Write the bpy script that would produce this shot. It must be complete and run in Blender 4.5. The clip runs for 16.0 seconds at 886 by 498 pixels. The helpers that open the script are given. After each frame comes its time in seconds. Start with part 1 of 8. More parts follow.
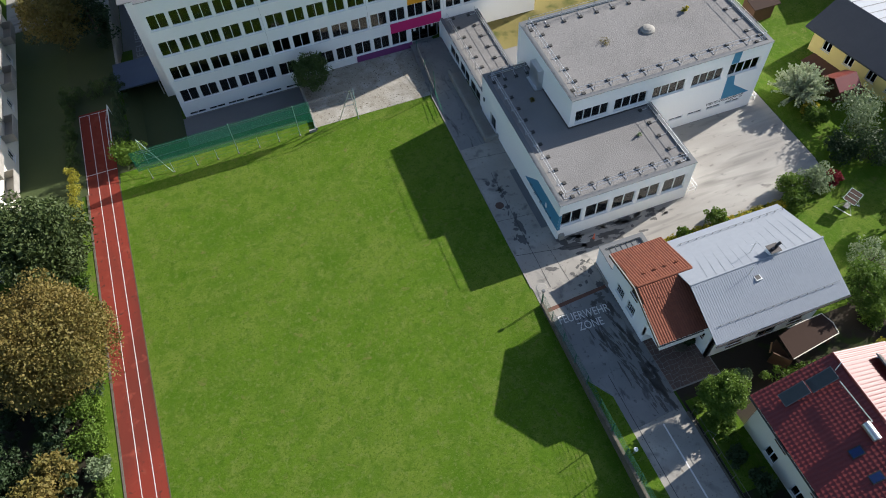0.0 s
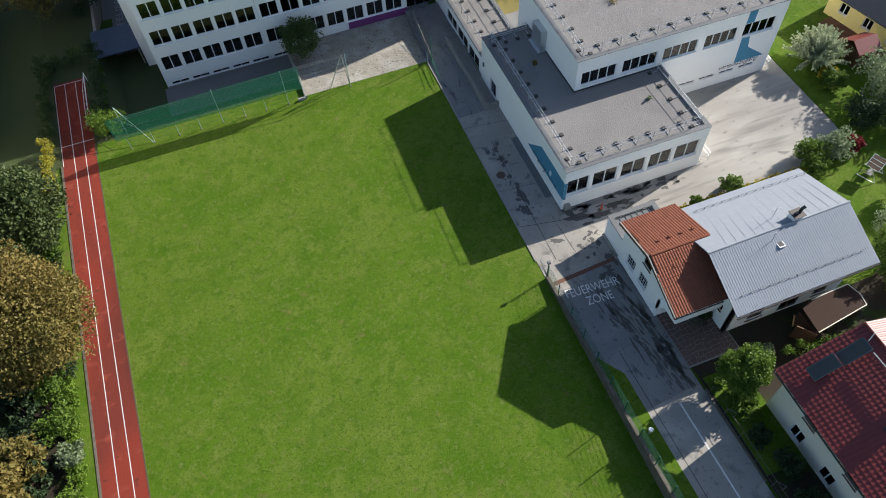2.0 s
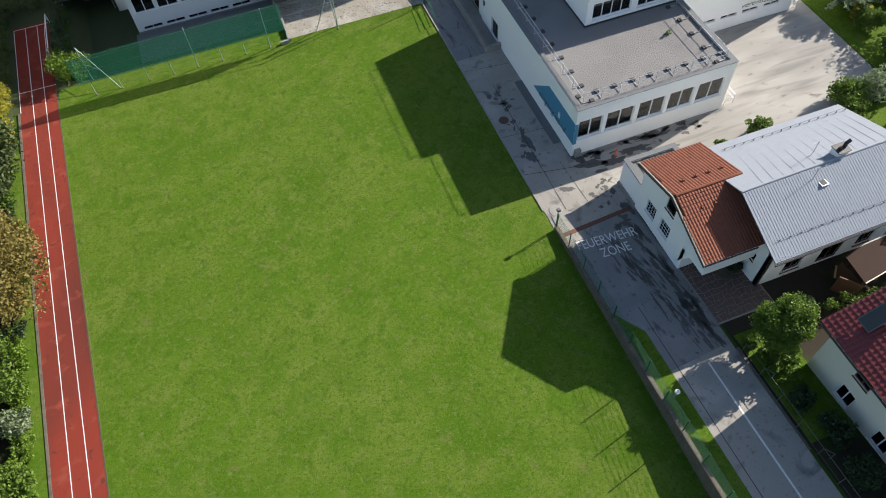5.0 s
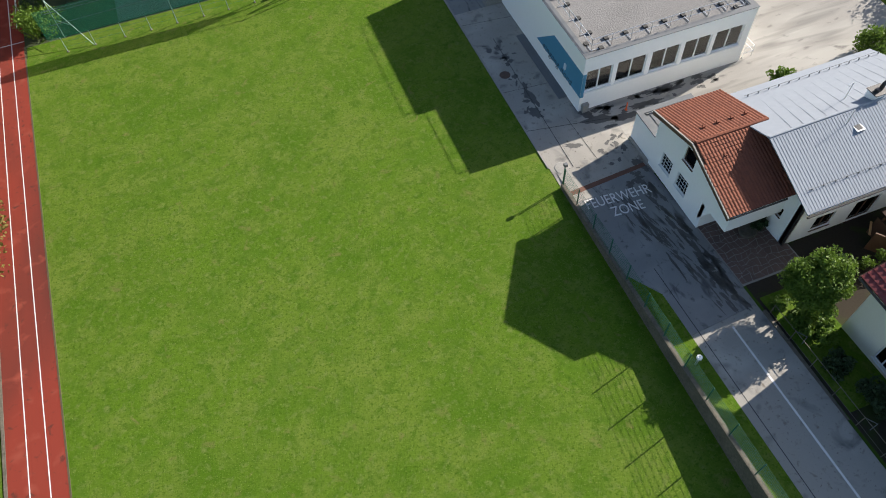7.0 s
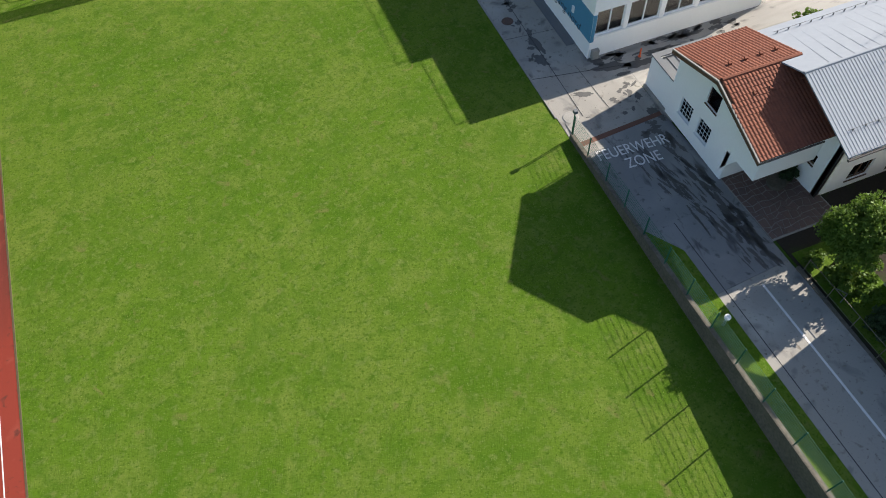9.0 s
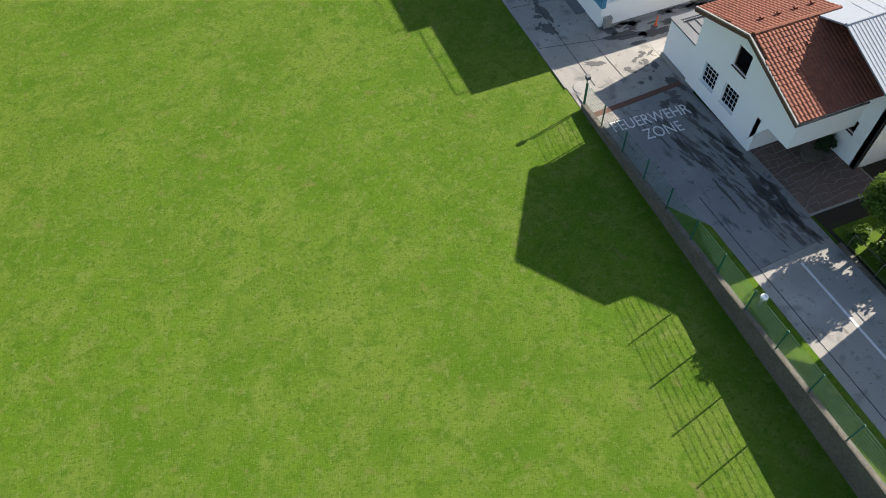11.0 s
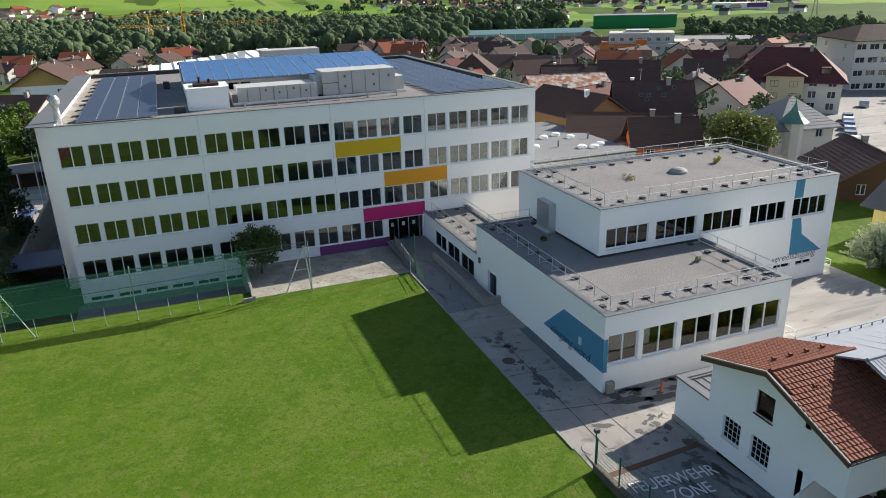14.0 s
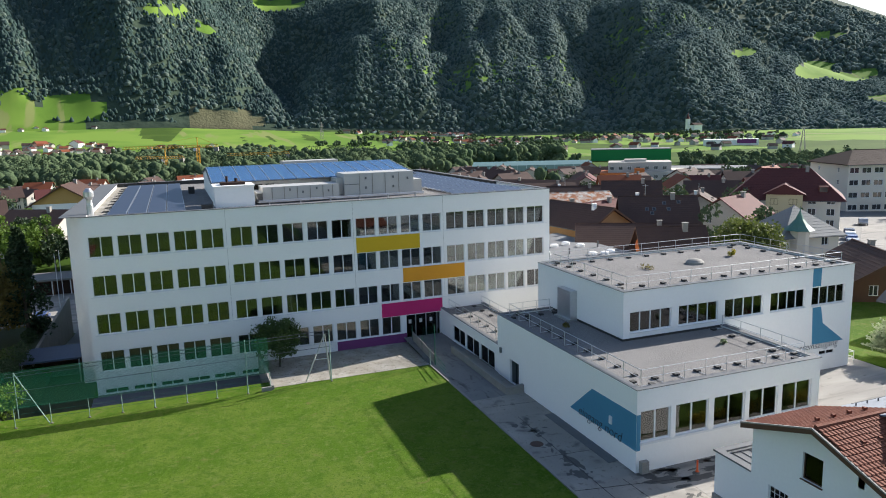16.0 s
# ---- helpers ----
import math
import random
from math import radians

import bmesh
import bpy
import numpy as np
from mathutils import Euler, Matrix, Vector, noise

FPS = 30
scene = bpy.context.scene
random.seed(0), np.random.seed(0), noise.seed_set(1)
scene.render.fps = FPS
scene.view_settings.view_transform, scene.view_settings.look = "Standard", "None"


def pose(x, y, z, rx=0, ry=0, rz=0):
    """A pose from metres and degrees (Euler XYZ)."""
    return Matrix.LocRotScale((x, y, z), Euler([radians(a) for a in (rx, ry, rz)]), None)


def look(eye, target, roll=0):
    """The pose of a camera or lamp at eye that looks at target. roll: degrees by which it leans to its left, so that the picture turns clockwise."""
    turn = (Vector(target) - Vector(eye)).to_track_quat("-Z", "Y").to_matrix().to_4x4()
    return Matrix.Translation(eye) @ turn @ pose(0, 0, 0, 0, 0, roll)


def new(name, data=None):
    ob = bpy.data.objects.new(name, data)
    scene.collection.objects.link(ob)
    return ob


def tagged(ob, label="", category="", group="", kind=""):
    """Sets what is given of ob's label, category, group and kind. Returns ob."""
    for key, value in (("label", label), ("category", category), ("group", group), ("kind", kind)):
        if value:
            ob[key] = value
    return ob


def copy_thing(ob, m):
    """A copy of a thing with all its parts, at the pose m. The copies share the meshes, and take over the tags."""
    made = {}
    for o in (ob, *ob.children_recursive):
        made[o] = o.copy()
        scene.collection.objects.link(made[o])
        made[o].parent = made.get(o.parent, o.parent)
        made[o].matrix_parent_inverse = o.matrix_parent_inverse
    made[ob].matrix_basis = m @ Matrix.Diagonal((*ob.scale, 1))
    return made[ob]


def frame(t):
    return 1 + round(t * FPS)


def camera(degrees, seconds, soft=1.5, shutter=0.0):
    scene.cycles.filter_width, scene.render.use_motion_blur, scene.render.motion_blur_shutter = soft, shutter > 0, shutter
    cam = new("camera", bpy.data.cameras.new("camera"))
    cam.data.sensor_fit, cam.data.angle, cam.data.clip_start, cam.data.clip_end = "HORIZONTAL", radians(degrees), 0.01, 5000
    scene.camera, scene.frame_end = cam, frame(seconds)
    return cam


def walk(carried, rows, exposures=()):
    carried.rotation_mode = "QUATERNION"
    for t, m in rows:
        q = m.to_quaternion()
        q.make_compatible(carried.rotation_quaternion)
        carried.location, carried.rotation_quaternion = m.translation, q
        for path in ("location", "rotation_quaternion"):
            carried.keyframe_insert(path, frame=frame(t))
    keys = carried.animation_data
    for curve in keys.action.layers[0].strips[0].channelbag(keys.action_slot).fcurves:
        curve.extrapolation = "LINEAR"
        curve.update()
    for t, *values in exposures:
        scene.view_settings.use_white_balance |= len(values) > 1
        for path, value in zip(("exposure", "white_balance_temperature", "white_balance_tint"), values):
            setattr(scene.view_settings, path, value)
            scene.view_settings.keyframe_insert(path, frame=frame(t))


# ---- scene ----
# camera and flight
cam = camera(63.7, 16.0, 1.0)
PATH = [
    (0, (1.524, 0.124, 56.876), (1.853, 1.212, 55.231), -4.1),
    (0.5, (1.368, 0.491, 55.834), (1.702, 1.57, 54.183), -3.9),
    (1, (1.288, 0.647, 54.648), (1.624, 1.722, 52.996), -3.8),
    (1.5, (1.299, 0.76, 53.376), (1.636, 1.835, 51.724), -3.8),
    (2, (1.34, 0.85, 52.13), (1.677, 1.925, 50.477), -3.9),
    (2.5, (1.275, 0.964, 50.847), (1.613, 2.036, 49.193), -3.7),
    (3, (1.27, 0.991, 49.558), (1.609, 2.065, 47.905), -3.7),
    (5.5, (1.287, 1.427, 43.364), (1.629, 2.493, 41.707), -3.7),
    (6, (1.249, 1.463, 42.04), (1.592, 2.53, 40.383), -3.7),
    (6.5, (1.286, 1.571, 40.814), (1.629, 2.634, 39.155), -3.8),
    (7, (1.357, 1.54, 39.448), (1.699, 2.606, 37.791), -3.9),
    (7.5, (1.398, 1.716, 38.249), (1.739, 2.778, 36.589), -3.9),
    (8, (1.321, 1.775, 36.981), (1.666, 2.835, 35.32), -3.7),
    (8.5, (1.372, 1.803, 35.656), (1.715, 2.863, 33.995), -3.8),
    (9, (1.351, 2.133, 34.647), (1.692, 3.179, 32.977), -3.9),
    (9.5, (1.381, 2.135, 33.193), (1.724, 3.187, 31.527), -3.8),
    (12, (1.411, 2.943, 27.905), (1.827, 4.131, 26.35), -2.6),
    (12.5, (1.648, 2.76, 26.789), (2.165, 4.224, 25.528), -2.4),
    (13, (1.634, 2.764, 25.755), (2.243, 4.437, 24.844), -2.0),
    (13.5, (1.586, 2.543, 24.549), (2.235, 4.305, 23.859), -1.8),
    (14, (1.504, 2.634, 23.668), (2.156, 4.392, 22.974), -1.7),
    (14.5, (1.329, 2.571, 22.746), (1.985, 4.33, 22.056), -1.6),
    (15, (0.935, 2.351, 21.978), (1.594, 4.112, 21.297), -1.7),
    (15.5, (0.269, 2.216, 21.333), (0.941, 4.009, 20.756), -1.8),
    (16, (-0.598, 1.916, 20.54), (0.093, 3.761, 20.199), -1.5),
]
EXPOSURES = [(0.0, 0.96, 6170, 10), (3.0, 1.04, 6320, 10), (7.0, 1.15, 6430, 10), (9.5, 1.24, 6470, 10), (12.0, 1.50, 6500, 10), (12.5, 1.50, 6480, 10), (13.0, 1.22, 6450, 10),
             (13.6, 0.98, 6400, 10), (15.0, 1.00, 6340, 10), (16.0, 1.08, 6170, 10)]
walk(cam, [(t, look(eye, target, roll)) for t, eye, target, roll in PATH], EXPOSURES)

# ---- light: low autumn sun from the east, clear sky ----
SUN_TO = Vector((1.90, 0.478, 1.0)).normalized()
world = bpy.data.worlds.new("world")
scene.world = world
world.use_nodes = True
wn = world.node_tree
sky = wn.nodes.new("ShaderNodeTexSky")
sky.sky_type = "NISHITA"
sky.sun_disc = False
sky.sun_elevation = math.asin(SUN_TO.z)
sky.sun_rotation = math.atan2(SUN_TO.x, SUN_TO.y)
sky.altitude = 600
sky.dust_density = 1.5
wn.links.new(sky.outputs[0], wn.nodes["Background"].inputs[0])
wn.nodes["Background"].inputs[1].default_value = 0.086
sun_data = bpy.data.lights.new("sun", "SUN")
sun_data.energy = 5.0
sun_data.angle = radians(0.53)
sun_data.color = (1.0, 0.93, 0.83)
sun = new("sun", sun_data)
sun.matrix_world = look(SUN_TO * 100, (0, 0, 0))

# ---- materials ----
def mat(name, color, color2=None, rough=0.8, metal=0.0, big=0.4, fine=12.0, mix=0.5, bump=0.15, spec=0.4, rand=0.0, dist=0.02):
    """Two colours mixed by large and fine noise, with fine relief."""
    m = bpy.data.materials.new(name)
    m.use_nodes = True
    nt = m.node_tree
    b = nt.nodes["Principled BSDF"]
    b.inputs["Roughness"].default_value = rough
    b.inputs["Metallic"].default_value = metal
    b.inputs["Specular IOR Level"].default_value = spec
    color2 = color2 or tuple(c * 0.8 for c in color)
    geo = nt.nodes.new("ShaderNodeNewGeometry")
    n1 = nt.nodes.new("ShaderNodeTexNoise")
    n1.inputs["Scale"].default_value = big
    n1.inputs["Detail"].default_value = 6
    n1.inputs["Roughness"].default_value = 0.65
    n2 = nt.nodes.new("ShaderNodeTexNoise")
    n2.inputs["Scale"].default_value = fine
    n2.inputs["Detail"].default_value = 4
    for n in (n1, n2):
        nt.links.new(geo.outputs["Position"], n.inputs["Vector"])
    add = nt.nodes.new("ShaderNodeMath")
    add.operation = "ADD"
    nt.links.new(n1.outputs["Fac"], add.inputs[0])
    nt.links.new(n2.outputs["Fac"], add.inputs[1])
    fac = add.outputs[0]
    if rand:
        oi = nt.nodes.new("ShaderNodeObjectInfo")
        g2 = nt.nodes.new("ShaderNodeNewGeometry")
        ad = nt.nodes.new("ShaderNodeMath")
        ad.operation = "ADD"
        nt.links.new(oi.outputs["Random"], ad.inputs[0])
        nt.links.new(g2.outputs["Random Per Island"], ad.inputs[1])
        mm = nt.nodes.new("ShaderNodeMath")
        mm.operation = "MULTIPLY_ADD"
        mm.inputs[1].default_value = rand
        nt.links.new(ad.outputs[0], mm.inputs[0])
        nt.links.new(fac, mm.inputs[2])
        sb = nt.nodes.new("ShaderNodeMath")
        sb.operation = "SUBTRACT"
        sb.inputs[1].default_value = rand
        nt.links.new(mm.outputs[0], sb.inputs[0])
        fac = sb.outputs[0]
    mr = nt.nodes.new("ShaderNodeMapRange")
    mr.inputs["From Min"].default_value = 1.0 - mix * 0.6
    mr.inputs["From Max"].default_value = 1.0 + mix * 0.6
    nt.links.new(fac, mr.inputs["Value"])
    mx = nt.nodes.new("ShaderNodeMix")
    mx.data_type = "RGBA"
    mx.inputs["A"].default_value = (*color, 1)
    mx.inputs["B"].default_value = (*color2, 1)
    nt.links.new(mr.outputs[0], mx.inputs["Factor"])
    nt.links.new(mx.outputs["Result"], b.inputs["Base Color"])
    if bump:
        bp = nt.nodes.new("ShaderNodeBump")
        bp.inputs["Strength"].default_value = bump
        bp.inputs["Distance"].default_value = dist
        nt.links.new(n2.outputs["Fac"], bp.inputs["Height"])
        nt.links.new(bp.outputs[0], b.inputs["Normal"])
    return m


def leafy(name, color, color2, through_light=0.35, mix=0.9, big=0.6, rand=0.45):
    """Foliage: varied leaf by leaf, a little light passes through."""
    m = mat(name, color, color2, rough=0.6, big=big, fine=3.0, mix=mix, bump=0, spec=0.25, rand=rand)
    nt = m.node_tree
    b = nt.nodes["Principled BSDF"]
    tr = nt.nodes.new("ShaderNodeBsdfTranslucent")
    src = b.inputs["Base Color"].links[0].from_socket
    nt.links.new(src, tr.inputs["Color"])
    ms = nt.nodes.new("ShaderNodeMixShader")
    ms.inputs[0].default_value = through_light
    nt.links.new(b.outputs[0], ms.inputs[1])
    nt.links.new(tr.outputs[0], ms.inputs[2])
    nt.links.new(ms.outputs[0], nt.nodes["Material Output"].inputs[0])
    return m


def glass(name, tint=(0.75, 0.8, 0.78), ior=1.75, rough=0.01):
    """A window pane: tinted see-through with a mirror gloss by Fresnel."""
    m = bpy.data.materials.new(name)
    m.use_nodes = True
    nt = m.node_tree
    nt.nodes.remove(nt.nodes["Principled BSDF"])
    tp = nt.nodes.new("ShaderNodeBsdfTransparent")
    tp.inputs[0].default_value = (*tint, 1)
    gl = nt.nodes.new("ShaderNodeBsdfGlossy")
    gl.inputs["Roughness"].default_value = rough
    fr = nt.nodes.new("ShaderNodeFresnel")
    fr.inputs[0].default_value = ior
    ms = nt.nodes.new("ShaderNodeMixShader")
    nt.links.new(fr.outputs[0], ms.inputs[0])
    nt.links.new(tp.outputs[0], ms.inputs[1])
    nt.links.new(gl.outputs[0], ms.inputs[2])
    nt.links.new(ms.outputs[0], nt.nodes["Material Output"].inputs[0])
    return m


def netting(name, color, cover):
    """Woven net that covers a share of its area."""
    m = bpy.data.materials.new(name)
    m.use_nodes = True
    nt = m.node_tree
    b = nt.nodes["Principled BSDF"]
    b.inputs["Base Color"].default_value = (*color, 1)
    b.inputs["Roughness"].default_value = 1.0
    b.inputs["Specular IOR Level"].default_value = 0.05
    tp = nt.nodes.new("ShaderNodeBsdfTransparent")
    ms = nt.nodes.new("ShaderNodeMixShader")
    ms.inputs[0].default_value = cover
    nt.links.new(tp.outputs[0], ms.inputs[1])
    nt.links.new(b.outputs[0], ms.inputs[2])
    nt.links.new(ms.outputs[0], nt.nodes["Material Output"].inputs[0])
    return m


def ground_blend(name, layers, base, base2, rough=0.95, fine=9.0, bump=0.4, dist=0.03):
    """A ground with patches: each layer is (colour, noise scale, from, to, distortion[, stretch])."""
    m = mat(name, base, base2, rough=rough, big=0.12, fine=fine, mix=0.9, bump=bump, spec=0.2, dist=dist)
    nt = m.node_tree
    b = nt.nodes["Principled BSDF"]
    b.inputs["Specular IOR Level"].default_value = 0.08
    geo = nt.nodes.new("ShaderNodeNewGeometry")
    for col, sc, lo, hi, dis, *rest in layers:
        n = nt.nodes.new("ShaderNodeTexNoise")
        n.inputs["Scale"].default_value = sc
        n.inputs["Detail"].default_value = 5 if sc > 1.0 else 3
        n.inputs["Distortion"].default_value = dis
        src = geo.outputs["Position"]
        if rest:
            vm = nt.nodes.new("ShaderNodeVectorMath")
            vm.operation = "MULTIPLY"
            vm.inputs[1].default_value = rest[0]
            nt.links.new(src, vm.inputs[0])
            src = vm.outputs[0]
        nt.links.new(src, n.inputs["Vector"])
        r = nt.nodes.new("ShaderNodeMapRange")
        r.inputs["From Min"].default_value = lo
        r.inputs["From Max"].default_value = hi
        nt.links.new(n.outputs["Fac"], r.inputs["Value"])
        mx = nt.nodes.new("ShaderNodeMix")
        mx.data_type = "RGBA"
        nt.links.new(r.outputs[0], mx.inputs["Factor"])
        nt.links.new(b.inputs["Base Color"].links[0].from_socket, mx.inputs["A"])
        mx.inputs["B"].default_value = (*col, 1)
        nt.links.new(mx.outputs["Result"], b.inputs["Base Color"])
    return m


M_LAWN = ground_blend("lawn", [((0.104, 0.146, 0.020), 0.07, 0.42, 0.66, 0.2), ((0.054, 0.110, 0.006), 0.20, 0.45, 0.67, 0.4), ((0.106, 0.147, 0.022), 0.55, 0.47, 0.70, 0.3), ((0.048, 0.102, 0.006), 1.1, 0.50, 0.70, 0.5),
                               ((0.112, 0.146, 0.032), 2.2, 0.53, 0.74, 0.3), ((0.046, 0.096, 0.006), 4.5, 0.54, 0.72, 0.3), ((0.118, 0.122, 0.034), 0.9, 0.63, 0.77, 0.6), ((0.042, 0.088, 0.005), 9.0, 0.56, 0.70, 0.2), ((0.135, 0.172, 0.036), 12.0, 0.60, 0.74, 0), ((0.056, 0.112, 0.008), 0.42, 0.57, 0.76, 1.2)],
                      (0.078, 0.136, 0.010), (0.066, 0.124, 0.008), fine=24.0, bump=0.7, dist=0.04)
lawn_tree = M_LAWN.node_tree
tuft_pos = lawn_tree.nodes.new("ShaderNodeNewGeometry")
tuft_noise = lawn_tree.nodes.new("ShaderNodeTexNoise")
tuft_noise.inputs["Scale"].default_value = 2.8
tuft_noise.inputs["Detail"].default_value = 5
tuft_noise.inputs["Roughness"].default_value = 0.7
lawn_tree.links.new(tuft_pos.outputs["Position"], tuft_noise.inputs["Vector"])
tuft_bump = lawn_tree.nodes.new("ShaderNodeBump")
tuft_bump.inputs["Strength"].default_value = 0.33
tuft_bump.inputs["Distance"].default_value = 0.10
lawn_tree.links.new(tuft_noise.outputs["Fac"], tuft_bump.inputs["Height"])
lawn_tree.links.new(lawn_tree.nodes["Principled BSDF"].inputs["Normal"].links[0].from_socket, tuft_bump.inputs["Normal"])
lawn_tree.links.new(tuft_bump.outputs[0], lawn_tree.nodes["Principled BSDF"].inputs["Normal"])
M_GRASS = ground_blend("meadow", [((0.062, 0.105, 0.015), 0.02, 0.5, 0.62, 0.2), ((0.06, 0.075, 0.025), 0.3, 0.6, 0.75, 0)],
                       (0.055, 0.097, 0.013), (0.037, 0.072, 0.010), fine=4.0)
M_MEADOW = ground_blend("valley_meadow", [((0.16, 0.25, 0.04), 0.006, 0.46, 0.56, 0.2), ((0.19, 0.22, 0.07), 0.012, 0.58, 0.64, 0.2, (3.0, 0.4, 1.0))],
                        (0.12, 0.21, 0.03), (0.10, 0.18, 0.026), fine=0.4)
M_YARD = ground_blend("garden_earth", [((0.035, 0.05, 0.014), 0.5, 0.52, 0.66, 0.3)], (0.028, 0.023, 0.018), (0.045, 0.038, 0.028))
M_TRACK = ground_blend("red_track", [((0.115, 0.030, 0.022), 0.10, 0.46, 0.66, 0.4, (1.6, 0.5, 1.0)), ((0.235, 0.055, 0.036), 0.7, 0.56, 0.74, 0.3), ((0.09, 0.03, 0.022), 2.2, 0.60, 0.74, 0.4)],
                       (0.215, 0.038, 0.024), (0.175, 0.032, 0.021), rough=0.9, fine=30, bump=0.2)
M_LINE = mat("white_line", (0.72, 0.70, 0.68), (0.5, 0.48, 0.46), rough=0.8, big=1.5, fine=20, mix=0.8)
M_ASPH = ground_blend("worn_concrete_asphalt", [((0.37, 0.345, 0.305), 0.22, 0.46, 0.68, 0.4), ((0.14, 0.135, 0.13), 0.55, 0.56, 0.72, 0.8), ((0.16, 0.14, 0.115), 2.3, 0.60, 0.76, 0.4), ((0.12, 0.105, 0.085), 7.0, 0.64, 0.74, 0.2)],
                      (0.265, 0.247, 0.222), (0.305, 0.285, 0.252), rough=0.85, fine=14, bump=0.25)
M_COURT = ground_blend("pale_concrete", [((0.36, 0.342, 0.31), 0.30, 0.46, 0.66, 0.4, (0.35, 1.5, 1.0)), ((0.20, 0.19, 0.175), 0.45, 0.55, 0.72, 0.5, (0.22, 1.7, 1.0)), ((0.17, 0.16, 0.15), 1.6, 0.60, 0.76, 0.3, (0.5, 1.3, 1.0))],
                       (0.32, 0.302, 0.274), (0.26, 0.243, 0.222), rough=0.85, fine=12, bump=0.25)
M_TAR = mat("tar_joint", (0.02, 0.02, 0.02), (0.04, 0.04, 0.038), rough=0.7)
M_DAMP = mat("damp_stain", (0.055, 0.053, 0.05), (0.11, 0.105, 0.098), rough=0.6, big=0.9, mix=0.9)
M_SAND = ground_blend("gravel_sand", [((0.37, 0.35, 0.315), 0.5, 0.45, 0.65, 0.3), ((0.23, 0.205, 0.165), 1.2, 0.52, 0.70, 0.3), ((0.10, 0.085, 0.055), 4.5, 0.61, 0.66, 0.2), ((0.40, 0.38, 0.34), 7.0, 0.60, 0.68, 0)],
                      (0.30, 0.278, 0.238), (0.25, 0.230, 0.195), fine=14, bump=0.8)
M_STRIP = mat("dark_asphalt", (0.12, 0.12, 0.125), (0.17, 0.168, 0.165), big=0.4, fine=25, mix=0.8)
M_CONC = mat("weathered_concrete", (0.33, 0.31, 0.28), (0.19, 0.18, 0.16), big=0.8, fine=14, mix=0.8, bump=0.3)
M_WHITE = mat("white_render", (0.885, 0.87, 0.84), (0.82, 0.805, 0.775), rough=0.85, big=0.25, fine=6, mix=1.0, bump=0.05)
M_CREAM = mat("cream_render", (0.70, 0.66, 0.57), (0.62, 0.58, 0.49), rough=0.85, big=0.4, fine=8, mix=0.9, bump=0.05)
M_YELLOWW = mat("yellow_render", (0.75, 0.62, 0.24), (0.66, 0.53, 0.2), rough=0.85, big=0.4, mix=0.8, bump=0.05)
M_FRAME = mat("white_frame", (0.76, 0.77, 0.77), (0.68, 0.69, 0.69), rough=0.45, big=1.0, mix=0.7, bump=0)
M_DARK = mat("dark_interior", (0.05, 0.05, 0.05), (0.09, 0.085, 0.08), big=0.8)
M_ROOM = mat("room_wall", (0.30, 0.30, 0.28), (0.20, 0.20, 0.19), big=0.3)
M_GRAVEL = ground_blend("roof_gravel", [((0.17, 0.163, 0.158), 0.25, 0.46, 0.72, 0.3), ((0.30, 0.288, 0.272), 10.0, 0.55, 0.70, 0), ((0.10, 0.096, 0.09), 12.0, 0.55, 0.68, 0), ((0.36, 0.345, 0.33), 20.0, 0.60, 0.72, 0)],
                        (0.225, 0.216, 0.208), (0.185, 0.177, 0.172), fine=9.0, bump=0.8, dist=0.05)
M_COPING = mat("grey_sheet_coping", (0.145, 0.15, 0.155), (0.11, 0.115, 0.12), rough=0.6, metal=0.0, spec=0.25, big=0.6, mix=0.8, bump=0.02)
M_METAL = mat("galvanised_steel", (0.62, 0.63, 0.64), (0.5, 0.51, 0.52), rough=0.35, metal=0.8, big=2, mix=0.8, bump=0.02)
M_FOOT = mat("rubber_weight", (0.025, 0.024, 0.023), (0.05, 0.048, 0.045), rough=0.7)
M_BLUE = mat("blue_facade_paint", (0.075, 0.25, 0.38), (0.06, 0.21, 0.33), rough=0.7, big=0.5, mix=0.9, bump=0.03)
M_YEL = mat("yellow_facade_paint", (0.63, 0.41, 0.008), (0.56, 0.36, 0.008), rough=0.7, big=0.4, mix=0.9, bump=0.02)
M_ORA = mat("orange_facade_paint", (0.76, 0.33, 0.015), (0.68, 0.29, 0.015), rough=0.7, big=0.4, mix=0.9, bump=0.02)
M_MAG = mat("magenta_facade_paint", (0.55, 0.018, 0.155), (0.47, 0.018, 0.13), rough=0.7, big=0.4, mix=0.9, bump=0.02)
M_PUR = mat("purple_facade_paint", (0.20, 0.045, 0.17), (0.16, 0.04, 0.14), rough=0.7, big=0.4, mix=0.9, bump=0.02)
M_INK = mat("black_lettering", (0.012, 0.012, 0.014), (0.02, 0.02, 0.02), rough=0.6, bump=0)
M_GLASS = glass("window_glass", (0.72, 0.78, 0.75), 2.05)
M_GLASSD = glass("dark_window_glass", (0.40, 0.43, 0.42), 1.5)
M_GLASSB = glass("dark_pane", (0.16, 0.17, 0.17), 1.3)
M_PV = mat("solar_cells", (0.032, 0.04, 0.062), (0.045, 0.055, 0.08), rough=0.3, big=0.3, fine=2, mix=0.9, bump=0, spec=0.8)
M_PVB = mat("blue_solar_cells", (0.03, 0.095, 0.235), (0.042, 0.13, 0.30), rough=0.2, big=0.15, fine=1, mix=0.9, bump=0, spec=0.8)
M_TILE = mat("terracotta_tile", (0.235, 0.080, 0.044), (0.130, 0.047, 0.031), rough=0.8, big=0.8, fine=9, mix=0.9, bump=0.1, spec=0.15, rand=0.28)
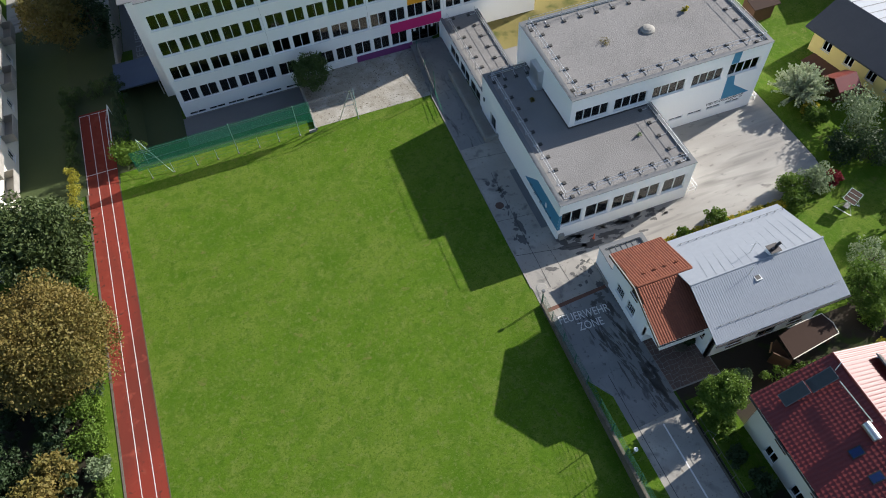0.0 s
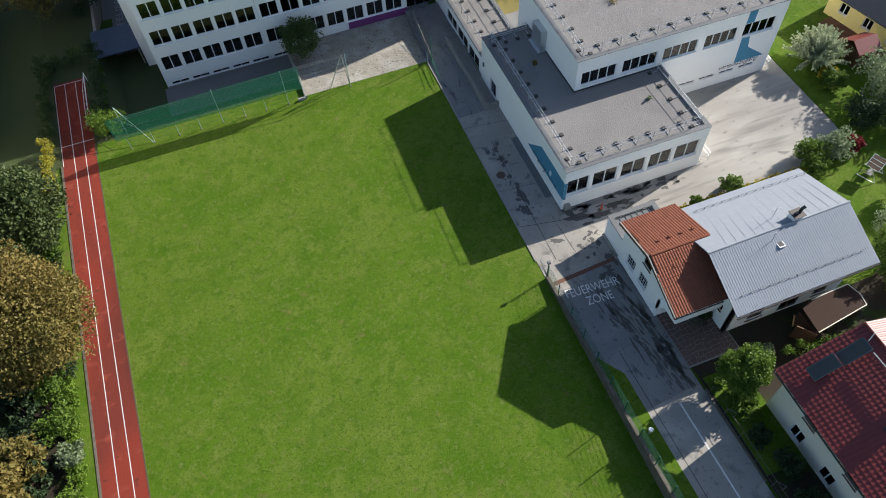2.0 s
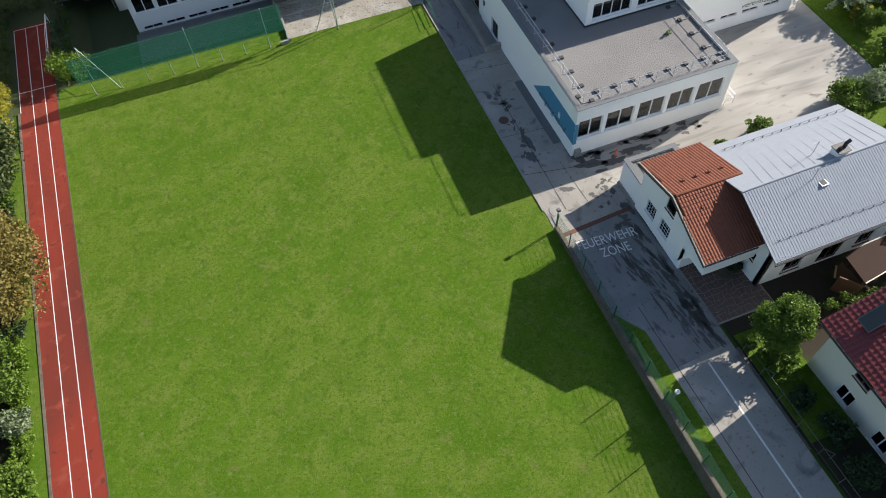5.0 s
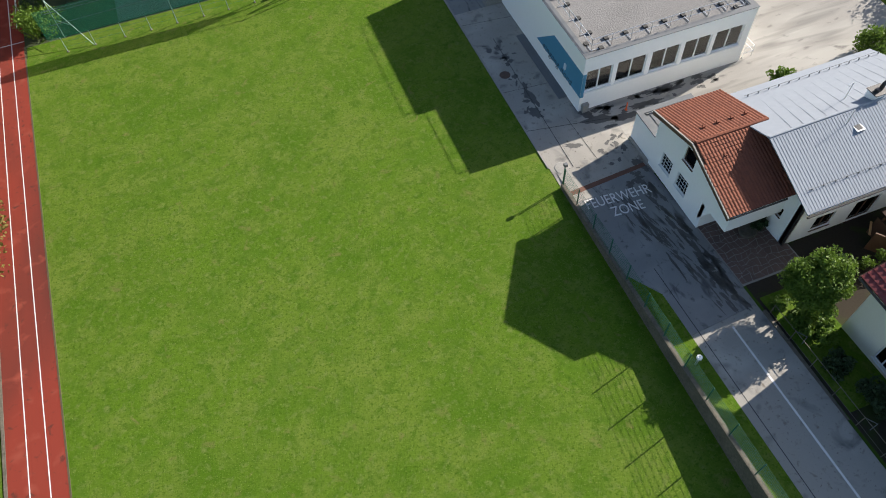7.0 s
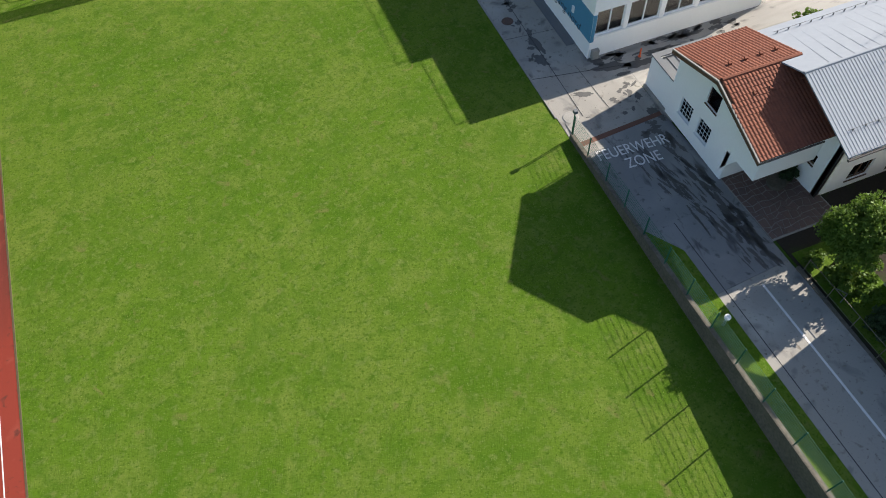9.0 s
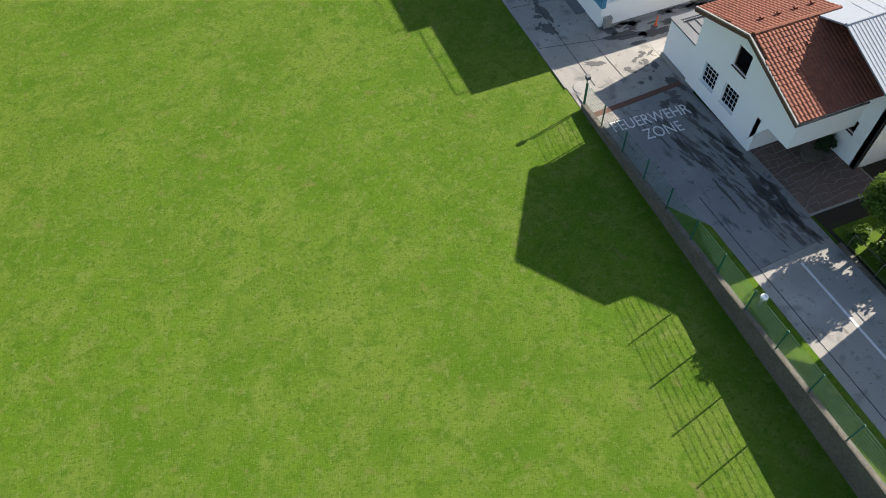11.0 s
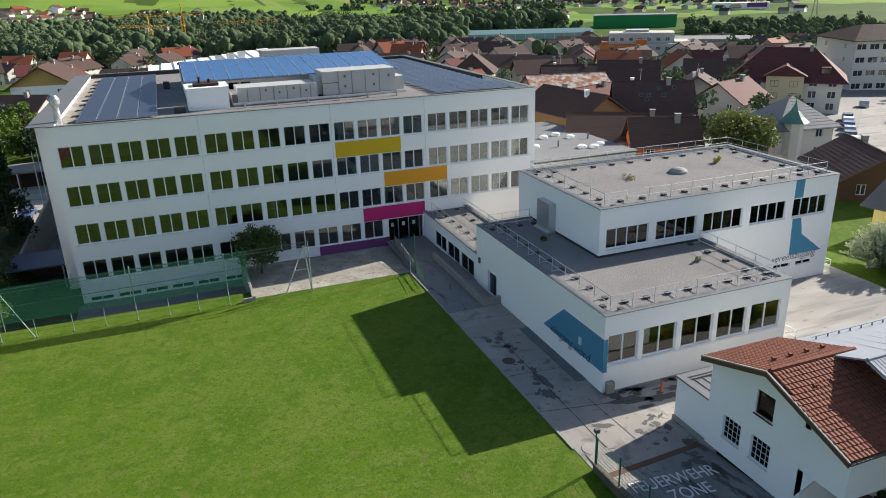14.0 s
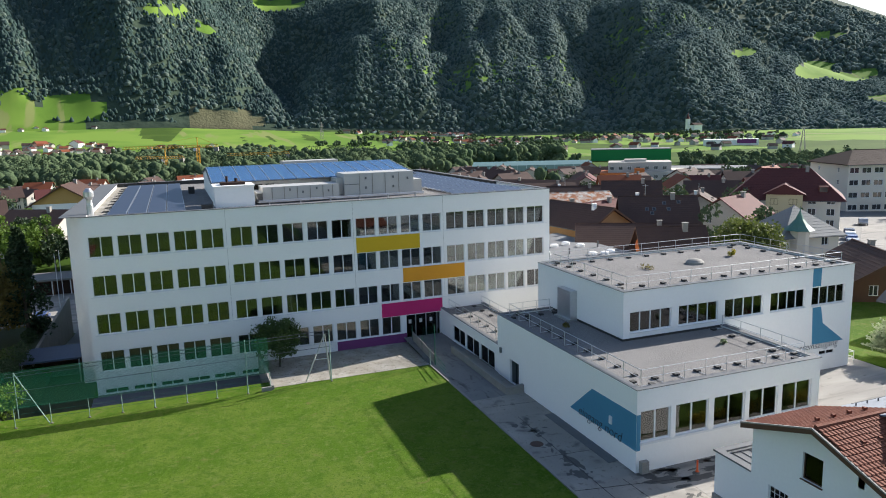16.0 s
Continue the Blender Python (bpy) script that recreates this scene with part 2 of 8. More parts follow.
M_TILER = mat("dark_red_tile", (0.165, 0.019, 0.016), (0.11, 0.015, 0.014), rough=0.42, big=0.8, fine=9, mix=0.9, bump=0.1, spec=0.55, rand=0.18)
M_ZINC = mat("zinc_sheet", (0.275, 0.297, 0.33), (0.23, 0.25, 0.28), spec=0.3, rough=0.75, metal=0.0, big=0.3, fine=3, mix=0.9, bump=0.02)
M_WOOD = mat("brown_timber", (0.13, 0.065, 0.035), (0.08, 0.04, 0.022), rough=0.7, big=1.5, fine=20, mix=0.9)
M_TIMBER = mat("pale_timber", (0.42, 0.24, 0.10), (0.32, 0.17, 0.07), rough=0.7, big=1.0, fine=15, mix=0.9)
M_BROWNR = mat("brown_roof_sheet", (0.050, 0.030, 0.023), (0.038, 0.024, 0.019), rough=0.85, big=0.5, mix=0.9, spec=0.12)
M_SLATE = mat("dark_slate", (0.035, 0.038, 0.045), (0.055, 0.058, 0.065), rough=0.6, big=0.8, fine=9, mix=0.9, rand=0.3)
M_FENCE = mat("green_fence_steel", (0.014, 0.12, 0.07), (0.012, 0.09, 0.055), rough=0.5, bump=0)
M_BARK = mat("bark", (0.09, 0.065, 0.045), (0.05, 0.038, 0.028), big=3, fine=18, mix=0.9, bump=0.6)
M_LEAF = leafy("green_leaves", (0.13, 0.205, 0.028), (0.055, 0.105, 0.014))
M_LEAFD = leafy("dark_needles", (0.045, 0.075, 0.028), (0.022, 0.04, 0.016), 0.2)
M_LEAFB = leafy("bronze_leaves", (0.235, 0.152, 0.044), (0.110, 0.130, 0.032), mix=0.9, big=0.14, rand=0.08)
M_LEAFY = leafy("yellow_leaves", (0.42, 0.34, 0.03), (0.2, 0.22, 0.03))
M_LEAFS = leafy("silver_leaves", (0.26, 0.31, 0.18), (0.11, 0.16, 0.07))
M_LEAFR = leafy("red_leaves", (0.22, 0.02, 0.03), (0.12, 0.02, 0.02))
M_NET = netting("green_net", (0.012, 0.088, 0.045), 0.68)
# Damp streaks; the dark base tone also takes in the house's shadow.
M_ROAD = ground_blend("shade_toned_damp_asphalt", [((0.24, 0.235, 0.225), 0.35, 0.48, 0.68, 0.5), ((0.07, 0.07, 0.072), 0.8, 0.58, 0.72, 0.6, (1.8, 0.45, 1.0)), ((0.10, 0.10, 0.10), 2.5, 0.60, 0.74, 0.4)], (0.185, 0.183, 0.18), (0.215, 0.212, 0.205), rough=0.8, fine=16, bump=0.25)
M_NETW = netting("white_net", (0.6, 0.6, 0.6), 0.16)
M_NETG = netting("fine_green_net", (0.012, 0.14, 0.07), 0.17)
# Bluish tones take in distance haze; the darker spruce also stands for hill shade.
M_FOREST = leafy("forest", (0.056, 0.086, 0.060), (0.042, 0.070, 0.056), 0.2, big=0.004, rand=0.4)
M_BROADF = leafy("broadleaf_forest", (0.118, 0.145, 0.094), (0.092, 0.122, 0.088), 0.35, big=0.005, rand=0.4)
M_FARTREE = leafy("valley_trees", (0.100, 0.132, 0.066), (0.062, 0.092, 0.052), 0.1, big=0.02)
for m_far, fine_scale, depth in ((M_FOREST, 0.35, 0.3), (M_BROADF, 0.3, 0.35), (M_FARTREE, 0.9, 0.8)):
    far_tree = m_far.node_tree
    far_noise = far_tree.nodes.new("ShaderNodeTexNoise")
    far_noise.inputs["Scale"].default_value = fine_scale
    far_noise.inputs["Detail"].default_value = 3
    far_pos = far_tree.nodes.new("ShaderNodeNewGeometry")
    far_tree.links.new(far_pos.outputs["Position"], far_noise.inputs["Vector"])
    far_bump = far_tree.nodes.new("ShaderNodeBump")
    far_bump.inputs["Strength"].default_value = 1.0
    far_bump.inputs["Distance"].default_value = depth
    far_tree.links.new(far_noise.outputs["Fac"], far_bump.inputs["Height"])
    far_tree.links.new(far_bump.outputs[0], far_tree.nodes["Principled BSDF"].inputs["Normal"])
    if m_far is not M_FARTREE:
        # Blue-tinted sheen gives the far forest a painted hazy cast.
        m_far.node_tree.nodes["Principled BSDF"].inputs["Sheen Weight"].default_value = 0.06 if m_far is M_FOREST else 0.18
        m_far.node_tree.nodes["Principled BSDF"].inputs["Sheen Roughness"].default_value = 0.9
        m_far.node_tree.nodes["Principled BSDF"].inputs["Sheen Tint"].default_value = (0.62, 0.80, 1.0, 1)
    m_far.node_tree.nodes["Principled BSDF"].inputs["Roughness"].default_value = 1.0
    m_far.node_tree.nodes["Principled BSDF"].inputs["Specular IOR Level"].default_value = 0.0
M_HILL = ground_blend("hillside", [((0.16, 0.25, 0.05), 0.0022, 0.6, 0.64, 0.6)], (0.045, 0.068, 0.044), (0.055, 0.075, 0.05), fine=0.05, bump=0.5, dist=6.0)
M_PLAST = mat("white_plastic", (0.75, 0.75, 0.75), (0.68, 0.68, 0.68), rough=0.4, bump=0)
M_CRANE = mat("yellow_crane_paint", (0.65, 0.33, 0.02), (0.55, 0.28, 0.02), rough=0.5, bump=0)
M_GREENH = mat("green_cladding", (0.012, 0.24, 0.055), (0.01, 0.2, 0.045), rough=0.6, big=0.1, mix=0.7)
M_ORANGEW = mat("orange_render", (0.60, 0.17, 0.04), (0.5, 0.14, 0.035), rough=0.8, big=0.3, mix=0.9)
M_STONE = mat("brown_flagstone", (0.16, 0.10, 0.08), (0.10, 0.07, 0.06), rough=0.8, big=1.2, fine=10, mix=0.9, rand=0.4)
M_MOSSY = mat("mossy_concrete", (0.155, 0.13, 0.10), (0.065, 0.06, 0.042), big=1.3, fine=7, mix=0.55, bump=0.4)
M_CHIP = mat("red_paving_band", (0.16, 0.07, 0.045), (0.10, 0.05, 0.035), rough=0.85, big=2, mix=0.9)


# ---- building blocks ----
class Mesh:
    """Collects points and faces of one mesh."""

    def __init__(self):
        self.v, self.f = [], []

    def quad(self, *pts):
        n = len(self.v)
        self.v += [tuple(p) for p in pts]
        self.f.append(tuple(range(n, n + len(pts))))
        return self

    def box(self, x0, y0, z0, x1, y1, z1, m=None):
        c = [Vector((x, y, z)) for z in (z0, z1) for y in (y0, y1) for x in (x0, x1)]
        if m is not None:
            c = [m @ p for p in c]
        n = len(self.v)
        self.v += [tuple(p) for p in c]
        self.f += [tuple(n + i for i in q) for q in ((0, 2, 3, 1), (4, 5, 7, 6), (0, 1, 5, 4), (2, 6, 7, 3), (0, 4, 6, 2), (1, 3, 7, 5))]
        return self

    def tube(self, p, q, r, n=6, r2=None, caps=True):
        p, q = Vector(p), Vector(q)
        d = (q - p).normalized()
        a = d.orthogonal().normalized()
        b = d.cross(a)
        r2 = r if r2 is None else r2
        k = len(self.v)
        for c, rr in ((p, r), (q, r2)):
            for i in range(n):
                t = 2 * math.pi * i / n
                self.v.append(tuple(c + rr * (math.cos(t) * a + math.sin(t) * b)))
        for i in range(n):
            j = (i + 1) % n
            self.f.append((k + i, k + j, k + n + j, k + n + i))
        if caps:
            self.f.append(tuple(k + i for i in reversed(range(n))))
            self.f.append(tuple(k + n + i for i in range(n)))
        return self

    def prism(self, pts, lift):
        """A flat outline (points in order) thickened by the vector lift."""
        n, k = len(pts), len(self.v)
        lift = Vector(lift)
        self.v += [tuple(p) for p in pts] + [tuple(Vector(p) + lift) for p in pts]
        self.f.append(tuple(k + i for i in reversed(range(n))))
        self.f.append(tuple(k + n + i for i in range(n)))
        for i in range(n):
            j = (i + 1) % n
            self.f.append((k + i, k + j, k + n + j, k + n + i))
        return self

    def lathe(self, prof, x, y, n=14):
        """A turned form: (radius, height) pairs round an upright axis."""
        k = len(self.v)
        for r, z in prof:
            for i in range(n):
                t = 2 * math.pi * i / n
                self.v.append((x + r * math.cos(t), y + r * math.sin(t), z))
        for s in range(len(prof) - 1):
            for i in range(n):
                j = (i + 1) % n
                self.f.append((k + s * n + i, k + s * n + j, k + s * n + n + j, k + s * n + n + i))
        return self

    def data(self, name, smooth=False):
        me = bpy.data.meshes.new(name)
        me.from_pydata(self.v, [], self.f)
        if len(self.f) < 20000:
            bm = bmesh.new()
            bm.from_mesh(me)
            bmesh.ops.recalc_face_normals(bm, faces=bm.faces)
            bm.to_mesh(me)
            bm.free()
        if smooth:
            for p in me.polygons:
                p.use_smooth = True
        me.update()
        return me


def as_data(name, g):
    return g.data(name) if isinstance(g, Mesh) else g


def thing(name, loc, label, category, group="", kind=""):
    e = new(name)
    e.empty_display_size = 0.3
    e.matrix_basis = Matrix.Translation(loc)
    return tagged(e, label, category, group, kind)


def part(name, g, material, parent=None, label="", m=None):
    """One mesh object under a thing (mesh in world places) or under a part (in that part's frame)."""
    me = as_data(name, g)
    if material is not None and not me.materials:
        me.materials.append(material)
    ob = new(name, me)
    if parent is not None:
        ob.parent = parent
        if parent.type == "EMPTY":
            ob.matrix_parent_inverse = parent.matrix_basis.inverted()
    if m is not None:
        ob.matrix_basis = m
    if label:
        ob["label"] = label
    return ob


def solid(name, g, material, label, category, group="", kind=""):
    """A thing that is one mesh."""
    return tagged(part(name, g, material), label, category, group, kind)


def panel_wall(u0, u1, z0, z1, holes, thick, m):
    """A wall in the plane y = 0 with openings through it; outside is -y. holes: (u0, z0, u1, z1)."""
    us = sorted({u0, u1, *[h[0] for h in holes], *[h[2] for h in holes]})
    zs = sorted({z0, z1, *[h[1] for h in holes], *[h[3] for h in holes]})
    nu, nz = len(us) - 1, len(zs) - 1

    def full(i, j):
        if not (0 <= i < nu and 0 <= j < nz):
            return False
        u, z = (us[i] + us[i + 1]) / 2, (zs[j] + zs[j + 1]) / 2
        return not any(a < u < c and b < z < d for a, b, c, d in holes)

    g = Mesh()

    def q(*p):
        g.quad(*[m @ Vector(a) for a in p])

    for i in range(nu):
        for j in range(nz):
            if not full(i, j):
                continue
            a, c, b, d = us[i], us[i + 1], zs[j], zs[j + 1]
            q((a, 0, b), (c, 0, b), (c, 0, d), (a, 0, d))
            q((c, thick, b), (a, thick, b), (a, thick, d), (c, thick, d))
            if not full(i - 1, j):
                q((a, thick, b), (a, 0, b), (a, 0, d), (a, thick, d))
            if not full(i + 1, j):
                q((c, 0, b), (c, thick, b), (c, thick, d), (c, 0, d))
            if not full(i, j - 1):
                q((a, thick, b), (c, thick, b), (c, 0, b), (a, 0, b))
            if not full(i, j + 1):
                q((a, 0, d), (c, 0, d), (c, thick, d), (a, thick, d))
    return g


WINDOW_CACHE = {}
M_FARGLASS = mat("far_window_glass", (0.03, 0.035, 0.04), (0.05, 0.055, 0.06), rough=0.08, spec=0.8, bump=0)


def plain_window(parent, m, w, h):
    """A far window as one small part: white frame round a dark pane."""
    key = ("far", round(w, 2), round(h, 2))
    if key not in WINDOW_CACHE:
        b = 0.07
        hl = [(b, b, w / 2 - 0.04, h - b), (w / 2 + 0.04, b, w - b, h - b)]
        f = panel_wall(0, w, 0, h, hl, 0.07, Matrix.Translation((0, 0.08, 0)))
        for a, z0, c, z1 in hl:
            f.quad((a, 0.15, z0), (c, 0.15, z0), (c, 0.15, z1), (a, 0.15, z1))
        me = f.data("window")
        me.materials.append(M_FRAME)
        me.materials.append(M_FARGLASS)
        for p in list(me.polygons)[-2:]:
            p.material_index = 1
        WINDOW_CACHE[key] = me
    return part("window", WINDOW_CACHE[key], None, parent, m=m)


def window(parent, m, w, h, panes, material=M_GLASS, frame_mat=M_FRAME, bar=0.07, mull=0.09, rows=1, sill=True, name="window"):
    """A window in an opening: frame, panes and sill; m puts its lower left outer corner, outside is -y."""
    key = (round(w, 2), round(h, 2), panes, rows, material.name, frame_mat.name)
    if key not in WINDOW_CACHE:
        us = [(bar if i == 0 else w * i / panes + mull / 2, w - bar if i == panes - 1 else w * (i + 1) / panes - mull / 2) for i in range(panes)]
        vs = [(bar if j == 0 else h * j / rows + mull / 2, h - bar if j == rows - 1 else h * (j + 1) / rows - mull / 2) for j in range(rows)]
        f = panel_wall(0, w, 0, h, [(u[0], v[0], u[1], v[1]) for u in us for v in vs], 0.07, Matrix.Translation((0, 0.10, 0)))
        fm = f.data("window_frame")
        pw = w / panes
        pm = Mesh().box(bar * 0.5, 0.125, bar * 0.5, pw - bar * 0.5, 0.140, h - bar * 0.5).data("pane")
        sm = Mesh().box(-0.05, -0.07, -0.05, w + 0.05, 0.12, -0.004).data("sill")
        WINDOW_CACHE[key] = (fm, pm, sm)
    fm, pm, sm = WINDOW_CACHE[key]
    wob = part(name, fm, frame_mat, parent, m=m)
    for i in range(panes):
        p = part("pane", pm, material, wob, m=pose(w * i / panes, 0, 0))
        p.visible_shadow = False
    if sill:
        part("sill", sm, frame_mat, wob)
    return wob


def lettering(text, size, m, material, parent, name="lettering", label="", slant=0.0, thin=0.0):
    cu = bpy.data.curves.new(name, "FONT")
    cu.body, cu.size, cu.extrude, cu.align_x = text, size, 0.008, "LEFT"
    cu.shear, cu.offset = slant, thin
    tmp = bpy.data.objects.new(name, cu)
    scene.collection.objects.link(tmp)
    me = bpy.data.meshes.new_from_object(tmp.evaluated_get(bpy.context.evaluated_depsgraph_get()))
    bpy.data.objects.remove(tmp)
    return part(name, me, material, parent, label, m)


# ---- lie of the land ----
def road_z(y):
    return min(max(0.0, (30.0 - y) * 0.055), 1.75)


def land_z(x, y):
    r = math.hypot(x, y)
    z = 0.0
    if x > 19.25 and y < 30 and x < 300:
        z = road_z(y) * (1.0 if x < 60 else max(0.0, 1 - (x - 60) / 200))
    if -15.0 <= x <= 5.49 and 59.8 < y < 118:
        k = min(1.0, (y - 59.8) / 3.2) * min(1.0, (x + 15.0) / 2.0)
        z = -1.95 * k
    if 5.49 < x < 24 and 58.4 < y < 118:
        z = -0.085 * min(8.0, y - 58.4)
    if r > 90 and y > 40 and not (-16 <= x <= 24 and y < 118.05):
        z = -10.0 * min(1.0, (r - 90) / 310.0)
    if -30.0 < x <= -9.8 and 78 < y < 150:
        if x > -15.0:
            z = -1.95 * min(1.0, (x + 15.0) / 0.4) if y < 89.5 else -1.95
            z -= 3.25 * min(1.0, (y - 78) / 27.0)
        elif y > 89.5:
            z = -5.2
        if y > 138:
            z = -5.2 + (y - 138) / 12.0 * 3.0
    if r > 520 and y > 0:
        a = math.degrees(math.atan2(x, y))
        left = min(1.0, max(0.0, (24 - a) / 24))
        z = -10 + max(0.0, r - 850) * (0.022 + 0.07 * left)
    return z


def sheet(name, pts, material, label, category, lift=0.02, kind="structure", step=2.0, follow=None, thick=0.06, parent=None):
    """A surface laid on the land: an outline of four corners, cut into strips."""
    a, b, c, d = [Vector((*p, 0)) for p in pts]
    nu = max(1, int(((b - a).length + (c - d).length) / 2 / step))
    nv = max(1, int(((d - a).length + (c - b).length) / 2 / step))
    g = Mesh()
    f = follow or land_z
    for j in range(nv + 1):
        for i in range(nu + 1):
            s, t = i / nu, j / nv
            p = (a * (1 - s) + b * s) * (1 - t) + (d * (1 - s) + c * s) * t
            g.v.append((p.x, p.y, f(p.x, p.y) + lift))
    for j in range(nv):
        for i in range(nu):
            k = j * (nu + 1) + i
            g.f.append((k, k + 1, k + nu + 2, k + nu + 1))
    rim = [i for i in range(nu + 1)] + [j * (nu + 1) + nu for j in range(1, nv + 1)] + [nv * (nu + 1) + i for i in range(nu - 1, -1, -1)] + [j * (nu + 1) for j in range(nv - 1, 0, -1)]
    k = len(g.v)
    g.v += [(g.v[i][0], g.v[i][1], g.v[i][2] - thick) for i in rim]
    for i in range(len(rim)):
        j = (i + 1) % len(rim)
        g.f.append((rim[i], k + i, k + j, rim[j]))
    if parent is not None:
        return part(name, g, material, parent)
    return solid(name, g, material, label, category, kind=kind)


xs = [-5000, -3200, -2000, -1300, -900, -650, -450, -300, -200, -120, -80, -50, -31, -29.9, -24, -20, -15.05, -14.6, -13, -9.85, -9.75, -6, -2, 2, 5.48, 5.5, 10, 15, 19.2, 19.26, 22, 26, 30, 36, 42, 50, 60, 75, 100, 140, 200, 300, 420, 560, 750, 1000, 1400, 2000, 3200, 5000]
ys = [-5000, -2000, -800, -300, -120, -60, -40, -20, -10, -2, 0, 5, 10, 15, 20, 25, 30, 40, 50, 58.4, 59.8, 61.4, 63.0, 66.4, 70, 78, 84, 89.4, 89.6, 95, 100, 105, 112, 118, 118.1, 130, 138, 144, 150, 151, 180, 240, 320, 420, 520, 620, 720, 850, 1000, 1200, 1500, 2000, 3000, 5000]
g = Mesh()
for y in ys:
    for x in xs:
        g.v.append((x, y, land_z(x, y) - 0.06))
for j in range(len(ys) - 1):
    for i in range(len(xs) - 1):
        k = j * len(xs) + i
        g.f.append((k, k + 1, k + len(xs) + 1, k + len(xs)))
solid("ground", g, M_GRASS, "grassy valley floor with gardens, reaching to the hills", "ground", kind="structure")

# playing field, track, paths, road
def skew(x, y):
    return x - 0.017 * (y - 24.0)


def flat(x, y):
    return 0.0


def lane_strip(x0, x1, y0, y1):
    return [(skew(x0, y0), y0), (skew(x1, y0), y0), (skew(x1, y1), y1), (skew(x0, y1), y1)]


sheet("lawn", [(skew(-15.42, -14), -14), (19.0, -14), (19.0, 58.3), (skew(-15.42, 58.3), 58.3)], M_LAWN, "short mown green school playing field", "lawn", lift=0.0, step=3, follow=flat)
track = sheet("running_track", lane_strip(-18.75, -15.44, -14, 70.6), M_TRACK, "faded red running track with white lane lines", "running track", lift=0.015, step=3, follow=flat)
for x0 in (-17.6, -16.5):
    sheet("lane_line", lane_strip(x0 - 0.03, x0 + 0.03, -14, 70.3), M_LINE, "", "", lift=0.021, step=6, follow=flat, thick=0.006, parent=track)
for y0 in (60.7, 70.25):
    sheet("cross_line", lane_strip(-18.7, -15.46, y0, y0 + 0.07), M_LINE, "", "", lift=0.022, step=6, follow=flat, thick=0.006, parent=track)
sheet("lane_line", lane_strip(-18.72, -18.66, 58.0, 70.3), M_LINE, "", "", lift=0.021, step=6, follow=flat, thick=0.006, parent=track)
sheet("kerb", lane_strip(-18.95, -18.76, -14, 58), M_MOSSY, "grey concrete edging beside the running track", "kerb", lift=0.05, step=3, follow=flat, thick=0.15)
sheet("path", [(19.05, 27.9), (25.6, 27.9), (25.6, 34.75), (19.05, 34.75)], M_ASPH, "worn pale concrete yard between gym and house", "pavement", lift=0.0, follow=land_z)
sheet("path", [(19.05, 34.75), (23.45, 34.75), (23.45, 49.05), (19.05, 49.05)], M_ASPH, "worn grey concrete path along the gym wall", "pavement", lift=0.004, follow=lambda x, y: -0.02 * max(0.0, y - 58.4))
sheet("court", [(25.6, 30.9), (52.5, 30.9), (52.5, 43.3), (25.6, 34.9)], M_COURT, "pale worn concrete yard behind the gym", "pavement", lift=0.008, follow=flat, step=4)
sheet("court", [(37.6, 34.0), (52.6, 34.0), (52.6, 46.5), (37.6, 46.5)], M_COURT, "pale worn concrete yard behind the gym", "pavement", lift=0.004, follow=flat, step=4)
sheet("road", [(20.75, -30), (25.55, -30), (25.55, 15.3), (20.75, 14.9)], M_ASPH, "pale concrete access road beside the gardens", "road", lift=0.0, follow=lambda x, y: road_z(y))
sheet("verge", [(19.3, -30), (20.75, -30), (20.75, 18.1), (19.3, 20.4)], M_LAWN, "narrow grass verge between fence and road", "verge", lift=0.02, follow=lambda x, y: road_z(y))
# Darker stretch ends along the house's shadow edge and paints that shade in.
sheet("road", [(20.75, 14.92), (25.56, 15.32), (25.56, 27.9), (20.75, 27.9)], M_ROAD, "access road with a fire lane marking, house shadow in its dark tone", "road", lift=0.0, follow=lambda x, y: road_z(y))
sheet("road", [(19.3, 20.4), (20.76, 18.1), (20.76, 27.9), (19.3, 27.9)], M_ROAD, "access road with a fire lane marking, house shadow in its dark tone", "road", lift=-0.004, follow=lambda x, y: road_z(y))
sheet("sand_pit", [(5.6, 58.3), (19.0, 58.3), (19.9, 67.6), (5.6, 67.6)], M_SAND, "pale gravel and sand play area before the school", "sand", lift=0.02, follow=lambda x, y: -0.085 * max(0.0, min(8.0, y - 58.4)))
sheet("asphalt_strip", [(-8.6, 63.0), (5.4, 63.0), (5.4, 67.6), (-8.6, 67.6)], M_STRIP, "grey asphalt strip along the school plinth", "pavement", lift=0.01, follow=lambda x, y: -1.95)
sheet("driveway", [(-14.2, 75.5), (-9.8, 75.5), (-9.8, 108), (-14.2, 108)], M_STRIP, "dark asphalt fire lane beside the school", "road", lift=0.02, follow=lambda x, y: -1.95 - 3.25 * min(1.0, max(0.0, y - 78) / 27.0))

g = Mesh()
for i in range(9):
    y0, y1 = 75.5 + i * 3.0, 78.5 + i * 3.0
    if y1 > 102.6:
        break
    z0, z1 = -2.1 - 3.25 * max(0.0, y0 - 78) / 27.0, -2.1 - 3.25 * max(0.0, y1 - 78) / 27.0
    g.prism([(-14.6, y0, z0), (-14.6, y1, z1), (-14.6, y1, 0.12), (-14.6, y0, 0.12)], (0.3, 0, 0))
solid("retaining_wall", g, M_CONC, "grey concrete wall between garden and falling fire lane", "wall", kind="structure")
solid("retaining_wall", Mesh().box(-30.0, 89.2, -5.3, -14.62, 89.5, 0.1), M_CONC, "concrete wall at the end of the shaded garden", "wall", kind="structure")
lane_mark = thing("fire_lane_marking", (-12.6, 84, -1.93), "faded white fire lane lettering along the driveway", "marking", kind="structure")
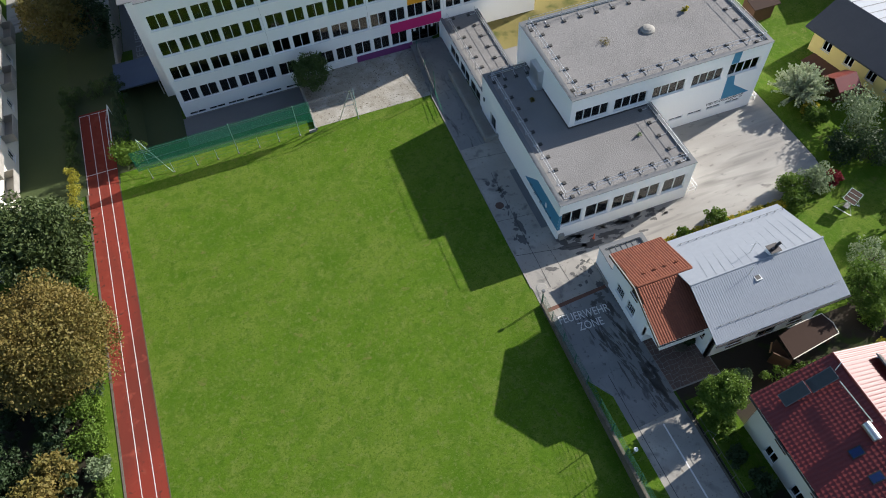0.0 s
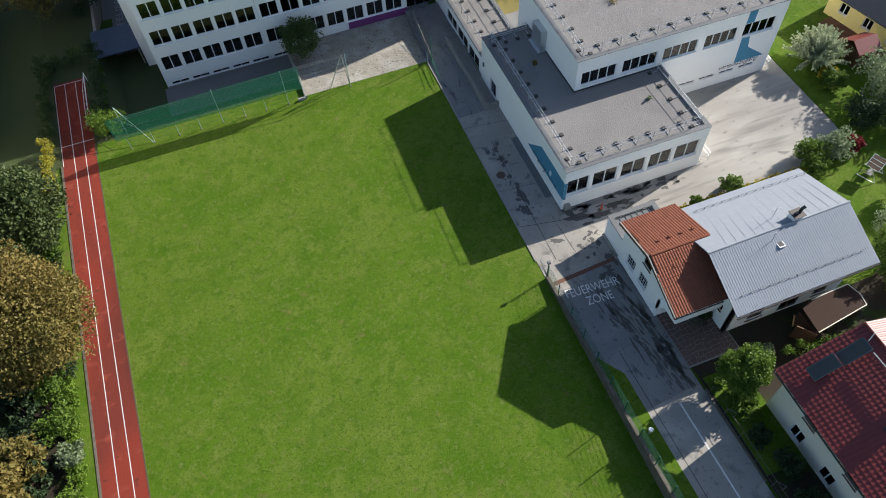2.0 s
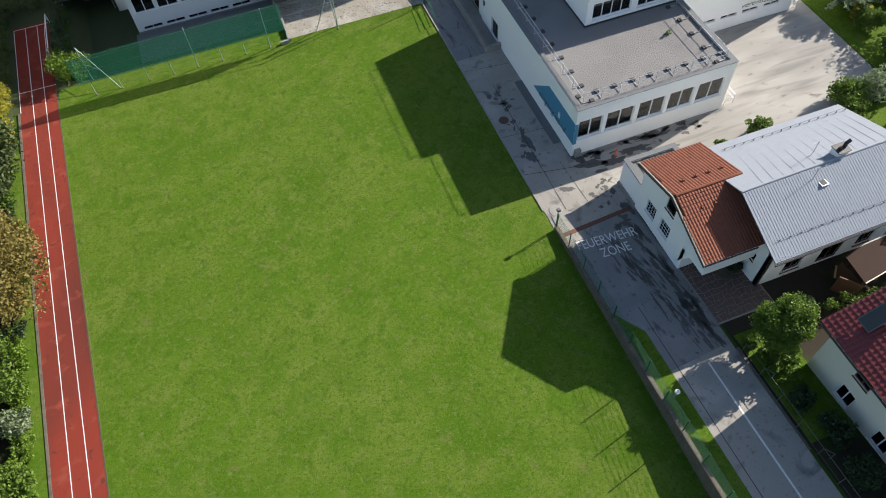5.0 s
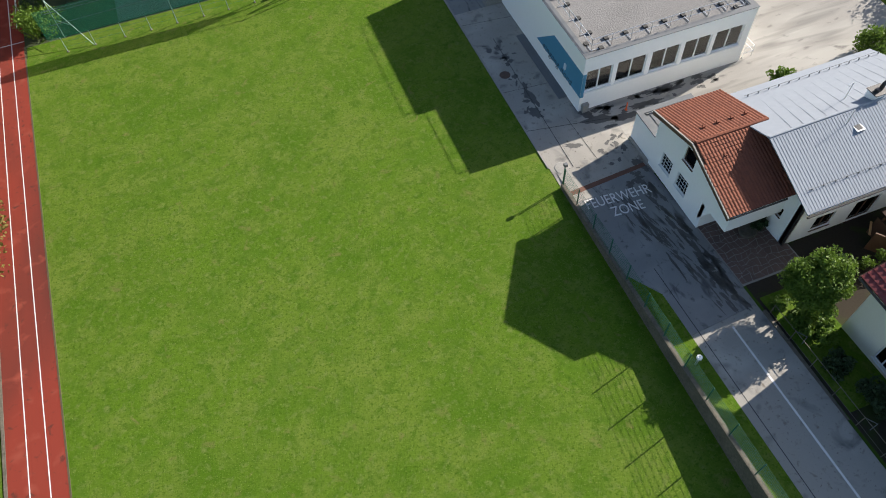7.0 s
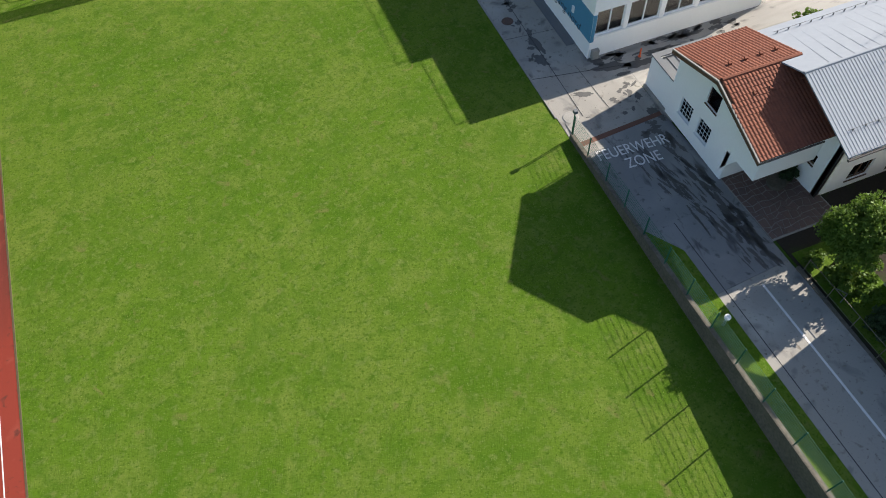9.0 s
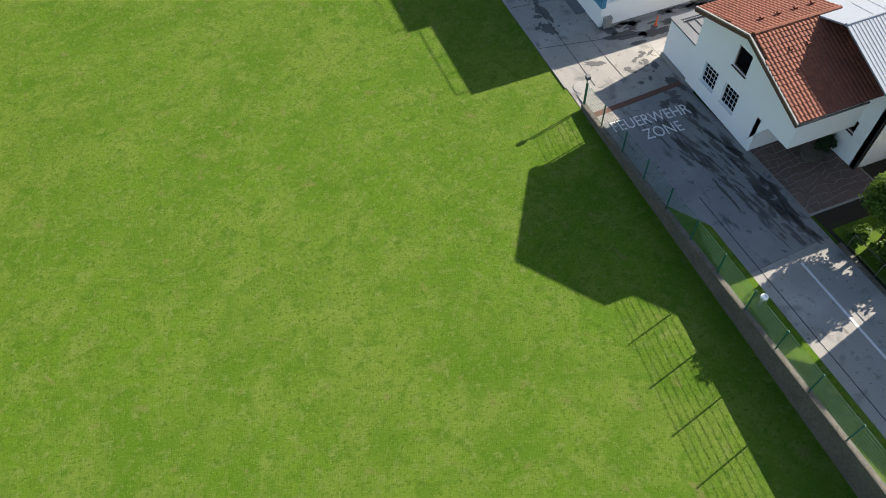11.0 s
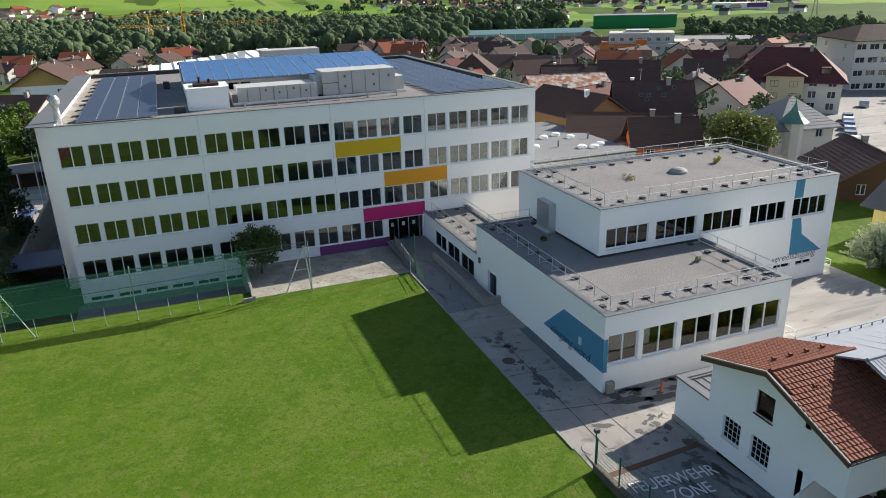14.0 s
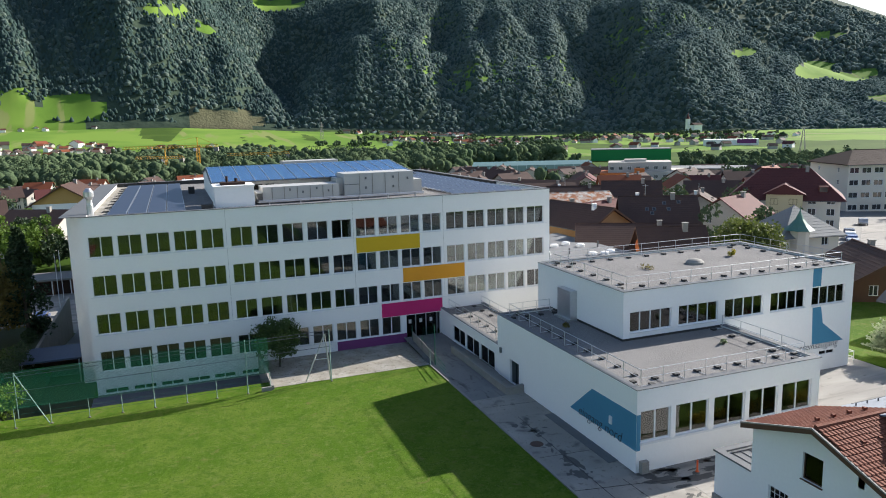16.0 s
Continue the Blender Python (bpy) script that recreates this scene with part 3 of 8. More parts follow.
lettering("FEUERWEHR", 1.45, pose(-11.75, 81.4, -1.95 - 3.25 * 3.4 / 27 + 0.04, 0, 0, 90) @ pose(0, 0, 0, 0, math.degrees(math.atan(3.25 / 27)), 0) @ Matrix.Diagonal((1.75, 0.85, 1, 1)), mat("faded_line", (0.36, 0.36, 0.37), (0.2, 0.2, 0.21), rough=0.8, big=2, mix=0.9), lane_mark)
sheet("valley_meadow", [(-420, 560), (900, 560), (1500, 1300), (-560, 1300)], M_MEADOW, "bright green meadows across the valley floor", "meadow", lift=0.06, step=60)
sheet("path", [(19.05, 49.05), (21.96, 49.05), (21.96, 60.7), (19.05, 60.7)], M_ROAD, "worn dark path beside the entrance ramp", "pavement", lift=0.003, follow=lambda x, y: -0.02 * max(0.0, y - 58.4))
sheet("path", [(19.2, 60.4), (23.6, 60.4), (23.6, 67.6), (19.6, 67.6)], M_ROAD, "worn grey path before the entrance", "pavement", lift=-0.005, follow=lambda x, y: -0.02 * max(0.0, y - 58.4))
# Dark sheet added for the shade between hall and school.
sheet("back_lane", [(28.42, 56.1), (52.0, 56.1), (52.0, 62.2), (28.42, 62.2)], M_STRIP, "lane behind the gym hall, its dark tone standing for shade", "pavement", lift=0.0, follow=flat)
sheet("dry_grass", [(28.42, 62.2), (60.0, 62.2), (60.0, 80.0), (28.42, 80.0)], ground_blend("dry_grass", [((0.06, 0.07, 0.02), 0.5, 0.5, 0.7, 0.3)], (0.20, 0.165, 0.06), (0.13, 0.115, 0.045)), "yellowed dry grass behind the school", "ground", lift=-0.01, follow=flat)
sheet("garden_lawn", [(52.75, 30.2), (80, 30.2), (80, 62), (52.75, 62)], M_LAWN, "mown garden grass east of the yard", "lawn", lift=-0.02, follow=flat, step=5)
sheet("garden_lawn", [(46.2, 12), (80, 12), (80, 30.2), (46.2, 30.2)], M_LAWN, "mown garden grass behind the houses", "lawn", lift=-0.02, step=5)
sheet("garden_lawn", [(41.4, 18.4), (46.2, 18.4), (46.2, 30.2), (41.4, 30.2)], M_LAWN, "mown garden grass behind the zinc-roofed house", "lawn", lift=-0.02, step=3)
# The school's shade is put into this dark lawn colour.
M_SHADE = mat("lawn_shade_tone", (0.030, 0.046, 0.012), (0.046, 0.056, 0.018), big=0.3, fine=6, mix=0.9)
sheet("garden_lawn", [(-20.25, 74.2), (-14.65, 74.2), (-14.65, 89.2), (-20.25, 89.2)], M_SHADE, "patchy grass beside the fire lane, coloured for shade", "lawn", lift=0.0, follow=flat, step=6)
sheet("bank_grass", [(-15.1, 59.8), (-8.65, 59.8), (-8.65, 75.4), (-15.1, 75.4)], M_SHADE, "grass in the hollow before the school, coloured for shade", "lawn", lift=-0.02, step=1.0)
sheet("bank_grass", [(-8.65, 59.8), (5.38, 59.8), (5.38, 63.0), (-8.65, 63.0)], M_SHADE, "grass in the hollow before the school, coloured for shade", "lawn", lift=-0.02, step=1.0)
sheet("lawn", [(-15.9, 58.3), (5.36, 58.3), (5.36, 59.8), (-15.9, 59.8)], M_LAWN, "mown grass strip behind the fence", "lawn", lift=-0.003, follow=flat, step=3)
sheet("path", [(19.33, 26.9), (20.8, 26.9), (20.8, 29.9), (19.33, 29.9)], M_ASPH, "worn concrete patch at the wall's end", "pavement", lift=0.012, follow=lambda x, y: road_z(y), step=0.6)
sheet("garden_lawn", [(26.0, 7.5), (29.2, 7.5), (29.2, 15.6), (26.0, 15.6)], M_LAWN, "small lawn beside the red-roofed house", "lawn", lift=-0.01, follow=lambda x, y: road_z(y), step=2)
sheet("verge", lane_strip(-20.5, -19.01, -14, 53), M_LAWN, "rough bright grass verge beside the track kerb", "verge", lift=0.0, follow=flat, step=3)
sheet("track_edge", lane_strip(-15.52, -15.41, -14, 60), mat("bare_soil_edge", (0.10, 0.062, 0.035), (0.055, 0.05, 0.02), big=1.5, fine=12, mix=0.6), "thin worn soil edge between track and lawn", "edge", lift=0.024, step=3, follow=flat, thick=0.03)
sheet("track_surround", [(-20.4, 58), (-15.0, 58), (-15.0, 75), (-20.4, 75)], M_SHADE, "grass round the end of the track, coloured for shade", "lawn", lift=-0.014, follow=flat, step=4)
kerb = Mesh().box(18.93, 30.5, -0.1, 19.06, 58.3, 0.07)
solid("kerb", kerb, M_CONC, "narrow concrete kerb between lawn and path", "kerb", kind="structure")
# retaining wall beside the road, its top follows the road
g = Mesh()
for i in range(21):
    y = 28.6 - i * 3.0
    g.v += [(x, y, z) for x, z in ((18.99, -0.2), (19.27, -0.2), (19.27, road_z(y) + 0.33), (18.99, road_z(y) + 0.33))]
for i in range(20):
    for a, b in ((0, 1), (1, 2), (2, 3), (3, 0)):
        g.f.append((i * 4 + a, i * 4 + b, i * 4 + 4 + b, i * 4 + 4 + a))
g.f += [(0, 1, 2, 3), (80, 83, 82, 81)]
solid("retaining_wall", g, M_MOSSY, "weathered low concrete wall between lawn and road", "wall", kind="structure")
# joints, tar lines, drain band, stains on the ground
g = Mesh()
for x0, y0, x1, y1, w in ((20.0, 30.0, 23.4, 29.2, 0.04), (20.9, 45.0, 20.7, 30.0, 0.04), (19.1, 47.5, 23.4, 47.0, 0.03), (19.1, 38.8, 23.3, 38.4, 0.03), (19.1, 34.4, 25.4, 33.2, 0.04), (22.4, 34.5, 22.7, 28.2, 0.03)):
    d = Vector((x1 - x0, y1 - y0, 0)).normalized()
    n = Vector((-d.y, d.x, 0)) * w / 2
    a, b = Vector((x0, y0, 0.012)), Vector((x1, y1, 0.012))
    g.prism([a - n, b - n, b + n, a + n], (0, 0, 0.004))
solid("tar_joint", g, M_TAR, "thin dark tar joints in the concrete", "joint", kind="structure")
sheet("drain_band", [(19.35, 27.55), (25.4, 28.0), (25.4, 28.35), (19.35, 27.95)], M_CHIP, "rusty brown drainage band across the road", "drain", lift=0.02, thick=0.02)
road_lines = Mesh()
for y0, y1 in ((14.5, -30),):
    for i in range(16):
        a, b = y0 + (y1 - y0) * i / 16, y0 + (y1 - y0) * (i + 1) / 16
        road_lines.quad((23.27, a, road_z(a) + 0.008), (23.40, a, road_z(a) + 0.008), (23.40, b, road_z(b) + 0.008), (23.27, b, road_z(b) + 0.008))
solid("road_line", road_lines, M_LINE, "white painted line along the access road", "marking", kind="structure")
joint = Mesh()
for i in range(24):
    a, b = 20.0 - i * 2.0, 18.0 - i * 2.0
    joint.quad((21.28, a, road_z(a) + 0.007), (21.33, a, road_z(a) + 0.007), (21.33, b, road_z(b) + 0.007), (21.28, b, road_z(b) + 0.007))
solid("road_joint", joint, M_TAR, "dark seam along the concrete road", "joint", kind="structure")


def blot(x, y, rx, ry, turn, seed, n=22, zf=land_z, lift=0.011):
    """An irregular flat stain."""
    rnd = random.Random(seed)
    pts = []
    for i in range(n):
        t = 2 * math.pi * i / n
        k = 0.65 + 0.55 * rnd.random()
        u, v = rx * k * math.cos(t), ry * k * math.sin(t)
        c, s = math.cos(turn), math.sin(turn)
        px, py = x + u * c - v * s, y + u * s + v * c
        pts.append((px, py, zf(px, py) + lift))
    return pts


g = Mesh()
for i, (x, y, rx, ry, t) in enumerate(((20.9, 37.6, 0.3, 1.1, 0.1), (20.5, 35.9, 0.45, 0.7, 0.3), (21.0, 38.9, 0.2, 0.4, 0), (21.6, 31.8, 0.25, 0.7, 1.2), (24.6, 33.4, 0.5, 1.3, 1.3), (26.6, 32.9, 0.35, 1.2, 1.5),
                                       (23.9, 34.2, 0.3, 0.6, 0.5), (28.5, 33.5, 0.3, 1.5, 1.5), (31.0, 34.1, 0.2, 1.8, 1.55))):
    g.quad(*blot(x, y, rx, ry, t, i))
rnd = random.Random(5)
for i in range(80):
    y = rnd.uniform(15.6, 26)
    x = 22.0 + (26 - y) * 0.24 + rnd.gauss(0, 0.55)
    g.quad(*blot(x, y, rnd.uniform(0.03, 0.13), rnd.uniform(0.2, 0.9), 0.12 + rnd.gauss(0, 0.12), 40 + i))
for i in range(70):
    y = rnd.uniform(15.4, 26.5)
    x = 25.1 - abs(rnd.gauss(0, 0.55)) - max(0.0, (y - 20.5)) * 0.03
    g.quad(*blot(x, y, rnd.uniform(0.05, 0.22), rnd.uniform(0.2, 0.8), 0.15 + rnd.gauss(0, 0.15), 240 + i))
for i in range(26):
    y = rnd.uniform(26.6, 31.5)
    g.quad(*blot(rnd.uniform(23.2, 25.3), y, rnd.uniform(0.08, 0.3), rnd.uniform(0.1, 0.45), rnd.uniform(0, 3), 340 + i, lift=0.014))
for i in range(60):
    x = rnd.uniform(23.8, 35.0)
    g.quad(*blot(x, 34.55 - abs(rnd.gauss(0, 0.9)), rnd.uniform(0.15, 0.6), rnd.uniform(0.06, 0.28), rnd.gauss(0.05, 0.2), 440 + i, lift=0.016))
for i in range(24):
    g.quad(*blot(rnd.gauss(20.8, 0.6), rnd.uniform(35.2, 46.0), rnd.uniform(0.05, 0.28), rnd.uniform(0.05, 0.4), rnd.uniform(0, 3), 540 + i, lift=0.014))
solid("damp_stain", g, M_DAMP, "dark damp stains on worn concrete", "stain", kind="structure")
cover = Mesh().lathe([(0.0, 0.03), (0.36, 0.03), (0.36, 0.012), (0.44, 0.012), (0.44, 0.0)], 20.04, 40.6, 20)
solid("manhole_cover", cover, mat("rusty_iron", (0.12, 0.06, 0.04), (0.07, 0.045, 0.035), rough=0.7, big=4), "round rusty manhole cover set in the path", "manhole")
cover = Mesh().lathe([(0.0, 0.03), (0.5, 0.03), (0.55, 0.0)], 19.9, 30.2, 20)
solid("manhole_cover", cover, M_CONC, "round concrete manhole cover set in the yard", "manhole")
mark = thing("fire_lane_marking", (22.3, 25.5, road_z(25.5)), "worn white fire lane lettering painted on the road", "marking", kind="structure")
ZM = road_z(25.7) + 0.02
slope = math.degrees(math.atan(-0.055))
lettering("FEUERWEHR", 1.25, pose(19.75, 26.0, road_z(26.0) + 0.035, slope, 0, -4.0) @ Matrix.Diagonal((0.68, 0.95, 1, 1)), M_LINE, mark)
lettering("ZONE", 1.25, pose(21.1, 24.75, road_z(24.75) + 0.035, slope, 0, -4.0) @ Matrix.Diagonal((0.68, 0.95, 1, 1)), M_LINE, mark)

# ---- the school: four floors of window bands over a low basement ----
FX0, FX1, FY, RZ = -8.23, 36.05, 67.64, 13.75
BAYS = [-7.74 + 2.25 * i for i in range(5)] + [3.76 + 2.285 * i for i in range(5)] + [15.21 + 2.235 * i for i in range(4)] + [24.41 + 2.245 * i for i in range(5)]
WW = 1.95
FLOORS = [(10.30, 12.09), (6.95, 8.74), (3.60, 5.39), (0.30, 2.09)]
school = thing("school_building", (14, 90, -1.95), "white four-storey school with window bands and coloured panels", "school")
holes = []
for r, (z0, z1) in enumerate(FLOORS):
    for i, x in enumerate(BAYS):
        if r == 3 and x > 19.0 and x < 24:
            continue
        if r == 3 and x > 24.4:
            continue
        holes.append((x, z0, x + WW, z1))
BASE = [(x, -1.69, x + 1.86, -1.31) for x in (-7.62, -5.34, -3.07, -0.81, 1.45, 3.92)]
DOOR = (19.95, -0.62, 23.55, 2.03)
front = panel_wall(FX0, FX1, -1.95, RZ, holes + BASE + [DOOR], 0.35, Matrix.Translation((0, FY, 0)))
part("front_wall", front, M_WHITE, school)
part("side_wall", Mesh().box(FX0, FY + 0.353, -1.95, FX0 + 0.35, 109.647, RZ), M_WHITE, school)
part("side_wall", Mesh().box(FX1 - 0.35, FY + 0.353, -1.95, FX1, 109.647, RZ), M_WHITE, school)
part("back_wall", Mesh().box(FX0, 109.65, -1.95, FX1, 110, RZ), M_WHITE, school)
part("side_wall", Mesh().box(-9.75, 72.2, -1.95, FX0 - 0.003, 109, RZ - 0.05), M_WHITE, school, "white stair wing set back from the front")
rooms = Mesh()
for z in (-0.9, 2.65, 6.0, 9.35):
    rooms.box(FX0 + 0.36, FY + 0.37, z, FX1 - 0.36, FY + 6.5, z + 0.28)
rooms.box(FX0 + 0.36, FY + 6.5, -1.9, FX1 - 0.36, FY + 6.7, 13.0)
for i in (0, 3, 5, 8, 10, 12, 14, 17):
    rooms.box(BAYS[i] - 0.3, FY + 0.37, -1.9, BAYS[i] - 0.2, FY + 6.5, 13.0)
part("inner_wall", rooms, M_ROOM, school)
part("roof", Mesh().box(FX0 + 0.36, FY + 0.36, 13.0, FX1 - 0.36, 109.6, 13.3), M_GRAVEL, school, "flat gravel roof")
cop = Mesh()
cop.box(FX0 - 0.06, FY - 0.06, RZ + 0.003, FX1 + 0.06, FY + 0.45, RZ + 0.06).box(FX0 - 0.06, 109.5, RZ + 0.003, FX1 + 0.06, 110.1, RZ + 0.06)
cop.box(FX0 - 1.55, FY + 0.46, RZ + 0.003, FX0 + 0.5, 109.49, RZ + 0.06).box(FX1 - 0.5, FY + 0.46, RZ + 0.003, FX1 + 0.06, 109.49, RZ + 0.06)
part("coping", cop, M_COPING, school, "dark grey sheet metal coping")
for x0, z0, x1, z1, mt, lb in ((15.2, 8.76, 21.6, 10.2, M_YEL, "mustard yellow facade panel"), (19.76, 5.42, 26.3, 6.86, M_ORA, "orange facade panel"),
                               (17.45, 2.10, 23.8, 3.46, M_MAG, "magenta facade panel"), (12.9, -0.85, 19.94, 0.26, M_PUR, "purple facade panel")):
    part("facade_panel", Mesh().box(x0, FY - 0.02, z0, x1, FY - 0.003, z1), mt, school, lb)
plinth = Mesh().box(FX0 - 0.03, FY - 0.03, -1.95, 5.4, FY - 0.004, -1.78)
part("plinth", plinth, M_CONC, school)
for x0, z0, x1, z1 in holes:
    window(school, pose(x0, FY, z0), x1 - x0, z1 - z0, 2)
for x0, z0, x1, z1 in BASE:
    window(school, pose(x0, FY, z0), x1 - x0, z1 - z0, 2, M_GLASSD, bar=0.04, sill=False)
for r, (z0, z1) in enumerate(FLOORS[:3] + [(0.34, 2.05)]):
    x1 = FX1 - 0.3 if r < 3 else 19.7
    part("ledge", Mesh().box(FX0 + 0.3, FY - 0.05, z0 - 0.10, x1, FY - 0.002, z0 - 0.055), M_FRAME, school)
for x in (3.42, 14.98, 24.1):
    part("joint", Mesh().box(x - 0.008, FY - 0.006, 3.5, x + 0.008, FY - 0.002, RZ - 0.05), M_CONC, school)
# entrance, glazed, under the magenta panel
entry = part("entrance_door", panel_wall(19.95, 23.55, -0.62, 2.03, [(20.1, -0.5, 21.15, 1.85), (21.25, -0.5, 22.25, 1.85), (22.35, -0.5, 23.4, 1.85)], 0.1, Matrix.Translation((0, FY + 0.9, 0))), M_METAL, school, "glazed double entrance door in grey frame")
for x0, x1 in ((20.1, 21.15), (21.25, 22.25), (22.35, 23.4)):
    p = part("pane", Mesh().box(x0, FY + 0.93, -0.5, x1, FY + 0.95, 1.85), M_GLASSD, entry)
    p.visible_shadow = False
    part("notice", Mesh().box(x0 + 0.35, FY + 0.925, 0.9, x0 + 0.65, FY + 0.929, 1.3), M_PLAST, entry)
# roof plant
part("stair_head", Mesh().box(3.0, 73.4, 13.3, 6.7, 77.2, 15.25).box(2.9, 73.3, 15.25, 6.8, 77.3, 15.36), M_WHITE, school, "white rendered roof access block")
part("roof_vent", Mesh().box(3.7, 74.2, 15.36, 6.0, 76.2, 15.6).tube((4.3, 75, 15.6), (4.3, 75, 16.2), 0.12).tube((5.2, 75.2, 15.6), (5.2, 75.2, 15.95), 0.16), M_BROWNR, school)
ahu = Mesh().box(7.6, 74.4, 13.55, 15.3, 77.8, 14.95)
for x in (8.5, 9.7, 11.0, 12.3, 13.6, 14.6):
    part("rib", Mesh().box(x, 74.34, 13.6, x + 0.06, 74.397, 14.9), M_CONC, school)
part("air_unit", ahu, mat("pale_sheet_metal", (0.50, 0.49, 0.465), (0.42, 0.41, 0.385), rough=0.55, metal=0.2, big=0.5, mix=0.9, bump=0.02), school, "long pale air handling unit")
ahu = Mesh().box(16.0, 75.0, 13.55, 23.6, 78.6, 15.85)
for a, z, b in ((23.603, 14.9, 24.7), (15.303, 15.4, 15.997)):
    part("duct", Mesh().box(a, 75.6, 13.55, b, 78.2, z), bpy.data.materials["pale_sheet_metal"], school)
part("duct", Mesh().box(7.0, 74.1, 13.5, 7.597, 77.6, 14.5), bpy.data.materials["pale_sheet_metal"], school)
for x in (17.6, 19.0, 20.4, 21.9):
    part("rib", Mesh().box(x, 74.95, 13.6, x + 0.05, 74.997, 15.8), M_CONC, school)
part("rib", Mesh().box(16.02, 74.96, 14.7, 17.59, 74.997, 14.76), M_COPING, school)
for x in (16.6, 18.4, 20.2, 22.0, 23.2):
    part("support", Mesh().box(x, 75.3, 13.3, x + 0.15, 78.3, 13.547), M_METAL, school)
part("air_unit", ahu, bpy.data.materials["pale_sheet_metal"], school, "tall pale air handling unit")
part("parapet_lining", Mesh().box(FX0 + 0.37, 109.3, 13.3, FX1 - 0.37, 109.62, 13.8).box(FX1 - 0.7, 80.0, 13.3, FX1 - 0.37, 109.3, 13.8), M_FOOT, school, "black membrane lining of the parapet")
part("air_unit", Mesh().box(13.5, 100.2, 13.3, 21.0, 103.4, 16.3), bpy.data.materials["pale_sheet_metal"], school, "pale box-shaped air unit at the back of the roof")
for x, z in ((10.2, 14.5), (11.5, 14.2), (12.9, 14.5), (14.1, 14.2)):
    part("latch", Mesh().box(x, 74.28, z, x + 0.16, 74.335, z + 0.22), M_COPING, school)
for x, z in ((18.2, 15.2), (18.2, 14.2), (21.2, 15.2), (21.2, 14.2), (22.8, 15.0)):
    part("latch", Mesh().box(x, 74.89, z, x + 0.18, 74.945, z + 0.25), M_COPING, school)
part("grille", Mesh().box(7.0, 74.03, 13.6, 7.55, 74.09, 14.4), M_DARK, school)
part("cable_box", Mesh().box(1.7, 72.6, 13.3, 2.7, 73.6, 13.75), M_FOOT, school)
part("cable_box", Mesh().box(1.0, 92.0, 13.3, 1.7, 92.8, 14.1), M_FOOT, school)
pipe = Mesh()
for z, y in ((13.6, 73.0), (13.75, 72.8)):
    pipe.tube((7.0, y, z), (24.0, y, z), 0.07, 6)
for x in range(8, 24, 3):
    pipe.box(x, 72.7, 13.3, x + 0.08, 73.1, 13.7)
part("roof_pipe", pipe, M_METAL, school)
pent = panel_wall(3.1, 24.6, 13.3, 15.35, [(7.2, 14.2, 8.3, 15.0), (8.45, 14.2, 9.5, 15.0)], 0.3, Matrix.Translation((0, 79.4, 0)))
pent.box(3.1, 79.7, 13.3, 3.4, 99.0, 15.35).box(24.3, 79.7, 13.3, 24.6, 99.0, 15.35).box(3.1, 98.7, 13.3, 24.6, 99, 15.3)
pent.prism([(3.1, 79.4, 15.35), (3.1, 88.6, 16.35), (3.1, 99, 15.35)], (0.3, 0, 0)).prism([(24.3, 79.4, 15.35), (24.3, 88.6, 16.35), (24.3, 99, 15.35)], (0.3, 0, 0))
part("penthouse_wall", pent, M_WHITE, school)
for x in (7.2, 8.45):
    window(school, pose(x, 79.4, 14.2), 1.05, 0.8, 1, M_GLASSD, sill=False)
part("penthouse_roof", Mesh().prism([(2.9, 78.3, 15.30), (25.0, 78.3, 15.30), (25.0, 88.6, 16.42), (2.9, 88.6, 16.42)], (0, 0, 0.08))
     .prism([(2.9, 88.6, 16.42), (25.0, 88.6, 16.42), (25.0, 99.2, 15.3), (2.9, 99.2, 15.3)], (0, 0, 0.08)), M_COPING, school)
up = Vector((0, 10.3, 1.12)).normalized()
me_pv = None
for i in range(15):
    x0 = 3.05 + i * 1.455
    g = Mesh()
    a = Vector((x0, 78.4, 15.30 + 0.09))
    g.prism([a, a + Vector((1.42, 0, 0)), a + Vector((1.42, 0, 0)) + up * 10.1, a + up * 10.1], (0, 0, 0.05))
    part("solar_panel", g, M_PVB, school, "blue solar roof panel")
seams = Mesh()
for i in range(16):
    a = Vector((3.02 + i * 1.455, 78.4, 15.40))
    seams.prism([a, a + Vector((0.05, 0, 0)), a + Vector((0.05, 0, 0)) + up * 10.2, a + up * 10.2], (0, 0, 0.07))
part("panel_rail", seams, M_METAL, school)
tilt8 = pose(0, 0, 0.12, 8, 0, 0)
panel = Mesh().box(0.035, 0.035, 0.032, 1.515, 1.185, 0.045, tilt8).box(0, 0, 0, 1.55, 1.22, 0.03, tilt8).data("solar_panel")
panel.materials.append(M_PV)
panel.materials.append(M_METAL)
for face in list(panel.polygons)[6:]:
    face.material_index = 1
for x0, x1, y0, y1 in ((-6.3, 1.3, 71.2, 107.6), (26.6, 35.0, 71.2, 107.6)):
    for j in range(int((y1 - y0) / 1.55)):
        for i in range(int((x1 - x0) / 1.66)):
            part("solar_panel", panel, M_PV, school, m=pose(x0 + i * 1.66, y0 + j * 1.55, 13.33))
flue = Mesh().lathe([(0.28, 13.3), (0.28, 14.6), (0.24, 14.7), (0.24, 15.0), (0.42, 15.3), (0.42, 15.7), (0.2, 16.0), (0.0, 16.0)], -7.5, 70.0, 14)
part("flue", flue, M_METAL, school, "shiny steel chimney flue")
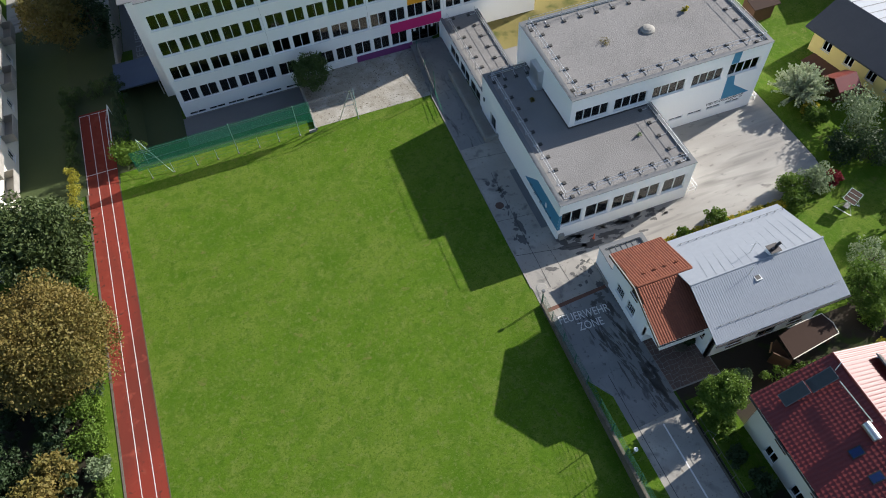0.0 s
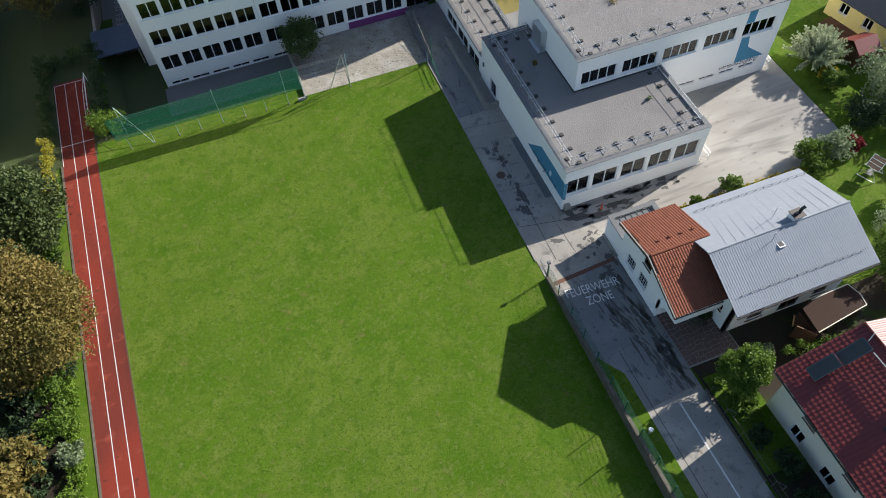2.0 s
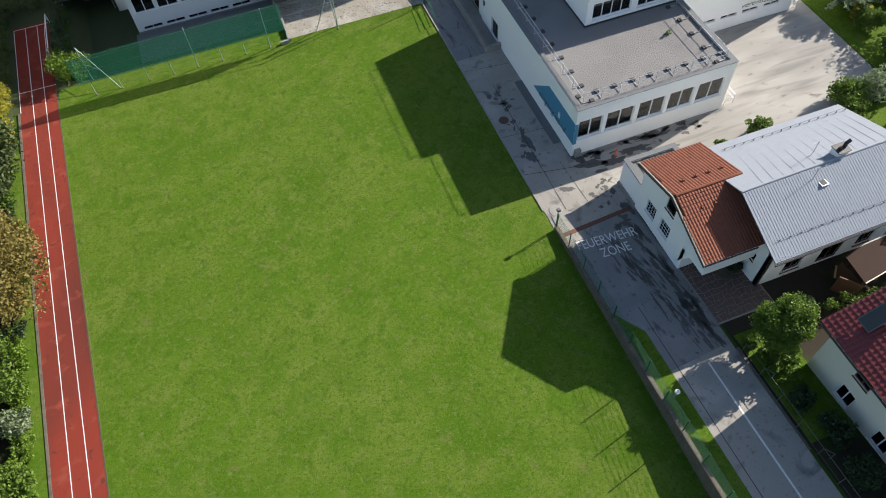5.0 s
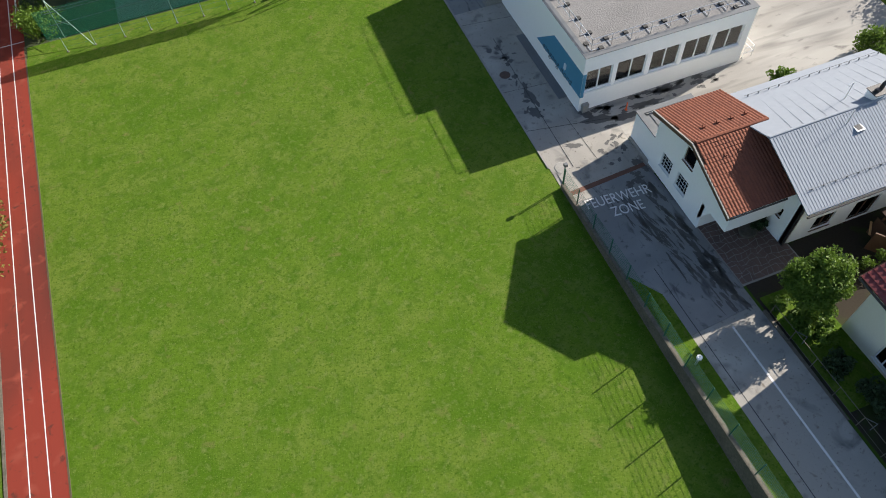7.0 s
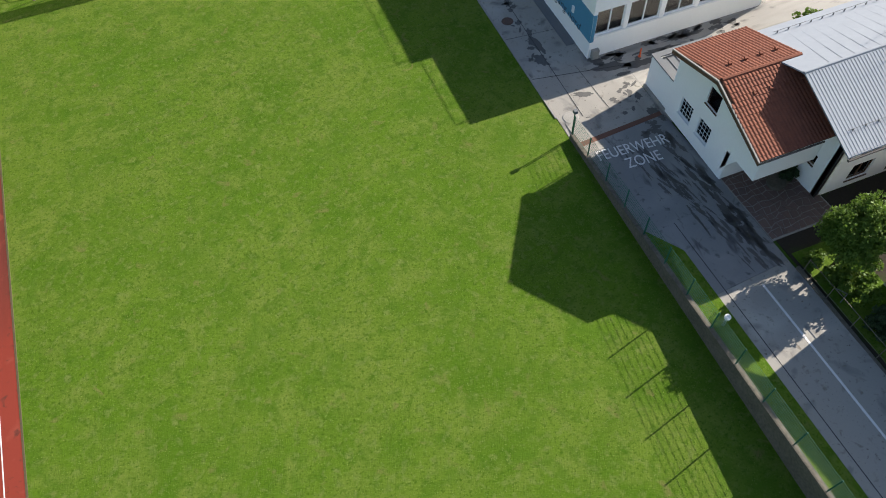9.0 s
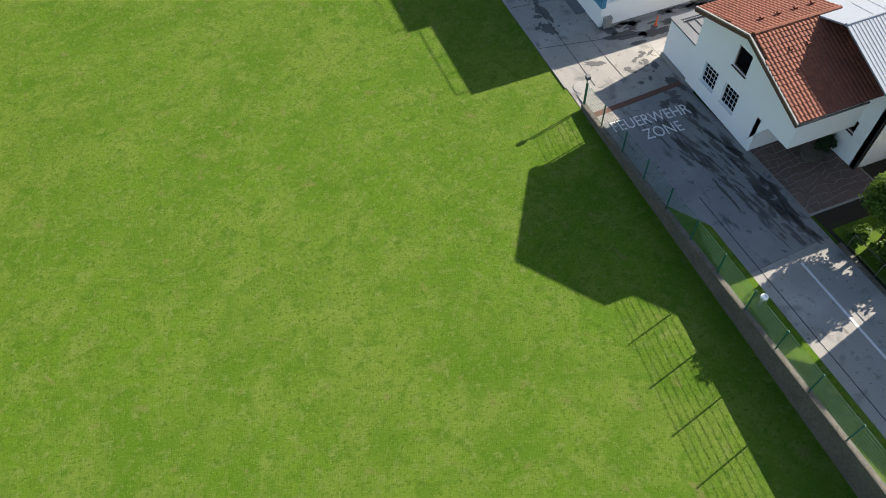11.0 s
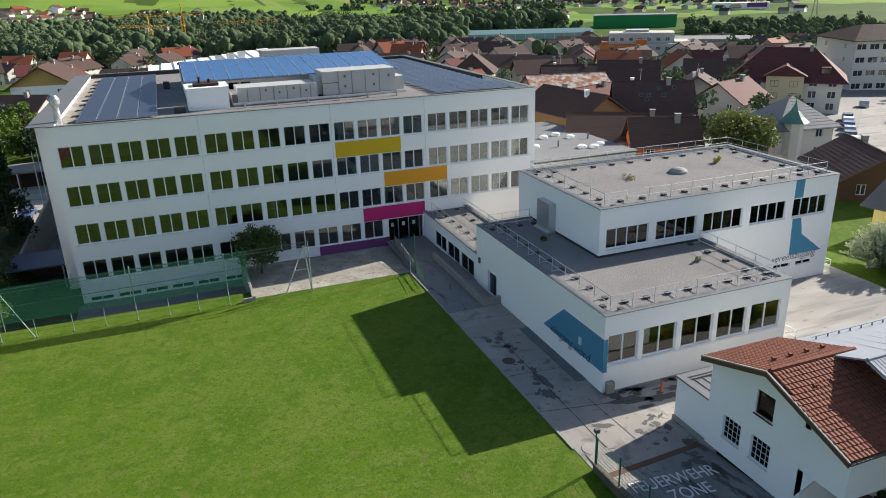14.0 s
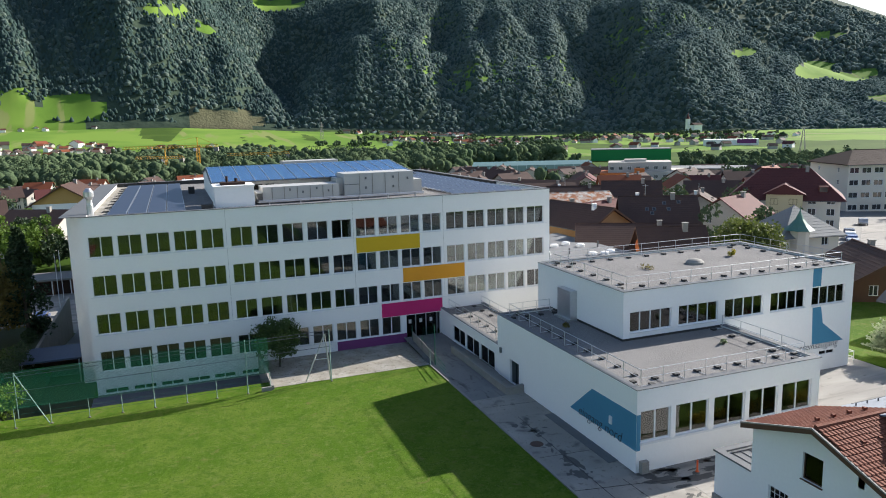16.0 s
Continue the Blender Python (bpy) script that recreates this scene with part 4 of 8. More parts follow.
for k in range(10):
    part("cable_loop", Mesh().tube((-7.0, 71.6 + 3.6 * k, 13.36), (-6.5, 71.8 + 3.6 * k, 13.36), 0.06, 6).tube((-7.0, 71.6 + 3.6 * k, 13.36), (-7.05, 72.3 + 3.6 * k, 13.36), 0.06, 6).tube((-7.05, 72.3 + 3.6 * k, 13.36), (-6.45, 72.4 + 3.6 * k, 13.36), 0.06, 6), M_FOOT, school, "black cable loop")
part("roof_edge", Mesh().box(FX0 + 0.36, FY + 0.36, 13.304, -5.7, 113, 13.33), M_SAND, school)

shed = thing("bike_shelter", (-12.3, 76.5, -1.95), "low dark flat-roofed shelter beside the school", "shelter")
part("roof", Mesh().box(-14.9, 72.6, 0.35, -9.9, 77.4, 0.5), mat("blue_grey_sheet", (0.06, 0.085, 0.14), (0.045, 0.06, 0.1), rough=0.5), shed)
for x in (-14.7, -10.1):
    for y in (72.9, 77.1):
        part("post", Mesh().box(x - 0.06, y - 0.06, -1.95, x + 0.06, y + 0.06, 0.35), M_METAL, shed)
part("back_wall", Mesh().box(-14.8, 77.15, -1.95, -10.0, 77.3, 0.3), M_WOOD, shed)

# ---- gym: low wing in an L round the taller hall ----
GX0, GX1, GY0, GY1, GZ = 23.47, 37.6, 34.75, 53.8, 5.13
HX0, HX1, HY0, HY1, HZ = 28.47, 50.7, 43.40, 56.05, 8.60
gym = thing("gym_building", (33, 46, 0), "white flat-roofed gym with blue corner painting and gravel roofs", "gym")
GW = [(23.75, 2.15), (26.25, 2.45), (29.1, 2.4), (31.85, 2.3), (34.5, 2.45)]
gh = [(x, 1.86, x + w, 3.82) for x, w in GW]
part("south_wall", panel_wall(GX0, GX1, 0, GZ, gh, 0.35, Matrix.Translation((0, GY0, 0))), M_WHITE, gym)
WX = pose(GX0, 0, 0, 0, 0, -90)
gd = (-51.55, 0.02, -49.95, 1.95)
part("west_wall", panel_wall(-GY1, -GY0 - 0.35, 0, GZ, [gd], 0.35, WX), M_WHITE, gym)
g = Mesh().box(GX1 - 0.35, GY0 + 0.35, 0, GX1, HY0, GZ).box(GX0 + 0.35, GY1 - 0.35, 0, HX0, GY1, GZ)
part("east_wall", g, M_WHITE, gym)
part("side_door", Mesh().box(GX0 + 0.2, 49.95, 0.02, GX0 + 0.26, 51.55, 1.95).box(GX0 + 0.14, 50.7, 0.02, GX0 + 0.2, 50.8, 1.95), mat("dark_door", (0.02, 0.03, 0.035), (0.03, 0.04, 0.045), rough=0.4), gym, "dark glazed side door")
for x, w in GW:
    window(gym, pose(x, GY0, 1.86), w, 1.96, 2, M_GLASS, bar=0.09, mull=0.1)
part("ledge", Mesh().box(GX0 + 0.25, GY0 - 0.05, 1.70, GX1 - 0.5, GY0 - 0.003, 1.78), M_FRAME, gym)
hgr = [(29.05, 3.6), (33.3, 3.6), (37.55, 3.7), (42.0, 3.55), (46.25, 3.55)]
hh = [(x, 5.55, x + w, 7.07) for x, w in hgr]
LOW = [(38.2 + 2.3 * i, 1.28, 39.9 + 2.3 * i, 1.62) for i in range(5)]
part("hall_south_wall", panel_wall(HX0, HX1, 0, HZ, hh + LOW, 0.35, Matrix.Translation((0, HY0, 0))), M_WHITE, gym)
for x, w in hgr:
    window(gym, pose(x, HY0, 5.55), w, 1.52, 4, M_GLASS, bar=0.07, mull=0.08)
for x0, z0, x1, z1 in LOW:
    window(gym, pose(x0, HY0, z0), x1 - x0, z1 - z0, 2, M_GLASSD, bar=0.04, sill=False)
g = Mesh().box(HX0, HY0 + 0.35, 0, HX0 + 0.35, HY1, HZ).box(HX1 - 0.35, HY0 + 0.35, 0, HX1, HY1, HZ).box(HX0 + 0.35, HY1 - 0.35, 0, HX1 - 0.35, HY1, HZ)
part("hall_wall", g, M_WHITE, gym)
inner = Mesh().box(GX0 + 0.36, GY0 + 5, 0.05, GX1 - 0.36, GY0 + 5.15, 4.7).box(GX0 + 0.36, GY0 + 0.36, 0.9, GX1 - 0.36, GY0 + 5, 1.0)
inner.box(HX0 + 0.36, HY0 + 6, 0.1, HX1 - 0.36, HY0 + 6.1, 8.1)
part("inner_wall", inner, M_ROOM, gym)
part("low_roof", Mesh().box(GX0 + 0.36, GY0 + 0.36, 4.75, GX1 - 0.36, HY0 - 0.003, 5.0).box(GX0 + 0.36, HY0 - 0.003, 4.75, HX0 - 0.003, GY1 - 0.36, 5.0), M_GRAVEL, gym, "gravel roof of the low wing")
part("high_roof", Mesh().box(HX0 + 0.36, HY0 + 0.36, 8.2, HX1 - 0.36, HY1 - 0.36, 8.46), M_GRAVEL, gym, "gravel roof of the hall")


def coping(rects, z, ob):
    for x0, y0, x1, y1 in rects:
        part("coping", Mesh().box(x0, y0, z + 0.003, x1, y1, z + 0.05), M_COPING, ob, "grey sheet metal coping")


part("flashing", Mesh().box(HX0, HY0 - 0.04, 5.0, GX1 - 0.45, HY0 - 0.003, 5.16), M_FOOT, gym, "black membrane upstand at the hall wall")
part("flashing", Mesh().box(HX0 - 0.04, HY0 - 0.04, 5.0, HX0 - 0.003, GY1 - 0.45, 5.16), M_FOOT, gym, "black membrane upstand at the hall wall")
W = 0.42
coping([(GX0 - 0.05, GY0 - 0.05, GX1 + 0.05, GY0 + W), (GX0 - 0.05, GY0 + W, GX0 + W, GY1), (GX1 - W, GY0 + W, GX1 + 0.05, HY0 - 0.002), (GX0 + W, GY1 - W, HX0 - 0.002, GY1)], GZ, gym)
coping([(HX0 - 0.05, HY0 - 0.05, HX1 + 0.05, HY0 + W), (HX0 - 0.05, HY0 + W, HX0 + W, HY1), (HX1 - W, HY0 + W, HX1 + 0.05, HY1), (HX0 + W, HY1 - W, HX1 - W, HY1 + 0.05)], HZ, gym)
wx = GX0 - 0.004
part("wall_painting", Mesh().prism([(wx, 42.2, 1.38), (wx, 34.76, 1.38), (wx, 34.76, 3.62), (wx, 39.5, 3.62)], (-0.004, 0, 0)), M_BLUE, gym, "blue arrow painted on the wall")
part("wall_painting", Mesh().box(GX0, GY0 - 0.008, 1.38, 23.75, GY0 - 0.004, 3.62), M_BLUE, gym)
lettering("eingang nord", 0.95, pose(wx - 0.012, 41.15, 1.32, 90, 0, -90), M_INK, gym, slant=0.25, thin=-0.014)
hy = HY0 - 0.008
part("wall_painting", Mesh().prism([(46.55, hy, 2.3), (49.95, hy, 2.3), (47.6, hy, 4.0), (47.3, hy, 5.4), (46.4, hy, 5.4)], (0, 0.004, 0)), M_BLUE, gym, "blue arrow painted on the wall")
part("wall_painting", Mesh().box(46.25, hy, 7.12, 47.15, hy + 0.004, HZ), M_BLUE, gym)
lettering("vereinszugang", 0.82, pose(44.75, hy - 0.012, 1.92, 90, 0, 0), M_INK, gym, slant=0.25, thin=-0.012)
part("vent_cowl", Mesh().box(27.85, 49.6, 5.0, 28.45, 51.6, 7.4).box(27.6, 49.5, 5.0, 28.46, 51.7, 5.14).box(27.83, 49.75, 5.4, 27.85, 51.45, 7.2), M_METAL, gym, "tall galvanised air duct box")
part("roof_light", Mesh().lathe([(0.75, 8.46), (0.75, 8.62), (0.66, 8.68), (0.5, 8.8), (0.25, 8.88), (0.0, 8.9)], 40.2, 50.0, 20), M_CONC, gym, "round domed roof light")
part("wall_lamp", Mesh().box(GX0 - 0.12, 53.0, 2.0, GX0 - 0.003, 53.25, 2.45), M_COPING, gym)
part("wall_lamp", Mesh().box(GX0 - 0.1, 37.2, 2.1, GX0 - 0.012, 37.45, 2.6), M_PLAST, gym)
part("meter_box", Mesh().box(23.7, GY0 - 0.3, 0, 24.2, GY0 - 0.003, 0.75), M_CONC, gym)
part("light_well", Mesh().box(GX0 - 0.7, 36.5, 0.005, GX0 - 0.003, 44.5, 0.05), M_COPING, gym, "dark grating along the wall")


def handrail(label, corners, r):
    """A two-bar handrail along corner points, with a post at each."""
    t = thing("handrail", (*corners[0], 0), label, "handrail")
    for x, y in corners:
        part("post", Mesh().tube((x, y, 0), (x, y, 1.0), r), M_METAL, t)
    for (xa, ya), (xb, yb) in zip(corners, corners[1:]):
        for z in (0.5, 1.0):
            part("rail", Mesh().tube((xa, ya, z), (xb, yb, z), r), M_METAL, t)


handrail("galvanised handrail at the rear hall corner", ((50.8, 43.6), (51.6, 43.6), (51.6, 44.9), (51.6, 46.2)), 0.03)
handrail("galvanised handrail at the gym corner steps", ((38.0, 34.9), (38.9, 34.9), (38.9, 36.2)), 0.025)

post_me = Mesh().tube((0, 0, 0), (0, 0, 1.05), 0.025).data("post")
arm_me = Mesh().box(-0.02, 0, 0.03, 0.02, 0.75, 0.07).data("arm")
foot_me = Mesh().box(-0.16, 0.62, 0, 0.16, 0.95, 0.14).data("weight")


def roof_railing(x0, y0, x1, y1, z, n, label):
    """Free-standing roof rail: posts with an arm to a rubber weight on the inner side (left of the run)."""
    t = thing("roof_railing", (x0, y0, z), label, "railing", "roof railings")
    d = Vector((x1 - x0, y1 - y0, 0))
    turn = math.degrees(math.atan2(d.y, d.x))
    for i in range(n):
        p = Vector((x0, y0, z)) + d * (i / (n - 1))
        m = pose(p.x, p.y, p.z, 0, 0, turn)
        po = part("post", post_me, M_METAL, t, m=m)
        part("arm", arm_me, M_METAL, po)
        part("weight", foot_me, M_FOOT, po)
    for h in (0.55, 1.05):
        part("rail", Mesh().tube((x0, y0, z + h), (x1, y1, z + h), 0.022), M_METAL, t)
    return t


LB = "galvanised safety railing with black weights on the flat roof"
roof_railing(HX0 + 0.75, HY0 + 0.7, HX1 - 0.7, HY0 + 0.7, 8.46, 12, LB)
roof_railing(HX1 - 0.7, HY0 + 0.7, HX1 - 0.7, HY1 - 0.7, 8.46, 7, LB)
roof_railing(HX1 - 0.7, HY1 - 0.7, HX0 + 0.75, HY1 - 0.7, 8.46, 12, LB)
roof_railing(HX0 + 0.75, HY1 - 0.7, HX0 + 0.75, HY0 + 0.7, 8.46, 7, LB)
roof_railing(GX0 + 0.75, GY0 + 0.7, GX1 - 0.7, GY0 + 0.7, 5.0, 9, LB)
roof_railing(GX1 - 0.7, GY0 + 0.7, GX1 - 0.7, HY0 - 0.5, 5.0, 5, LB)
roof_railing(GX0 + 0.75, GY1 - 0.7, GX0 + 0.75, GY0 + 0.7, 5.0, 11, LB)
roof_railing(HX0 - 0.5, GY1 - 0.7, GX0 + 0.75, GY1 - 0.7, 5.0, 4, LB)

# connecting wing between school and gym
link = thing("link_building", (26, 60, 0), "low white passage between school and gym with gravel roof", "building")
AX0, AX1, AY0, AY1, AZ = 23.62, 28.4, 53.8, 67.62, 2.40
lw = [(-64.45 + 3.27 * i, -0.08, -61.35 + 3.27 * i, 1.46) for i in range(3)]
part("west_wall", panel_wall(-AY1, -AY0, -1.3, AZ, lw, 0.3, pose(AX0, 0, 0, 0, 0, -90)), M_WHITE, link)
part("east_wall", Mesh().box(AX1 - 0.3, HY1 + 0.003, -0.7, AX1, AY1, AZ), M_WHITE, link)
part("roof", Mesh().box(AX0 + 0.3, AY0 + 0.01, 2.05, AX1 - 0.3, AY1 - 0.01, 2.28), M_GRAVEL, link, "flat gravel roof")
part("inner_wall", Mesh().box(AX0 + 3, AY0, -1.2, AX0 + 3.1, AY1, 2.05).box(AX0 + 0.31, AY0, -1.2, AX0 + 3, AY1, -0.9), M_ROOM, link)
coping([(AX0 - 0.05, AY0 + 0.003, AX0 + 0.35, AY1), (AX1 - 0.35, HY1 + 0.06, AX1 + 0.05, AY1)], AZ, link)
for u0, z0, u1, z1 in lw:
    window(link, pose(AX0, -u0, z0, 0, 0, -90), u1 - u0, z1 - z0, 2, M_GLASSD)
roof_railing(AX0 + 0.7, AY1 - 0.5, AX0 + 0.7, AY0 + 0.4, 2.28, 8, LB)
roof_railing(AX1 - 0.6, HY1 + 0.7, AX1 - 0.6, AY1 - 0.6, 2.28, 6, LB)
ramp = Mesh().box(21.95, 49.35, -1.2, 22.2, 60.7, 0.60).box(21.95, 49.05, -0.1, 23.46, 49.35, 0.62).box(22.2, 49.35, -1.3, 23.46, 53.6, -0.02).box(22.2, 53.6, -1.3, 23.61, 60.7, -0.02)
solid("ramp_wall", ramp, M_CONC, "bare concrete parapet of the entrance ramp", "wall", kind="structure")

# panel fence between sand and path
pf = thing("panel_fence", (19.6, 60, 0), "low grey panel fence beside the entrance path", "fence")
pts = [(20.1, 66.4), (19.8, 62.6), (19.45, 58.2), (19.1, 54.7)]
for (xa, ya), (xb, yb) in zip(pts, pts[1:]):
    for z in (0.35, 0.65, 0.95) if yb < 55 else ():
        part("rail", Mesh().tube((xa, ya, z), (xb, yb, z), 0.02, 6), M_FENCE, pf)
    for k in range(2 if yb > 55 else 0):
        s, e = k / 2 + 0.01, (k + 1) / 2 - 0.01
        a, b = (xa + (xb - xa) * s, ya + (yb - ya) * s), (xa + (xb - xa) * e, ya + (yb - ya) * e)
        z = -0.02 * max(0, (a[1] - 55))
        part("panel", Mesh().prism([(a[0], a[1], z), (b[0], b[1], z), (b[0], b[1], z + 0.95), (a[0], a[1], z + 0.95)], (0.05, 0.01, 0)), M_CONC, pf)
    part("post", Mesh().tube((xa, ya, -0.3), (xa, ya, 1.3), 0.035), M_FENCE, pf)
part("tall_post", Mesh().tube((19.42, 58.0, -0.2), (19.42, 58.0, 3.6), 0.035), M_FENCE, pf)
part("net", Mesh().quad((19.43, 58.0, 0.1), (19.82, 62.6, 0.1), (19.82, 62.6, 2.2), (19.43, 58.0, 3.5)), netting("corner_net", (0.01, 0.09, 0.05), 0.16), pf, "thin green ball net")
solid("sand_wall", Mesh().box(5.38, 57.9, -1.95, 5.6, 67.6, 0.35).box(4.6, 57.75, -0.4, 5.38, 57.95, 0.3), M_CONC, "grey concrete wall at the end of the sand area", "wall", kind="structure")

# ---- fence with green wind netting along the school side of the field ----
M_PVERD = mat("weathered_green_steel", (0.30, 0.40, 0.36), (0.22, 0.31, 0.28), rough=0.5, metal=0.2, bump=0)
nf = thing("net_fence", (-3, 58, 0), "wire fence with green wind netting along the field", "fence")
for x in (-12.6, -10.3, -7.8, -5.57, -3.3, -1.0, 1.2, 3.55, 5.3, 10.25, 18.9):
    part("post", Mesh().tube((x, 57.85, -0.2), (x, 57.85, 1.5), 0.03), M_PVERD, nf)
    part("footing", Mesh().lathe([(0.0, 0.04), (0.10, 0.04), (0.12, 0.0)], x, 57.85, 8), M_MOSSY, nf)
for x, h in ((-3.32, 4.5), (3.55, 4.4), (10.22, 4.45)):
    part("tall_post", Mesh().tube((x, 57.85, -0.2), (x, 57.85, h), 0.04), M_PVERD, nf)
wires = Mesh()
for z in (0.5, 1.0, 1.5):
    wires.tube((-12.6, 57.85, z), (5.3, 57.85, z), 0.010, 4)
part("wire", wires, M_FENCE, nf)
tapes = Mesh()
for i in range(49):
    k = i / 48
    tapes.quad((-13.6, 57.88, 1.38 + 2.75 * k), (5.3, 57.88, 1.45 + 2.9 * k), (5.3, 57.925, 1.462 + 2.9 * k), (-13.6, 57.925, 1.392 + 2.75 * k))
part("net", tapes, M_NET, nf, "dark green wind net woven of flat tapes")
part("net", Mesh().quad((5.3, 57.88, 0.05), (18.9, 57.88, 0.05), (18.9, 57.88, 1.4), (5.3, 57.88, 4.3)), netting("thin_ball_net", (0.02, 0.1, 0.05), 0.05), nf, "thin ball stop net")
for z in (3.0, 4.1, 4.35):
    part("cable", Mesh().tube((-12.9, 57.86, z - 0.3), (10.2, 57.86, z), 0.022, 5), M_COPING, nf)
part("brace", Mesh().tube((-10.4, 57.8, 0), (-12.9, 60.6, 3.3), 0.035).tube((-12.9, 60.6, 3.3), (-12.9, 60.6, -0.5), 0.035).tube((-12.9, 60.6, 1.4), (-11.7, 59.2, 1.5), 0.025), M_PVERD, nf)
sw = thing("climbing_frame", (9.4, 58.6, 0), "slim steel ball frame with cross bars on the sand edge", "frame")
part("upright", Mesh().tube((8.2, 58.4, 0), (9.9, 58.3, 3.9), 0.05), M_METAL, sw)
part("upright", Mesh().tube((10.25, 58.3, 0), (9.95, 58.3, 3.95), 0.05), M_METAL, sw)
part("crossbar", Mesh().tube((9.0, 58.35, 1.85), (10.1, 58.3, 1.85), 0.04), M_METAL, sw)
part("crossbar", Mesh().tube((9.4, 58.35, 2.8), (10.0, 58.3, 2.8), 0.03), M_METAL, sw)

# football goal at the end of the track
goal = thing("football_goal", (-15.9, 66, 0), "white football goal with net beside the track", "goal")
for y in (62.8, 68.6):
    part("upright", Mesh().tube((-15.65, y, 0), (-15.65, y, 2.05), 0.05), M_PLAST, goal)
    part("side_bar", Mesh().tube((-15.65, y, 2.05), (-16.6, y, 0.05), 0.03), M_PLAST, goal)
part("crossbar", Mesh().tube((-15.65, 62.75, 2.05), (-15.65, 68.65, 2.05), 0.05), M_PLAST, goal)
part("ground_bar", Mesh().tube((-16.6, 62.8, 0.05), (-16.6, 68.6, 0.05), 0.03), M_PLAST, goal)
part("net", Mesh().quad((-15.65, 62.8, 2.05), (-15.65, 68.6, 2.05), (-16.6, 68.6, 0.05), (-16.6, 62.8, 0.05)), M_NETW, goal)

# ---- green bar fence on the road wall ----
bf = thing("bar_fence", (19.2, 10, 0.5), "dark green double-bar mesh fence on the concrete wall", "fence")
rows_y = [28.5, 26.5, 24.2, 22.0, 19.8, 17.6, 15.4, 13.2, 11.0, 8.8, 6.5, 4.2, 1.9, -0.4, -2.7, -5.0, -7.3]
for k, y in enumerate(rows_y):
    z = road_z(y) + 0.33
    part("post", Mesh().box(19.10, y - 0.03, z - 0.1, 19.16, y + 0.03, z + 1.62), M_FENCE, bf)
for a, b in zip(rows_y, rows_y[1:]):
    za, zb = road_z(a) + 0.33, road_z(b) + 0.33
    g = Mesh()
    for i in range(8):
        h = 0.08 + i * 0.2
        g.tube((19.18, a, za + h), (19.18, b, zb + h), 0.008, 4, caps=False)
    n = 22
    for i in range(1, n):
        s = i / n
        y, z = a + (b - a) * s, za + (zb - za) * s
        g.tube((19.17, y, z + 0.05), (19.17, y, z + 1.55), 0.0035, 3, caps=False)
    part("fence_panel", g, M_FENCE, bf)["kind"] = "stuff"
sp = thing("sign_post", (19.2, 28.6, 0.33), "dark green post with a small sign box", "sign post")
part("post", Mesh().tube((19.13, 28.62, 0.3), (19.13, 28.62, 2.3), 0.035), M_FENCE, sp)
part("sign", Mesh().box(19.02, 28.5, 2.25, 19.26, 28.74, 2.47), M_COPING, sp)
bol = thing("bollard_lamp", (19.95, 13.2, road_z(13.2)), "short bollard lamp with white ring cap on the verge", "lamp")
zb = road_z(13.2)
part("post", Mesh().tube((19.95, 13.2, zb), (19.95, 13.2, zb + 0.8), 0.07, 10), M_METAL, bol)
part("cap", Mesh().lathe([(0.08, zb + 0.8), (0.17, zb + 0.82), (0.17, zb + 0.95), (0.1, zb + 0.98), (0.06, zb + 0.92), (0.0, zb + 0.92)], 19.95, 13.2, 14), M_PLAST, bol)
cone = Mesh().lathe([(0.12, 0.0), (0.12, 0.03), (0.06, 0.04), (0.05, 0.72), (0.0, 0.74)], 26.9, 33.5, 12)
solid("traffic_cone", cone, mat("orange_plastic", (0.75, 0.12, 0.03), (0.65, 0.1, 0.03), rough=0.5), "slim orange traffic marker on the yard", "cone")

# ---- roofs of tiles ----
def tile_mesh(w, l):
    """One pantile: a wave across, slightly thicker at its lower edge; lies in x, y with y up the slope."""
    g = Mesh()
    xs_ = (-0.5, -0.3, -0.08, 0.12, 0.32, 0.5)
    hs = (0.010, 0.030, 0.036, 0.020, 0.007, 0.010)
    for y, dz in ((-0.06 * l, 0.038), (1.0 * l, 0.0)):
        for x, h in zip(xs_, hs):
            g.v.append((x * w, y, h + dz))
    for i in range(5):
        g.f.append((i, i + 1, i + 7, i + 6))
    for x, h in zip(xs_, hs):
        g.v.append((x * w, -0.04 * l, h - 0.01))
    for i in range(5):
        g.f.append((i, 12 + i, 13 + i, i + 1))
    return g


def slope_matrix(a, b, c):
    """Frame of a roof slope: a lower left, b lower right, c a point up the slope from a."""
    a, b, c = Vector(a), Vector(b), Vector(c)
    x = (b - a).normalized()
    y = (c - a - (c - a).dot(x) * x).normalized()
    z = x.cross(y)
    m = Matrix((x, y, z)).transposed().to_4x4()
    m.translation = a
    return m


